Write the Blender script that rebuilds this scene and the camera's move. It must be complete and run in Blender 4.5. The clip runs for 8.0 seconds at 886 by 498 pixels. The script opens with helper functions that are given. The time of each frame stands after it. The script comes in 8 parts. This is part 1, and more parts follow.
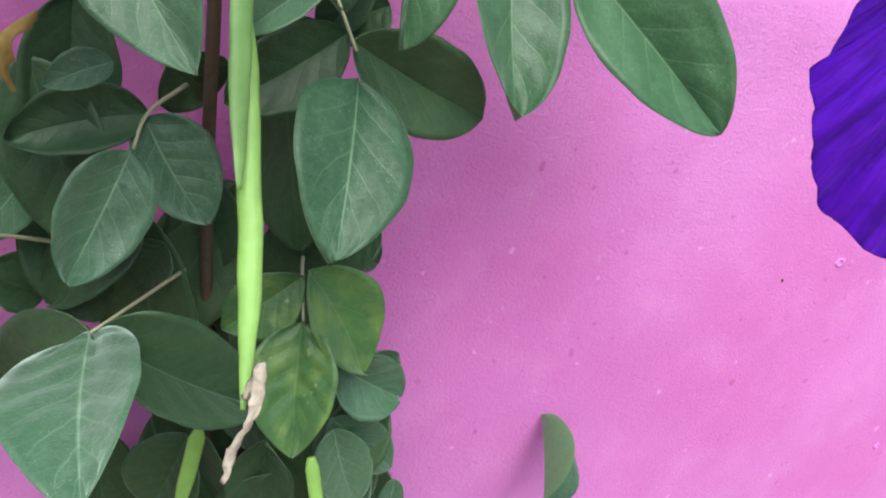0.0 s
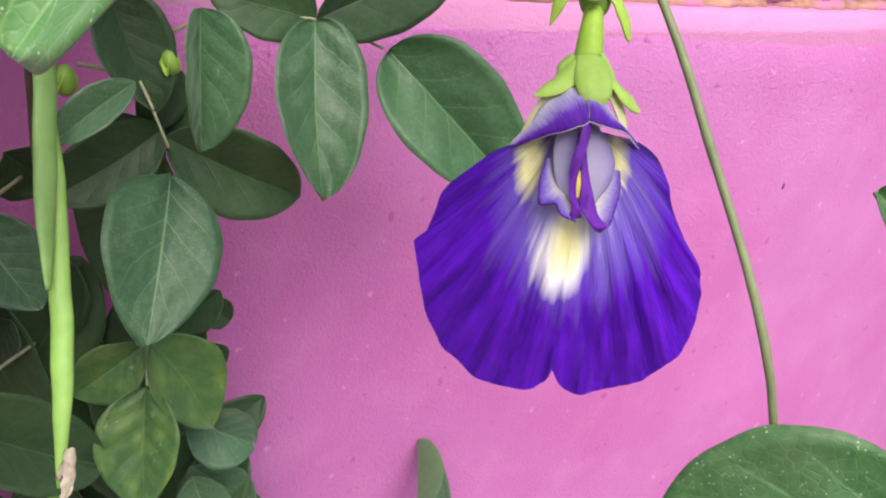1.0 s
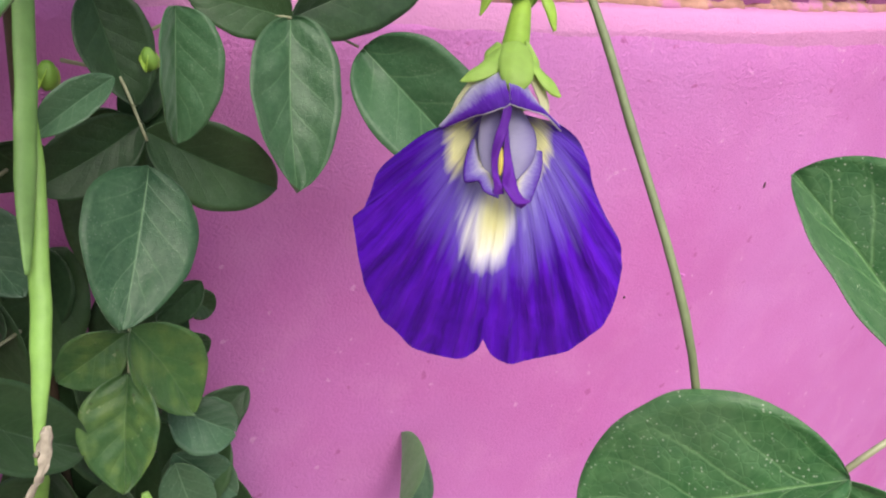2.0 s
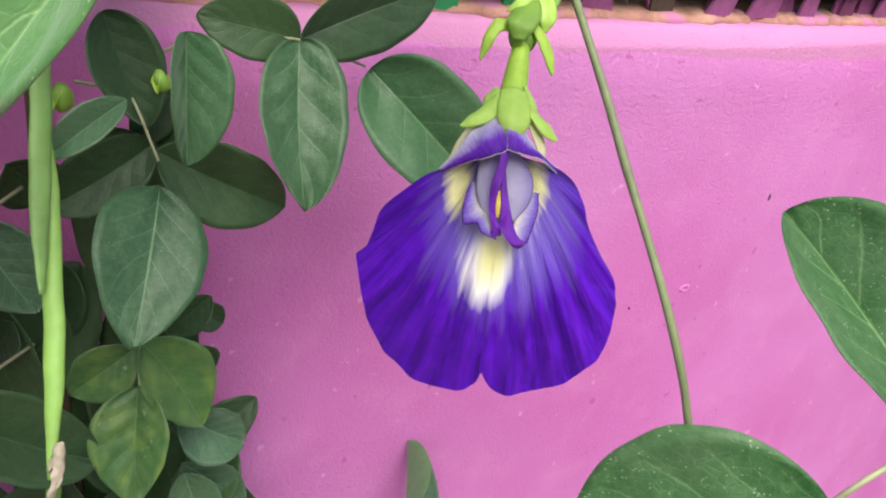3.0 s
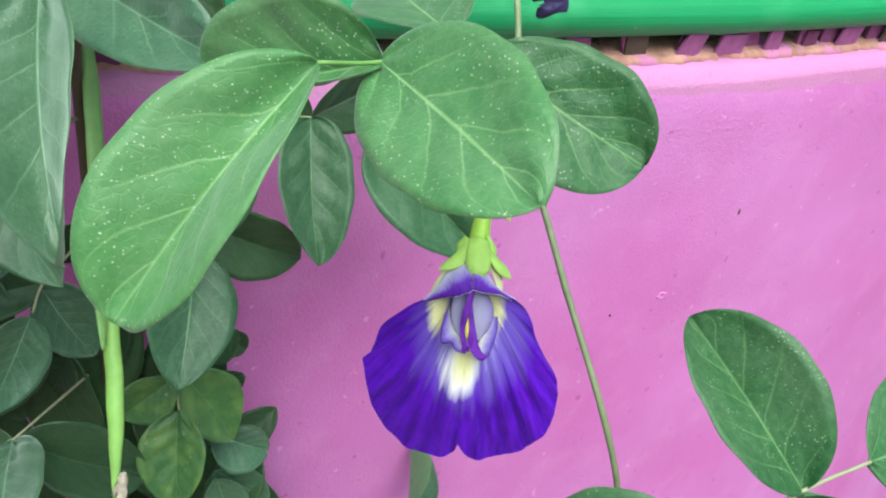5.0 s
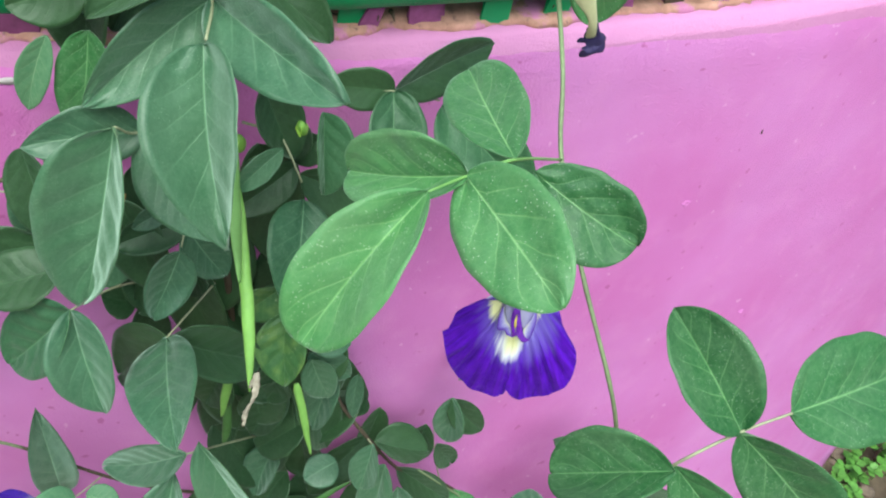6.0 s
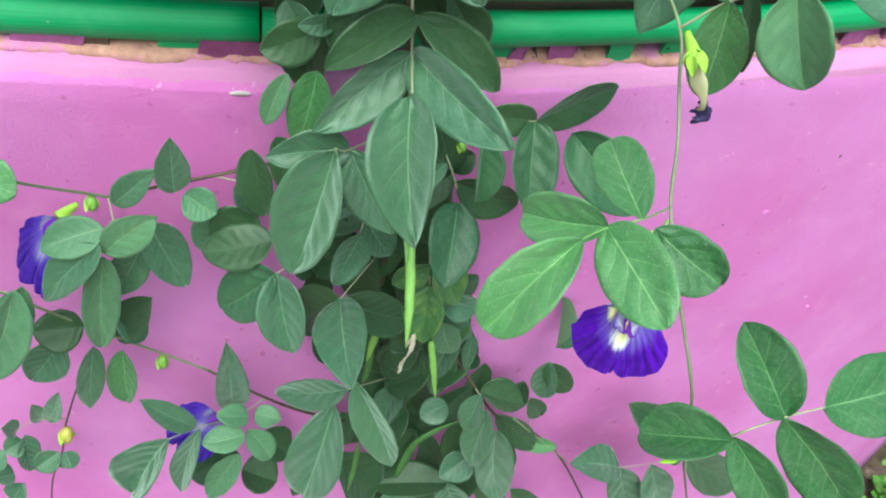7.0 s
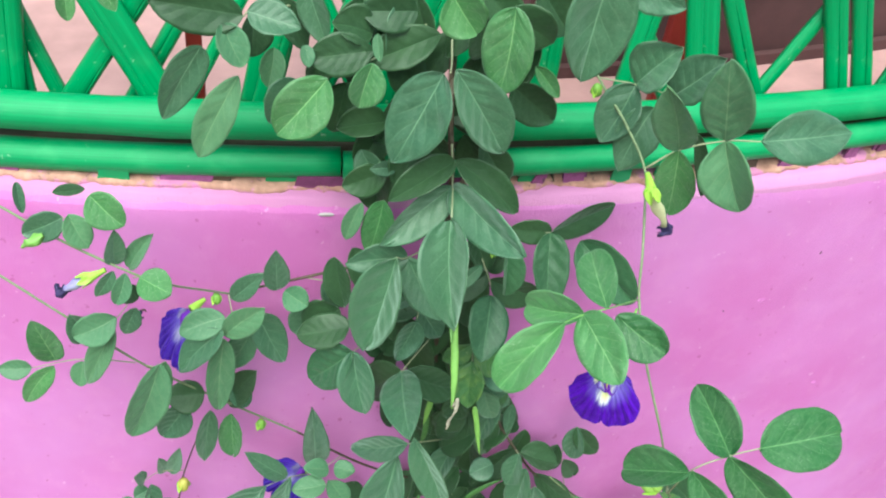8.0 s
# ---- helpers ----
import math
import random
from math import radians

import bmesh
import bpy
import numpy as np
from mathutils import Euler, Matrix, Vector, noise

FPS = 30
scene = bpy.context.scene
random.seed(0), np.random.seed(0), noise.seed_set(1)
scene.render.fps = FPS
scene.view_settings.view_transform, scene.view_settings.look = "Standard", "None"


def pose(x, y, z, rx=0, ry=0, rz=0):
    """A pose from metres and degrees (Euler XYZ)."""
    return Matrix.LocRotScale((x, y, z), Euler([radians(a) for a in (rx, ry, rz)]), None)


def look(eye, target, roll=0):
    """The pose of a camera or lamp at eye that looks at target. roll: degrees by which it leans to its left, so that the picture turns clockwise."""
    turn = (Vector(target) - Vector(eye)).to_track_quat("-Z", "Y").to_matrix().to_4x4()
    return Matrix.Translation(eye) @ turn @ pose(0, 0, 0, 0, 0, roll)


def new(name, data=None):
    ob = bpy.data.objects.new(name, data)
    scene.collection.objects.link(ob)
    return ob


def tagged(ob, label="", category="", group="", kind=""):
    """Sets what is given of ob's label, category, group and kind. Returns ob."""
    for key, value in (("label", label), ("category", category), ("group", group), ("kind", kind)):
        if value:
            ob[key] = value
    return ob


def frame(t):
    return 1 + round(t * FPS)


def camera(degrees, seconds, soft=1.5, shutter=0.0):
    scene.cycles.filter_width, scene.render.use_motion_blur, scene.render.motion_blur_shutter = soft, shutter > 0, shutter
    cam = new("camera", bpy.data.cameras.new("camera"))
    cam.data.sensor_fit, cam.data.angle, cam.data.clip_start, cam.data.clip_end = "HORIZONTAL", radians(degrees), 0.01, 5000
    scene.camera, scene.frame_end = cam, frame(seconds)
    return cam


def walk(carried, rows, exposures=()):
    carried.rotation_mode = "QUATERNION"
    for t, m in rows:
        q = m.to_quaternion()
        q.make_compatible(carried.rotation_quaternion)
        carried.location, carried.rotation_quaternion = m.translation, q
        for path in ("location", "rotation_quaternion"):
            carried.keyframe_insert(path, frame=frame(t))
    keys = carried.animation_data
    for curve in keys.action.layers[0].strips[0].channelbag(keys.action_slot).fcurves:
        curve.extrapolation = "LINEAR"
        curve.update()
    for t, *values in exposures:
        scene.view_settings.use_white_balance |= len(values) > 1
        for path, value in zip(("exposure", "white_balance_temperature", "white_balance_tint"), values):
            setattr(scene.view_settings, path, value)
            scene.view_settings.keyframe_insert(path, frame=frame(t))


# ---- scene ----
cam = camera(51.9, 8.0, soft=2.1)
METRES, EYE, TILT, LEAN, TURN = 0.62, 1.30, -26.6, -10.9, -20.0
ROWS = [
    (0.0, 0.0, 0.0, 0.0, 0.0, 0.0, -0.0),
    (0.5, 0.0575, -0.0307, 0.0351, -0.65, -1.34, 1.63),
    (1.0, 0.0825, -0.051, 0.0426, -2.46, -0.73, 2.42),
    (1.5, 0.1005, -0.0626, 0.0354, -2.28, -0.34, 2.34),
    (3.0, 0.106, -0.079, 0.0448, -1.44, -0.4, 1.99),
    (3.5, 0.11, -0.0869, 0.056, -1.2, -0.44, 1.05),
    (4.0, 0.1132, -0.0962, 0.057, -2.24, 0.06, 1.72),
    (5.5, 0.1137, -0.2364, 0.1624, 0.17, -7.48, 2.57),
    (6.0, 0.1083, -0.3205, 0.2251, 1.98, -13.78, 1.32),
    (6.5, 0.0864, -0.4357, 0.2554, 4.79, -16.77, -1.1),
    (7.0, 0.0631, -0.5182, 0.3276, 7.65, -17.17, -2.03),
    (7.5, 0.0688, -0.633, 0.388, 9.79, -14.77, -2.19),
    (8.0, 0.1431, -0.7943, 0.4105, 11.73, -11.79, -0.49),
]
EXPOSURES = [(0.0, 0.53, 6320, 8), (0.5, 0.41, 6820, 10), (1.0, 0.35, 7020, 13), (1.5, 0.21, 6870, 12), (3.0, 0.28, 6980, 9), (3.5, 0.31, 7120, 11), (4.0, 0.30, 6720, 10), (5.5, 0.32, 6140, -9), (6.5, 0.34, 6090, -10), (8.0, 0.46, 6140, -13)]
walk(cam, [(t, pose(0, 0, EYE, TILT, LEAN, TURN) @ pose(METRES * x, METRES * y, METRES * z, 90 + pitch, roll, yaw)) for t, x, y, z, yaw, pitch, roll in ROWS], EXPOSURES)

# ---- light: open shade under a bright hazy sky ----
world = bpy.data.worlds.new("sky")
scene.world = world
world.use_nodes = True
wn, wl = world.node_tree.nodes, world.node_tree.links
sky = wn.new("ShaderNodeTexSky")
sky.sky_type = "NISHITA"
sky.sun_disc = False
sky.sun_elevation, sky.sun_rotation = radians(60), radians(199)
sky.dust_density = 4.0
wl.new(sky.outputs["Color"], wn["Background"].inputs["Color"])
wn["Background"].inputs["Strength"].default_value = 0.12
sun = new("sun", bpy.data.lights.new("sun", "SUN"))
sun.data.energy, sun.data.angle, sun.data.color = 3.9, radians(56), (1.0, 0.975, 0.95)
sun.matrix_world = look((-0.26, -0.74, 1.38), (0, 0, 0))

# ---- the wall's plan: a round wall that bulges toward the walker ----
WX, WR, WY = 0.075, 2.73, 0.338
WC = WY + WR
LIP = 1.261
GROUND = -0.08


def on_wall(s, out=0.0, z=0.0):
    """A point s metres along the wall's face from its middle, out metres before it, at height z."""
    a = s / WR
    return Vector((WX + (WR + out) * math.sin(a), WC - (WR + out) * math.cos(a), z))


def lip(s):
    """The height of the wall's top edge, which climbs along one side."""
    return LIP + 0.023 * min(max(0.0, s), 1.5)


# ---- materials ----
def mat(name):
    m = bpy.data.materials.new(name)
    m.use_nodes = True
    nt = m.node_tree
    return m, nt, nt.nodes["Principled BSDF"]


def node(nt, kind, **sets):
    n = nt.nodes.new(kind)
    for k, v in sets.items():
        if k in n.inputs:
            n.inputs[k].default_value = v
    return n


def coords(nt, which="Object"):
    return nt.nodes.new("ShaderNodeTexCoord").outputs[which]


def noise_tex(nt, vec, scale, detail=4.0, rough=0.55):
    n = node(nt, "ShaderNodeTexNoise", Scale=scale, Detail=detail, Roughness=rough)
    nt.links.new(vec, n.inputs["Vector"])
    return n.outputs["Fac"]


def ramp(nt, fac, *stops):
    n = nt.nodes.new("ShaderNodeValToRGB")
    while len(n.color_ramp.elements) < len(stops):
        n.color_ramp.elements.new(0.5)
    for e, (p, c) in zip(n.color_ramp.elements, stops):
        e.position, e.color = p, (*c, 1) if len(c) == 3 else c
    nt.links.new(fac, n.inputs["Fac"])
    return n.outputs["Color"]


def mix(nt, fac, a, b, mode="MIX"):
    n = nt.nodes.new("ShaderNodeMix")
    n.data_type, n.blend_type = "RGBA", mode
    for sock, v in ((n.inputs[0], fac), (n.inputs[6], a), (n.inputs[7], b)):
        if isinstance(v, bpy.types.NodeSocket):
            nt.links.new(v, sock)
        else:
            sock.default_value = v if isinstance(v, (int, float)) else (*v, 1)
    return n.outputs[2]


def calc(nt, op, a, b=0.0, c=0.0):
    n = nt.nodes.new("ShaderNodeMath")
    n.operation = op
    for sock, v in zip(n.inputs, (a, b, c)):
        if isinstance(v, bpy.types.NodeSocket):
            nt.links.new(v, sock)
        else:
            sock.default_value = v
    return n.outputs[0]


def bump(nt, bsdf, height, strength=0.3, distance=0.002):
    n = node(nt, "ShaderNodeBump", Strength=strength, Distance=distance)
    nt.links.new(height, n.inputs["Height"])
    nt.links.new(n.outputs["Normal"], bsdf.inputs["Normal"])
    return n


def plain(name, colour, rough=0.6, vary=0.15, scale=60.0, relief=0.15):
    """A painted or plant surface with two scales of variation and a fine relief."""
    m, nt, b = mat(name)
    co = coords(nt)
    f = noise_tex(nt, co, scale, 5)
    g = noise_tex(nt, co, scale * 0.17, 3)
    dark, light = tuple(c * (1 - vary) for c in colour), tuple(min(1, c * (1 + vary)) for c in colour)
    col = mix(nt, 0.45, ramp(nt, f, (0.3, dark), (0.7, light)), ramp(nt, g, (0.3, dark), (0.7, light)))
    nt.links.new(col, b.inputs["Base Color"])
    b.inputs["Roughness"].default_value = rough
    bump(nt, b, f, relief, 0.001)
    return m


def pink_paint():
    """Pink limewash on sandy plaster: fine grain, trowel ripples, rubbed pale places and small dark flecks."""
    m, nt, b = mat("pink_wall_paint")
    co = coords(nt)
    big = noise_tex(nt, co, 5, 4)
    mid = noise_tex(nt, co, 32, 5)
    grain = noise_tex(nt, co, 620, 3, 0.7)
    col = mix(nt, ramp(nt, big, (0.35, (0, 0, 0)), (0.68, (1, 1, 1))), (0.615, 0.168, 0.505), (0.680, 0.245, 0.625))
    col = mix(nt, calc(nt, "MULTIPLY", ramp(nt, mid, (0.5, (0, 0, 0)), (0.75, (1, 1, 1))), 0.25), col, (0.78, 0.34, 0.66))
    fleck = noise_tex(nt, co, 95, 2)
    col = mix(nt, calc(nt, "MULTIPLY", ramp(nt, fleck, (0.70, (0, 0, 0)), (0.74, (1, 1, 1))), 0.5), col, (0.42, 0.07, 0.26))
    col = mix(nt, calc(nt, "MULTIPLY", ramp(nt, fleck, (0.25, (1, 1, 1)), (0.29, (0, 0, 0))), 0.35), col, (0.9, 0.55, 0.8))
    height = nt.nodes.new("ShaderNodeSeparateXYZ")
    nt.links.new(co, height.inputs[0])
    # dusty-rose tint above this height dims, in colour, the lip's bright upturned edge
    dusty = calc(nt, "GREATER_THAN", calc(nt, "MULTIPLY_ADD", calc(nt, "SUBTRACT", mid, 0.5), 0.010, height.outputs[2]), 1.2535)
    col = mix(nt, calc(nt, "MULTIPLY", dusty, 0.65), col, (0.56, 0.25, 0.43))
    nt.links.new(col, b.inputs["Base Color"])
    b.inputs["Roughness"].default_value = 0.72
    b.inputs["Specular IOR Level"].default_value = 0.35
    mp = node(nt, "ShaderNodeMapping")
    mp.inputs["Scale"].default_value = (1, 1, 3.0)
    nt.links.new(co, mp.inputs["Vector"])
    trowel = noise_tex(nt, mp.outputs["Vector"], 75, 4, 0.6)
    lump = ramp(nt, noise_tex(nt, co, 210, 4, 0.65), (0.4, (0, 0, 0)), (0.85, (1, 1, 1)))
    band = calc(nt, "MULTIPLY", calc(nt, "GREATER_THAN", calc(nt, "MULTIPLY_ADD", calc(nt, "SUBTRACT", mid, 0.5), 0.09, height.outputs[2]), 1.205), 0.55)
    lump = calc(nt, "MULTIPLY", lump, calc(nt, "ADD", band, 0.6))
    h = calc(nt, "ADD", calc(nt, "MULTIPLY", trowel, 0.35), calc(nt, "ADD", calc(nt, "MULTIPLY", grain, 1.5), calc(nt, "MULTIPLY", lump, 0.6)))
    bump(nt, b, h, 0.46, 0.0015)
    return m


def green_paint():
    """Glossy green enamel over bamboo, with lengthwise streaks and rubbed pale patches."""
    m, nt, b = mat("green_bamboo_paint")
    co = coords(nt, "UV")
    mp = node(nt, "ShaderNodeMapping")
    mp.inputs["Scale"].default_value = (1.5, 26, 1)
    nt.links.new(co, mp.inputs["Vector"])
    streak = noise_tex(nt, mp.outputs["Vector"], 3, 6, 0.7)
    ob = coords(nt)
    blot = noise_tex(nt, ob, 22, 4)
    col = mix(nt, ramp(nt, streak, (0.35, (0, 0, 0)), (0.7, (1, 1, 1))), (0.012, 0.245, 0.078), (0.030, 0.375, 0.135))
    col = mix(nt, calc(nt, "MULTIPLY", ramp(nt, blot, (0.55, (0, 0, 0)), (0.8, (1, 1, 1))), 0.45), col, (0.12, 0.54, 0.23))
    scuff = noise_tex(nt, ob, 140, 3)
    col = mix(nt, calc(nt, "MULTIPLY", ramp(nt, scuff, (0.7, (0, 0, 0)), (0.76, (1, 1, 1))), 0.5), col, (0.5, 0.66, 0.52))
    mq = node(nt, "ShaderNodeMapping")
    mq.inputs["Scale"].default_value = (6.0, 60, 1)
    nt.links.new(co, mq.inputs["Vector"])
    brush = noise_tex(nt, mq.outputs["Vector"], 2.2, 6, 0.75)
    worn = calc(nt, "MULTIPLY", ramp(nt, brush, (0.60, (0, 0, 0)), (0.72, (1, 1, 1))), ramp(nt, noise_tex(nt, ob, 30, 3), (0.46, (0, 0, 0)), (0.66, (1, 1, 1))))
    col = mix(nt, calc(nt, "MULTIPLY", worn, 0.5), col, (0.30, 0.58, 0.36))
    crack = ramp(nt, brush, (0.27, (1, 1, 1)), (0.34, (0, 0, 0)))
    col = mix(nt, calc(nt, "MULTIPLY", crack, 0.45), col, (0.006, 0.10, 0.04))
    nt.links.new(col, b.inputs["Base Color"])
    b.inputs["Roughness"].default_value = 0.46
    bump(nt, b, calc(nt, "ADD", streak, calc(nt, "MULTIPLY", brush, 0.8)), 0.4, 0.0013)
    return m


def leaf_paint(name, deep, lit, vein, under=False, yellow=0.0, dust=0.25, ribs=0.09, waxy=0.3):
    """A leaflet's face: pale midrib, fine side veins and a faint net between them, blotches, dust specks; u runs across (0.5 the midrib), v from base to tip."""
    m, nt, b = mat(name)
    uv = nt.nodes.new("ShaderNodeSeparateXYZ")
    nt.links.new(coords(nt, "UV"), uv.inputs[0])
    across = calc(nt, "ABSOLUTE", calc(nt, "MULTIPLY_ADD", uv.outputs[0], 2.0, -1.0))
    along = uv.outputs[1]
    co = coords(nt)
    lines = nt.nodes.new("ShaderNodeUVMap")
    lines.uv_map = "veins"
    ln = nt.nodes.new("ShaderNodeSeparateXYZ")
    nt.links.new(lines.outputs[0], ln.inputs[0])
    wob = calc(nt, "MULTIPLY", noise_tex(nt, co, 190, 2), 0.14)
    phase = calc(nt, "FRACT", calc(nt, "ADD", ln.outputs[0], wob))
    off = calc(nt, "ABSOLUTE", calc(nt, "SUBTRACT", phase, 0.5))
    side = ramp(nt, off, (0.012, (1, 1, 1)), (0.055, (0, 0, 0)))
    side = calc(nt, "MULTIPLY", side, ramp(nt, across, (0.0, (1, 1, 1)), (0.55, (0.55, 0.55, 0.55)), (0.95, (0, 0, 0))))
    hollow = ramp(nt, off, (0.0, (0, 0, 0)), (0.5, (1, 1, 1)))
    rib = calc(nt, "MULTIPLY", ramp(nt, across, (0.008, (1, 1, 1)), (0.034, (0, 0, 0))), calc(nt, "SUBTRACT", 1.0, calc(nt, "MULTIPLY", along, 0.55)))
    cells = node(nt, "ShaderNodeTexVoronoi", Scale=430.0)
    cells.feature = "DISTANCE_TO_EDGE"
    nt.links.new(co, cells.inputs["Vector"])
    net = ramp(nt, cells.outputs["Distance"], (0.0, (1, 1, 1)), (0.09, (0, 0, 0)))
    rnd = nt.nodes.new("ShaderNodeObjectInfo").outputs["Random"]
    blot = noise_tex(nt, co, 55, 4)
    col = mix(nt, ramp(nt, blot, (0.3, (0, 0, 0)), (0.72, (1, 1, 1))), deep, lit)
    col = mix(nt, calc(nt, "MULTIPLY", rnd, 0.36), col, (lit[0] * 1.75, lit[1] * 1.45, lit[2] * 1.2))
    shade_of = calc(nt, "FRACT", calc(nt, "MULTIPLY", rnd, 7.31))
    col = mix(nt, calc(nt, "MULTIPLY", shade_of, 0.34), col, (deep[0] * 0.35, deep[1] * 0.4, deep[2] * 0.45))
    fine = noise_tex(nt, co, 420, 2)
    col = mix(nt, calc(nt, "MULTIPLY", ramp(nt, fine, (0.35, (0, 0, 0)), (0.7, (1, 1, 1))), 0.16), col, vein)
    if yellow:
        sick = noise_tex(nt, co, 75, 3)
        col = mix(nt, calc(nt, "MULTIPLY", ramp(nt, sick, (0.46, (0, 0, 0)), (0.66, (1, 1, 1))), yellow), col, (0.20, 0.31, 0.07))
        spot = noise_tex(nt, co, 260, 2)
        col = mix(nt, calc(nt, "MULTIPLY", ramp(nt, spot, (0.68, (0, 0, 0)), (0.72, (1, 1, 1))), yellow), col, (0.34, 0.40, 0.22))
        rust = noise_tex(nt, co, 330, 1)
        col = mix(nt, calc(nt, "MULTIPLY", ramp(nt, rust, (0.72, (0, 0, 0)), (0.76, (1, 1, 1))), yellow), col, (0.05, 0.045, 0.02))
    col = mix(nt, calc(nt, "MULTIPLY", net, ribs * 0.35), col, vein)
    col = mix(nt, calc(nt, "MULTIPLY", side, min(0.75, ribs * 2.2)), col, vein)
    col = mix(nt, calc(nt, "MULTIPLY", rib, min(0.8, ribs * 3.6)), col, tuple(min(1, c * 1.25) for c in vein))
    if dust:
        sp = node(nt, "ShaderNodeTexVoronoi", Scale=860.0)
        nt.links.new(co, sp.inputs["Vector"])
        speck = ramp(nt, sp.outputs["Distance"], (0.09, (1, 1, 1)), (0.22, (0, 0, 0)))
        patch = ramp(nt, noise_tex(nt, co, 110, 3), (0.40, (0, 0, 0)), (0.60, (1, 1, 1)))
        col = mix(nt, calc(nt, "MULTIPLY", calc(nt, "MULTIPLY", speck, patch), dust), col, (0.62, 0.68, 0.55))
        film = ramp(nt, noise_tex(nt, co, 38, 5), (0.42, (0, 0, 0)), (0.75, (1, 1, 1)))
        col = mix(nt, calc(nt, "MULTIPLY", film, 0.16 * dust), col, (0.45, 0.52, 0.40))
    nt.links.new(col, b.inputs["Base Color"])
    b.inputs["Roughness"].default_value = 0.62 if under else 0.45
    b.inputs["Specular IOR Level"].default_value = 0.3 + 0.5 * waxy
    b.inputs["Sheen Weight"].default_value = min(0.75, 1.1 * waxy)
    b.inputs["Sheen Roughness"].default_value = 0.42
    b.inputs["Sheen Tint"].default_value = (0.74, 0.95, 0.82, 1)
    h = calc(nt, "ADD", calc(nt, "MULTIPLY", side, -0.3), calc(nt, "MULTIPLY", rib, -0.9))
    h = calc(nt, "ADD", h, calc(nt, "ADD", calc(nt, "MULTIPLY", fine, 0.3), calc(nt, "MULTIPLY", net, -0.16)))
    h = calc(nt, "ADD", h, calc(nt, "MULTIPLY", hollow, 0.3))
    bump(nt, b, h, -0.3 if under else 0.3, 0.001)
    thin = nt.nodes.new("ShaderNodeBsdfTranslucent")
    thin.inputs["Color"].default_value = (*[min(1, c * k) for c, k in zip(lit, (1.9, 1.7, 0.7))], 1)
    both = nt.nodes.new("ShaderNodeMixShader")
    both.inputs["Fac"].default_value = 0.10
    nt.links.new(b.outputs["BSDF"], both.inputs[1])
    nt.links.new(thin.outputs["BSDF"], both.inputs[2])
    nt.links.new(both.outputs["Shader"], nt.nodes["Material Output"].inputs["Surface"])
    return m


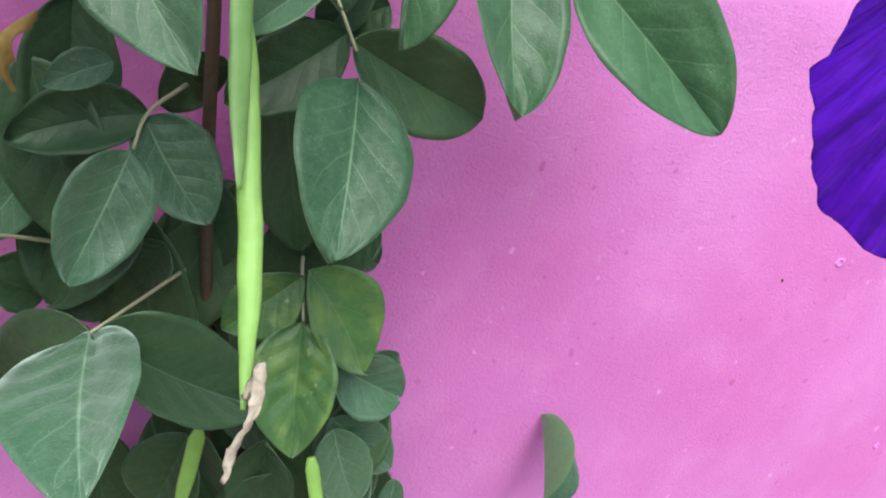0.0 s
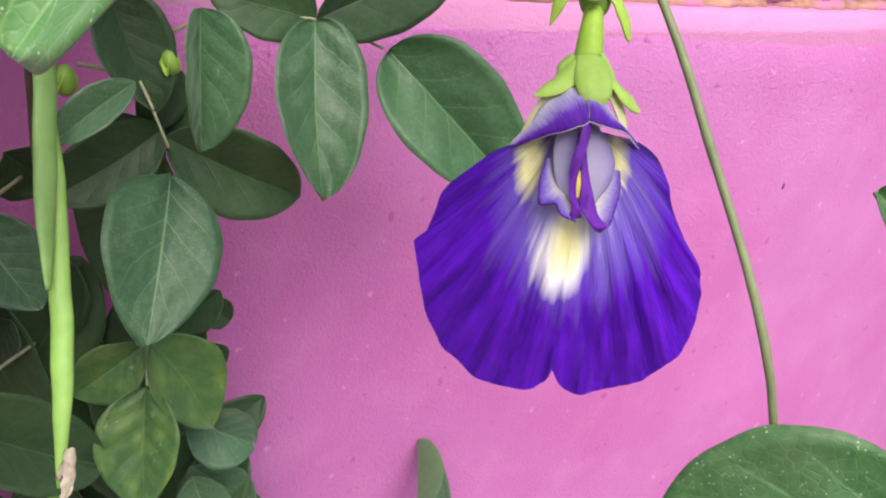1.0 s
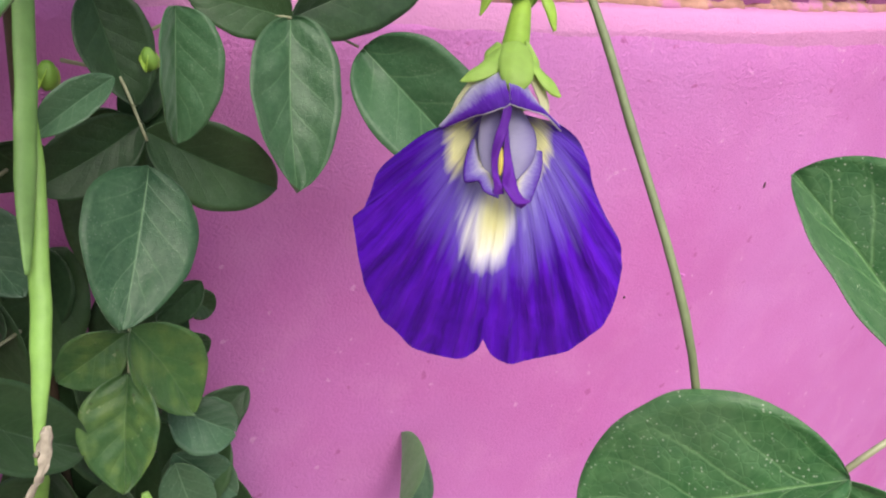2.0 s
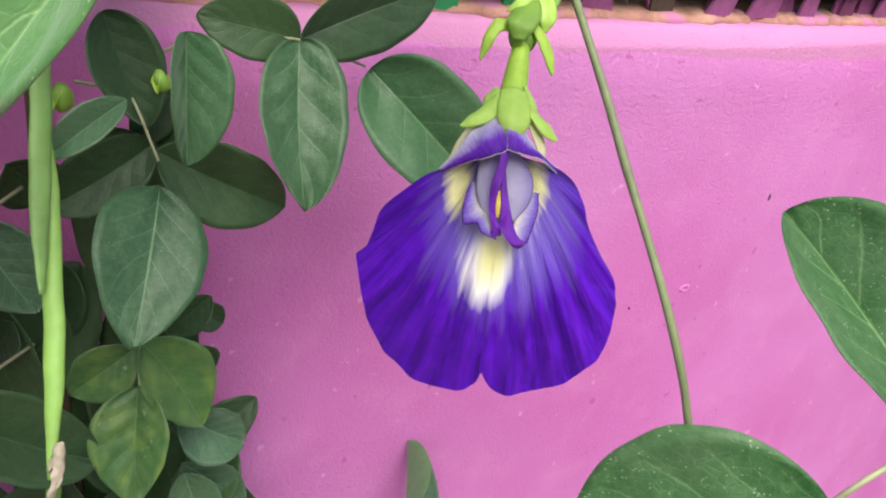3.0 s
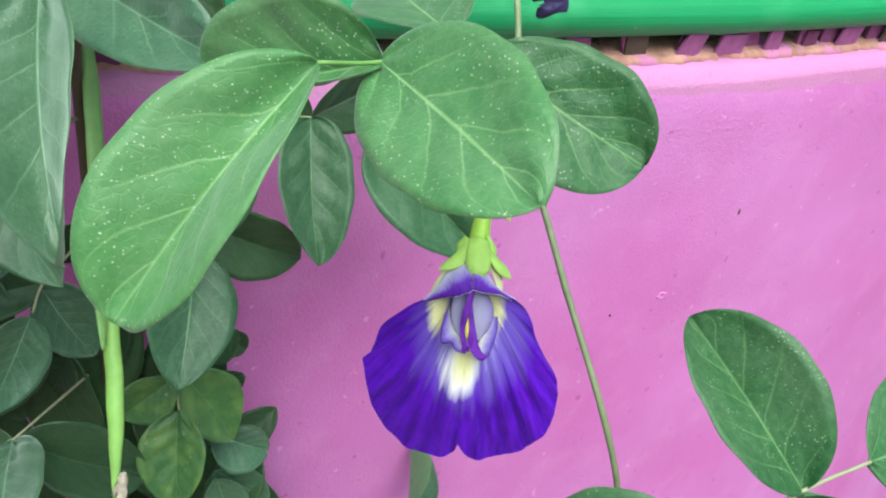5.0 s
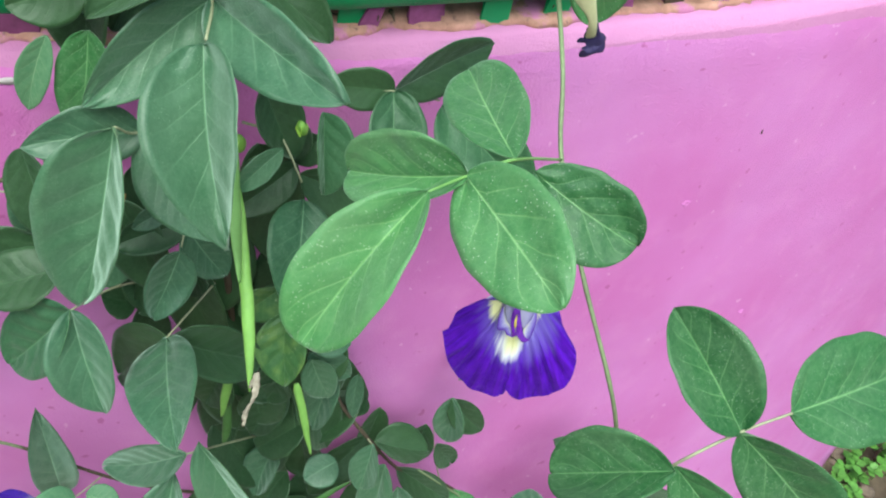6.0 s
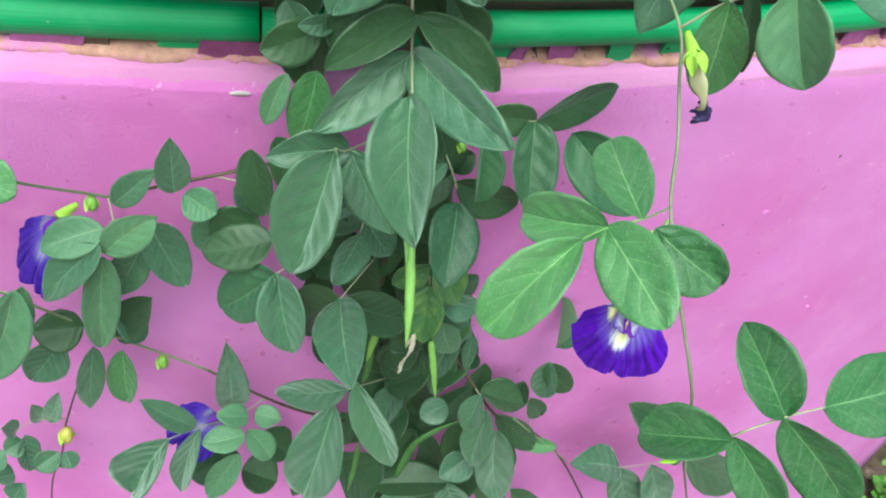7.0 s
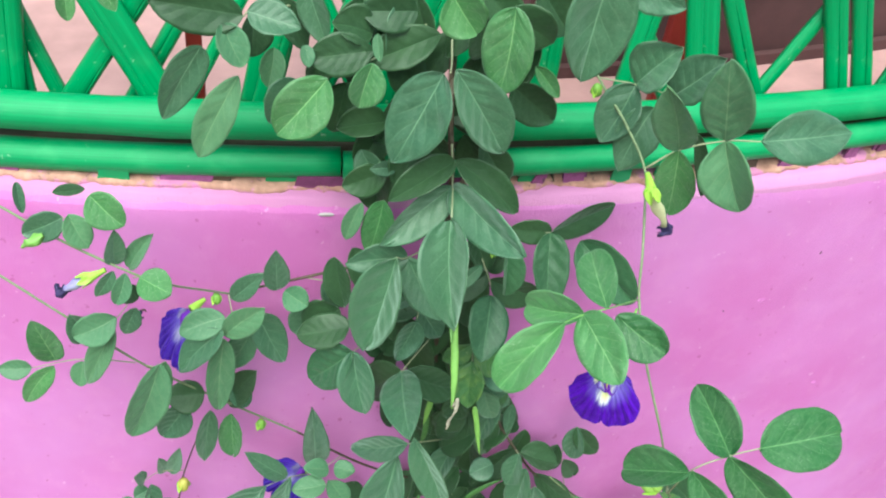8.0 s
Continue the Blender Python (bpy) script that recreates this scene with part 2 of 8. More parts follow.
def petal_paint(name="violet_petal", deep=(0.044, 0.001, 0.225), lit=(0.080, 0.002, 0.45), heart=1.0):
    """Violet standard petal: cream heart fading through white and lilac into deep violet, with radiating streaks; the UV is x and y over the length."""
    m, nt, b = mat(name)
    uv = nt.nodes.new("ShaderNodeSeparateXYZ")
    nt.links.new(coords(nt, "UV"), uv.inputs[0])
    x, y = uv.outputs[0], uv.outputs[1]
    ang = calc(nt, "ARCTAN2", x, calc(nt, "ADD", y, 0.06))
    ray = nt.nodes.new("ShaderNodeCombineXYZ")
    nt.links.new(calc(nt, "MULTIPLY", ang, 11.0), ray.inputs[0])
    nt.links.new(calc(nt, "MULTIPLY", y, 1.8), ray.inputs[1])
    streak = noise_tex(nt, ray.outputs[0], 1.5, 2, 0.5)
    wob = calc(nt, "MULTIPLY", calc(nt, "SUBTRACT", streak, 0.5), 0.85)

    def oval(cx, cy, rx, ry):
        a = calc(nt, "POWER", calc(nt, "DIVIDE", calc(nt, "SUBTRACT", x, cx), rx), 2.0)
        c = calc(nt, "POWER", calc(nt, "DIVIDE", calc(nt, "SUBTRACT", y, cy), ry), 2.0)
        return calc(nt, "ADD", calc(nt, "SQRT", calc(nt, "ADD", a, c)), wob)

    on, no = (1, 1, 1), (0, 0, 0)
    fine = nt.nodes.new("ShaderNodeCombineXYZ")
    nt.links.new(calc(nt, "MULTIPLY", ang, 34.0), fine.inputs[0])
    nt.links.new(calc(nt, "MULTIPLY", y, 3.0), fine.inputs[1])
    thread = noise_tex(nt, fine.outputs[0], 1.4, 3, 0.6)
    cloud = noise_tex(nt, coords(nt), 130, 3)
    drift = calc(nt, "MULTIPLY", noise_tex(nt, coords(nt), 95, 3), 1.1)
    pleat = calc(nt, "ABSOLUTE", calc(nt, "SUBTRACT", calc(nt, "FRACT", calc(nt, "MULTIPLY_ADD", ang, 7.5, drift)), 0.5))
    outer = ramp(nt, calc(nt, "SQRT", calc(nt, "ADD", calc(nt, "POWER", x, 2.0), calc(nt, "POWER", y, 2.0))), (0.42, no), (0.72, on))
    # painted fold shading: dark in the pleats' valleys, brighter on their ridges
    crease_shade = calc(nt, "MULTIPLY", ramp(nt, pleat, (0.0, on), (0.11, no)), outer)
    swell_light = calc(nt, "MULTIPLY", ramp(nt, pleat, (0.22, no), (0.5, on)), outer)
    col = mix(nt, ramp(nt, streak, (0.30, no), (0.70, on)), deep, lit)
    col = mix(nt, calc(nt, "MULTIPLY", ramp(nt, cloud, (0.40, no), (0.72, on)), 0.45), col, (lit[0] * 1.5, lit[1] * 2.0, lit[2] * 1.35))
    col = mix(nt, calc(nt, "MULTIPLY", ramp(nt, thread, (0.53, no), (0.66, on)), 0.42), col, tuple(c * 0.6 for c in deep))
    col = mix(nt, calc(nt, "MULTIPLY", ramp(nt, thread, (0.30, on), (0.44, no)), 0.30), col, (lit[0] * 1.6, lit[1] * 3.0, lit[2] * 1.5))
    col = mix(nt, calc(nt, "MULTIPLY", crease_shade, 0.38), col, tuple(c * 0.55 for c in deep))
    col = mix(nt, calc(nt, "MULTIPLY", swell_light, 0.26), col, (lit[0] * 1.9, lit[1] * 5.0, lit[2] * 1.35))
    col = mix(nt, calc(nt, "MULTIPLY", ramp(nt, oval(-0.04, 0.33, 0.38, 0.46), (0.20, on), (1.0, no)), 0.8 * max(heart, 0.5)), col, (0.25, 0.20, 0.66))
    col = mix(nt, calc(nt, "MULTIPLY", ramp(nt, oval(0.0, 0.26, 0.20, 0.30), (0.35, on), (1.0, no)), 0.8 * heart), col, (0.50, 0.48, 0.76))
    col = mix(nt, calc(nt, "MULTIPLY", ramp(nt, oval(0.012, 0.53, 0.135, 0.185), (0.45, on), (1.0, no)), heart), col, (0.88, 0.87, 0.86))
    col = mix(nt, calc(nt, "MULTIPLY", ramp(nt, oval(0.0, 0.47, 0.085, 0.17), (0.25, on), (1.0, no)), heart), col, (0.86, 0.83, 0.42))
    for cx, cy in ((0.172, 0.175), (-0.146, 0.155)):
        col = mix(nt, calc(nt, "MULTIPLY", ramp(nt, oval(cx, cy, 0.075, 0.17), (0.40, on), (1.0, no)), heart), col, (0.82, 0.80, 0.42))
    nt.links.new(col, b.inputs["Base Color"])
    b.inputs["Roughness"].default_value = 0.6
    b.inputs["Specular IOR Level"].default_value = 0.15
    b.inputs["Sheen Weight"].default_value = 0.12
    b.inputs["Sheen Tint"].default_value = (0.55, 0.35, 1.0, 1)
    bump(nt, b, calc(nt, "ADD", calc(nt, "MULTIPLY", streak, 0.8), calc(nt, "ADD", calc(nt, "MULTIPLY", thread, 0.55), calc(nt, "MULTIPLY", calc(nt, "MULTIPLY", pleat, outer), 1.5))), 0.6, 0.0016)
    return m


def lobe_paint(name, *stops):
    """A small inner petal: its colours follow one another across the sheet, frayed along its fine veins."""
    m, nt, b = mat(name)
    uv = nt.nodes.new("ShaderNodeSeparateXYZ")
    nt.links.new(coords(nt, "UV"), uv.inputs[0])
    stripe = nt.nodes.new("ShaderNodeCombineXYZ")
    nt.links.new(calc(nt, "MULTIPLY", uv.outputs[0], 3.0), stripe.inputs[0])
    nt.links.new(calc(nt, "MULTIPLY", uv.outputs[1], 22.0), stripe.inputs[1])
    fray = noise_tex(nt, stripe.outputs[0], 1.0, 3)
    f = calc(nt, "ADD", uv.outputs[0], calc(nt, "MULTIPLY", calc(nt, "SUBTRACT", fray, 0.5), 0.45))
    col = ramp(nt, f, *stops)
    nt.links.new(col, b.inputs["Base Color"])
    b.inputs["Roughness"].default_value = 0.55
    b.inputs["Specular IOR Level"].default_value = 0.2
    bump(nt, b, fray, 0.25, 0.0008)
    return m


def mortar_paint():
    """Bare peach mortar, crumbly, smeared with the wall's pink and with dirt."""
    m, nt, b = mat("peach_mortar")
    co = coords(nt)
    f = noise_tex(nt, co, 85, 5, 0.65)
    col = ramp(nt, f, (0.3, (0.34, 0.17, 0.13)), (0.7, (0.60, 0.33, 0.26)))
    smear = ramp(nt, noise_tex(nt, co, 42, 5, 0.6), (0.52, (0, 0, 0)), (0.60, (1, 1, 1)))
    col = mix(nt, calc(nt, "MULTIPLY", smear, 0.75), col, (0.58, 0.19, 0.47))
    dirt = ramp(nt, noise_tex(nt, co, 160, 4, 0.6), (0.60, (0, 0, 0)), (0.70, (1, 1, 1)))
    col = mix(nt, calc(nt, "MULTIPLY", dirt, 0.6), col, (0.10, 0.06, 0.06))
    nt.links.new(col, b.inputs["Base Color"])
    b.inputs["Roughness"].default_value = 0.9
    bump(nt, b, f, 0.8, 0.002)
    return m


M_PINK = pink_paint()
M_GREEN = green_paint()
M_LEAF = leaf_paint("leaf_blue_green", (0.0210, 0.0840, 0.0405), (0.0490, 0.1400, 0.0715), (0.19, 0.32, 0.19), dust=0.3, ribs=0.19, waxy=0.75)
# deep green with the shade among inner leaflets put into its colour
M_DARK = leaf_paint("leaf_deep_shaded_green", (0.015, 0.049, 0.017), (0.0314, 0.082, 0.0299), (0.095, 0.19, 0.085), dust=0.1, ribs=0.07)
M_FRESH = leaf_paint("leaf_fresh_green", (0.0380, 0.150, 0.0470), (0.0720, 0.222, 0.0760), (0.27, 0.46, 0.19), dust=0.85, ribs=0.22, waxy=0.3)
M_MID = leaf_paint("leaf_full_green", (0.0165, 0.0900, 0.0270), (0.0345, 0.1340, 0.0430), (0.22, 0.40, 0.17), dust=0.6, ribs=0.17, waxy=0.12)
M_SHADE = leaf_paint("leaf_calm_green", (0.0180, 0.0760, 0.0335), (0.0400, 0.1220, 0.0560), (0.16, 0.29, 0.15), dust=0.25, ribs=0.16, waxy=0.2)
M_PALE = leaf_paint("leaf_pale_green", (0.0600, 0.172, 0.087), (0.1020, 0.240, 0.1250), (0.28, 0.40, 0.22), dust=0.2, ribs=0.15)
M_SICK = leaf_paint("leaf_yellowing", (0.030, 0.110, 0.030), (0.058, 0.165, 0.050), (0.18, 0.30, 0.12), yellow=0.52, dust=0.1)
M_BACK = leaf_paint("leaf_underside", (0.090, 0.195, 0.082), (0.130, 0.255, 0.115), (0.22, 0.35, 0.18), under=True, dust=0.0)
M_STEM = plain("vine_stem_green", (0.20, 0.25, 0.13), 0.55, 0.25, 300)
M_WOOD = plain("vine_stem_brown", (0.085, 0.060, 0.040), 0.7, 0.3, 260)
M_PINKSTALK = plain("leaf_stalk", (0.34, 0.35, 0.22), 0.55, 0.2, 300)
M_POD = plain("pod_green", (0.21, 0.40, 0.085), 0.5, 0.2, 150)
M_PODPALE = plain("pod_grey_green", (0.19, 0.36, 0.105), 0.5, 0.2, 150)
M_PODDARK = plain("pod_deep_green", (0.07, 0.17, 0.045), 0.5, 0.25, 150)
M_DRY = plain("dry_petal", (0.40, 0.35, 0.28), 0.9, 0.35, 420, 0.8)
M_STRAW = plain("dead_leaf_straw", (0.42, 0.27, 0.08), 0.8, 0.35, 300, 0.6)
M_CALYX = plain("calyx_green", (0.38, 0.62, 0.08), 0.5, 0.25, 220)
M_SEPAL = plain("sepal_pale_green", (0.42, 0.66, 0.13), 0.5, 0.2, 260)
M_BUDGREEN = plain("bud_green", (0.20, 0.38, 0.06), 0.5, 0.25, 220)
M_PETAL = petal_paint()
M_PETALDEEP = petal_paint("deep_violet_petal", (0.020, 0.003, 0.17), (0.055, 0.012, 0.34), 0.15)
M_WING = lobe_paint("wing_petal_lilac", (0.0, (0.37, 0.35, 0.50)), (0.5, (0.33, 0.30, 0.50)), (1.0, (0.25, 0.20, 0.46)))
M_LOBE = lobe_paint("wing_lobe_violet_rim", (0.0, (0.075, 0.010, 0.30)), (0.30, (0.17, 0.12, 0.44)), (0.68, (0.38, 0.35, 0.53)), (1.0, (0.66, 0.64, 0.48)))
M_BROW = lobe_paint("petal_brow_violet", (0.0, (0.70, 0.68, 0.76)), (0.35, (0.42, 0.36, 0.70)), (0.68, (0.14, 0.03, 0.48)), (1.0, (0.065, 0.004, 0.27)))
M_KEEL = plain("keel_petal_violet", (0.115, 0.006, 0.33), 0.7, 0.3, 300)
M_STAMEN = plain("stamen_yellow", (0.62, 0.50, 0.10), 0.6, 0.2, 400)
M_CREAM = plain("cream_petal", (0.66, 0.64, 0.38), 0.55, 0.1, 300)
M_INK = plain("withered_violet", (0.03, 0.02, 0.09), 0.7, 0.4, 300, 0.4)
M_MORTAR = mortar_paint()
M_PURPLE = plain("purple_paint", (0.185, 0.045, 0.130), 0.75, 0.45, 120, 0.4)
M_MAUVE = plain("mauve_paint", (0.30, 0.085, 0.235), 0.8, 0.4, 150, 0.4)
M_FLOOR = plain("terrace_plaster", (0.46, 0.25, 0.25), 0.85, 0.55, 9, 0.4)
M_SOIL = plain("soil", (0.13, 0.095, 0.065), 0.95, 0.5, 45, 0.9)
M_STONE = plain("rubble_stone", (0.24, 0.18, 0.14), 0.9, 0.4, 60, 0.6)
M_WEED = plain("weed_leaf", (0.11, 0.27, 0.045), 0.55, 0.35, 120)
M_RED = plain("red_paint", (0.35, 0.03, 0.025), 0.5, 0.2, 60)
M_MAROON = plain("maroon_paint", (0.085, 0.035, 0.038), 0.7, 0.35, 25, 0.3)
M_WHITE = plain("bare_plaster", (0.58, 0.50, 0.52), 0.85, 0.1, 200, 0.4)
M_BUD = plain("yellow_bud", (0.42, 0.38, 0.08), 0.5, 0.2, 200)
M_SPECK = plain("dark_fleck", (0.09, 0.03, 0.05), 0.85, 0.3, 300)

# ---- builders ----
PLACE = {}


def thing(name, at, label, category, group="", kind=""):
    """A top-level thing: an Empty at its base."""
    ob = new(name)
    ob.empty_display_size = 0.02
    ob.location = at
    PLACE[ob] = Matrix.Translation(at)
    return tagged(ob, label, category, group, kind)


def part(name, bm, materials, parent=None, label="", at=None, smooth=True):
    """One mesh object out of a bmesh whose points are local to the pose at."""
    me = bpy.data.meshes.new(name)
    bm.to_mesh(me)
    bm.free()
    return part_mesh(name, me, materials, parent, label, at, smooth)


def part_mesh(name, me, materials, parent=None, label="", at=None, smooth=True):
    for m in materials if isinstance(materials, (list, tuple)) else [materials]:
        if me.users == 0 or len(me.materials) == 0 or m not in list(me.materials):
            me.materials.append(m)
    if smooth:
        me.polygons.foreach_set("use_smooth", [True] * len(me.polygons))
    ob = new(name, me)
    w = at if at is not None else Matrix.Identity(4)
    PLACE[ob] = w
    if parent is not None:
        ob.parent = parent
        ob.matrix_basis = PLACE[parent].inverted() @ w
    else:
        ob.matrix_basis = w
    if label:
        ob["label"] = label
    return ob


def curve_points(pts, steps=8):
    """A smooth line through the points."""
    p = [Vector(a) for a in pts]
    if len(p) < 3:
        return [p[0].lerp(p[-1], i / steps) for i in range(steps + 1)]
    p = [2 * p[0] - p[1]] + p + [2 * p[-1] - p[-2]]
    out = []
    for i in range(1, len(p) - 2):
        a, b, c, d = p[i - 1:i + 3]
        for k in range(steps):
            t = k / steps
            out.append(0.5 * (2 * b + (c - a) * t + (2 * a - 5 * b + 4 * c - d) * t * t + (3 * b - a - 3 * c + d) * t ** 3))
    out.append(p[-2])
    return out


def tube(bm, pts, r0, r1=None, sides=8, steps=8, flat=1.0, lumps=0.0, thin=1.0):
    """A closed round tube along a smooth line, radius from r0 to r1; flat squeezes it across its first side."""
    line = curve_points(pts, steps)
    r1 = r0 if r1 is None else r1
    uv = bm.loops.layers.uv.verify()
    rings, n, run = [], len(line), 0.0
    side = None
    for i, c in enumerate(line):
        d = (line[min(i + 1, n - 1)] - line[max(i - 1, 0)]).normalized()
        if side is None:
            side = d.orthogonal().normalized() if abs(d.z) > 0.9 else d.cross(Vector((0, 0, 1))).normalized()
        side = (side - d * side.dot(d)).normalized()
        up = d.cross(side)
        r = r0 + (r1 - r0) * i / (n - 1)
        if lumps:
            r *= 1 + lumps * noise.noise(c * 140)
        if i:
            run += (c - line[i - 1]).length
        rings.append(([bm.verts.new(c + side * (math.cos(a) * r * flat) + up * (math.sin(a) * r * thin)) for a in (2 * math.pi * k / sides for k in range(sides))], run))
    for (a, va), (b, vb) in zip(rings, rings[1:]):
        for k in range(sides):
            f = bm.faces.new((a[k], a[(k + 1) % sides], b[(k + 1) % sides], b[k]))
            for lp, q in zip(f.loops, ((va, k / sides), (va, (k + 1) / sides), (vb, (k + 1) / sides), (vb, k / sides))):
                lp[uv].uv = q
    bm.faces.new(rings[0][0][::-1])
    bm.faces.new(rings[-1][0])
    return bm


def box(bm, size, at=None, bevel=0.0):
    """A box of the size given round the origin of the pose at."""
    m = (at or Matrix.Identity(4)) @ Matrix.Diagonal((*size, 1))
    vs = bmesh.ops.create_cube(bm, size=1.0, matrix=m)["verts"]
    if bevel:
        es = list({e for v in vs for e in v.link_edges})
        bmesh.ops.bevel(bm, geom=es, offset=bevel, segments=2, affect="EDGES", profile=0.6)
    return bm


def frame_of(base, tip, face):
    """Pose at base with y toward tip and z toward face."""
    y = (Vector(tip) - Vector(base)).normalized()
    z = Vector(face)
    z = (z - y * z.dot(y)).normalized()
    x = y.cross(z)
    m = Matrix((x, y, z)).transposed().to_4x4()
    m.translation = Vector(base)
    return m


def blade(length, width, fold=12.0, bend=0.08, wide=1.0, point=0.5, seed=0, bow=0.0, rows=54, quilt=1.0, blunt=0.0, veins=0.0):
    """A leaflet 0.35 mm thick: round at its base and pointed at its tip, lightly puckered between uneven side veins, its halves folded up by fold degrees (minus: down, like a roof), bent down toward the tip. The map "veins" holds the side veins' count and the way across."""
    cols = 12
    bm = bmesh.new()
    uv = bm.loops.layers.uv.new("UVMap")
    ribs = bm.loops.layers.uv.new("veins")
    rnd = random.Random(seed)
    ph, amp = rnd.uniform(0, 6.28), width * rnd.uniform(0.02, 0.06)
    sway = rnd.uniform(-0.035, 0.035) * length
    lop = rnd.uniform(-0.06, 0.06)
    nick = rnd.uniform(0, 6.28)
    pairs, steep = veins or rnd.uniform(4.8, 6.8), rnd.uniform(1.4, 2.0)
    shift = (rnd.uniform(0, 1), rnd.uniform(0, 1))
    pucker = quilt * rnd.uniform(0.006, 0.022)
    curl = rnd.uniform(-0.05, 0.09) * width
    sf, cf = math.sin(radians(fold)), math.cos(radians(fold))
    low, high = point - 0.01, point + 0.10 - blunt
    top = (low / (low + high)) ** low * (high / (low + high)) ** high
    vees = [0.6 * i / rows + 0.4 * (0.5 - 0.5 * math.cos(math.pi * i / rows)) for i in range(rows + 1)]

    def count(u, v, right):
        return v * pairs - abs(u) ** 0.85 * steep * (0.75 + 0.5 * v) + shift[right] + 0.22 * noise.noise(Vector((v * 3.1, u * 1.3, seed * 2.3 + right * 9)))

    grids = []
    for off in (0.0, -0.00035):
        grid = []
        for v in vees:
            vv = v ** wide
            hw = max(width / 2 * max(vv, 0.0) ** low * max(1 - vv, 0.0) ** high / top, 0.0004)
            line = []
            for j in range(cols + 1):
                u = 2 * j / cols - 1
                edge = 1 + (lop if u > 0 else -lop) + 0.012 * math.sin(23 * v + nick + (2 if u > 0 else 0)) + 0.02 * noise.noise(Vector((v * 6, u, seed * 0.7)))
                x = u * hw * cf * edge + (sway + bow * width) * math.sin(math.pi * v)
                z = abs(u) * hw * sf * (0.85 + 0.15 * abs(u)) - bend * length * v * v
                z += amp * math.sin(5.3 * v + ph + (1.2 if u > 0 else -0.4)) * abs(u) ** 1.5
                z += curl * u * u * abs(u) * (0.4 + v)
                puff = math.cos(math.pi * count(u, v, u > 0)) ** 2
                z += width * (pucker * (puff - 0.5) + quilt * 0.04 * noise.noise(Vector((u * 1.6, v * 3.2, seed * 1.7)))) * (1 - abs(u) ** 3) * min(1, 5 * abs(u))
                line.append(bm.verts.new((x, v * length, z + off)))
            grid.append(line)
        grids.append(grid)
    for s, grid in enumerate(grids):
        for i in range(rows):
            for j in range(cols):
                q = [(i, j), (i, j + 1), (i + 1, j + 1), (i + 1, j)]
                if s:
                    q = [q[0], q[3], q[2], q[1]]
                f = bm.faces.new([grid[a][b] for a, b in q])
                f.material_index = s
                for lp, (a, b) in zip(f.loops, q):
                    lp[uv].uv = (b / cols, vees[a])
                    u = 2 * b / cols - 1
                    lp[ribs].uv = (count(u, vees[a], j >= cols // 2), abs(u))
        if abs(fold) > 20:
            for i in range(rows):
                bm.edges.get((grid[i][cols // 2], grid[i + 1][cols // 2])).smooth = False
    ring = [(i, 0) for i in range(rows + 1)] + [(rows, j) for j in range(1, cols + 1)] + [(i, cols) for i in range(rows - 1, -1, -1)] + [(0, j) for j in range(cols - 1, 0, -1)]
    for k in range(len(ring)):
        (a, b), (c, d) = ring[k], ring[(k + 1) % len(ring)]
        f = bm.faces.new((grids[0][a][b], grids[0][c][d], grids[1][c][d], grids[1][a][b]))
        f.material_index = 1
    return bm


def ribbon(pts, widths, face=(0, 0, 1), cup=0.0, thick=0.0004, frill=0.0, seed=0):
    """A thin sheet along a smooth line, as wide as widths say at even steps, cupped across; frill ruffles its sides."""
    line = curve_points(pts, 8)
    n, cols = len(line), 8
    bm = bmesh.new()
    uv = bm.loops.layers.uv.verify()
    rnd = random.Random(seed)
    ph = rnd.uniform(0, 6.28)
    grids = []
    for off in (0.0, -thick):
        grid = []
        for i, c in enumerate(line):
            d = (line[min(i + 1, n - 1)] - line[max(i - 1, 0)]).normalized()
            z = Vector(face)
            z = (z - d * z.dot(d)).normalized()
            x = d.cross(z)
            at = i / (n - 1) * (len(widths) - 1)
            k = min(int(at), len(widths) - 2)
            w = widths[k] + (widths[k + 1] - widths[k]) * (0.5 - 0.5 * math.cos(math.pi * (at - k)))
            row = []
            for j in range(cols + 1):
                u = 2 * j / cols - 1
                h = cup * w * (1 - u * u) + frill * w * u * abs(u) * math.sin(9 * i / n + ph + u)
                row.append(bm.verts.new(c + x * (u * w / 2 * (1 + frill * 0.5 * math.sin(15 * i / n + ph * 2))) + z * (h + off)))
            grid.append(row)
        grids.append(grid)
    for s, grid in enumerate(grids):
        for i in range(n - 1):
            for j in range(cols):
                q = [(i, j), (i, j + 1), (i + 1, j + 1), (i + 1, j)]
                f = bm.faces.new([grid[a][b] for a, b in (q if s else q[::-1])])
                for lp, (a, b) in zip(f.loops, q if s else q[::-1]):
                    lp[uv].uv = (b / cols, a / (n - 1))
    ring = [(i, 0) for i in range(n)] + [(n - 1, j) for j in range(1, cols + 1)] + [(i, cols) for i in range(n - 2, -1, -1)] + [(0, j) for j in range(cols - 1, 0, -1)]
    for k in range(len(ring)):
        (a, b), (c, d) = ring[k], ring[(k + 1) % len(ring)]
        bm.faces.new((grids[0][a][b], grids[0][c][d], grids[1][c][d], grids[1][a][b]))
    bmesh.ops.recalc_face_normals(bm, faces=bm.faces)
    return bm


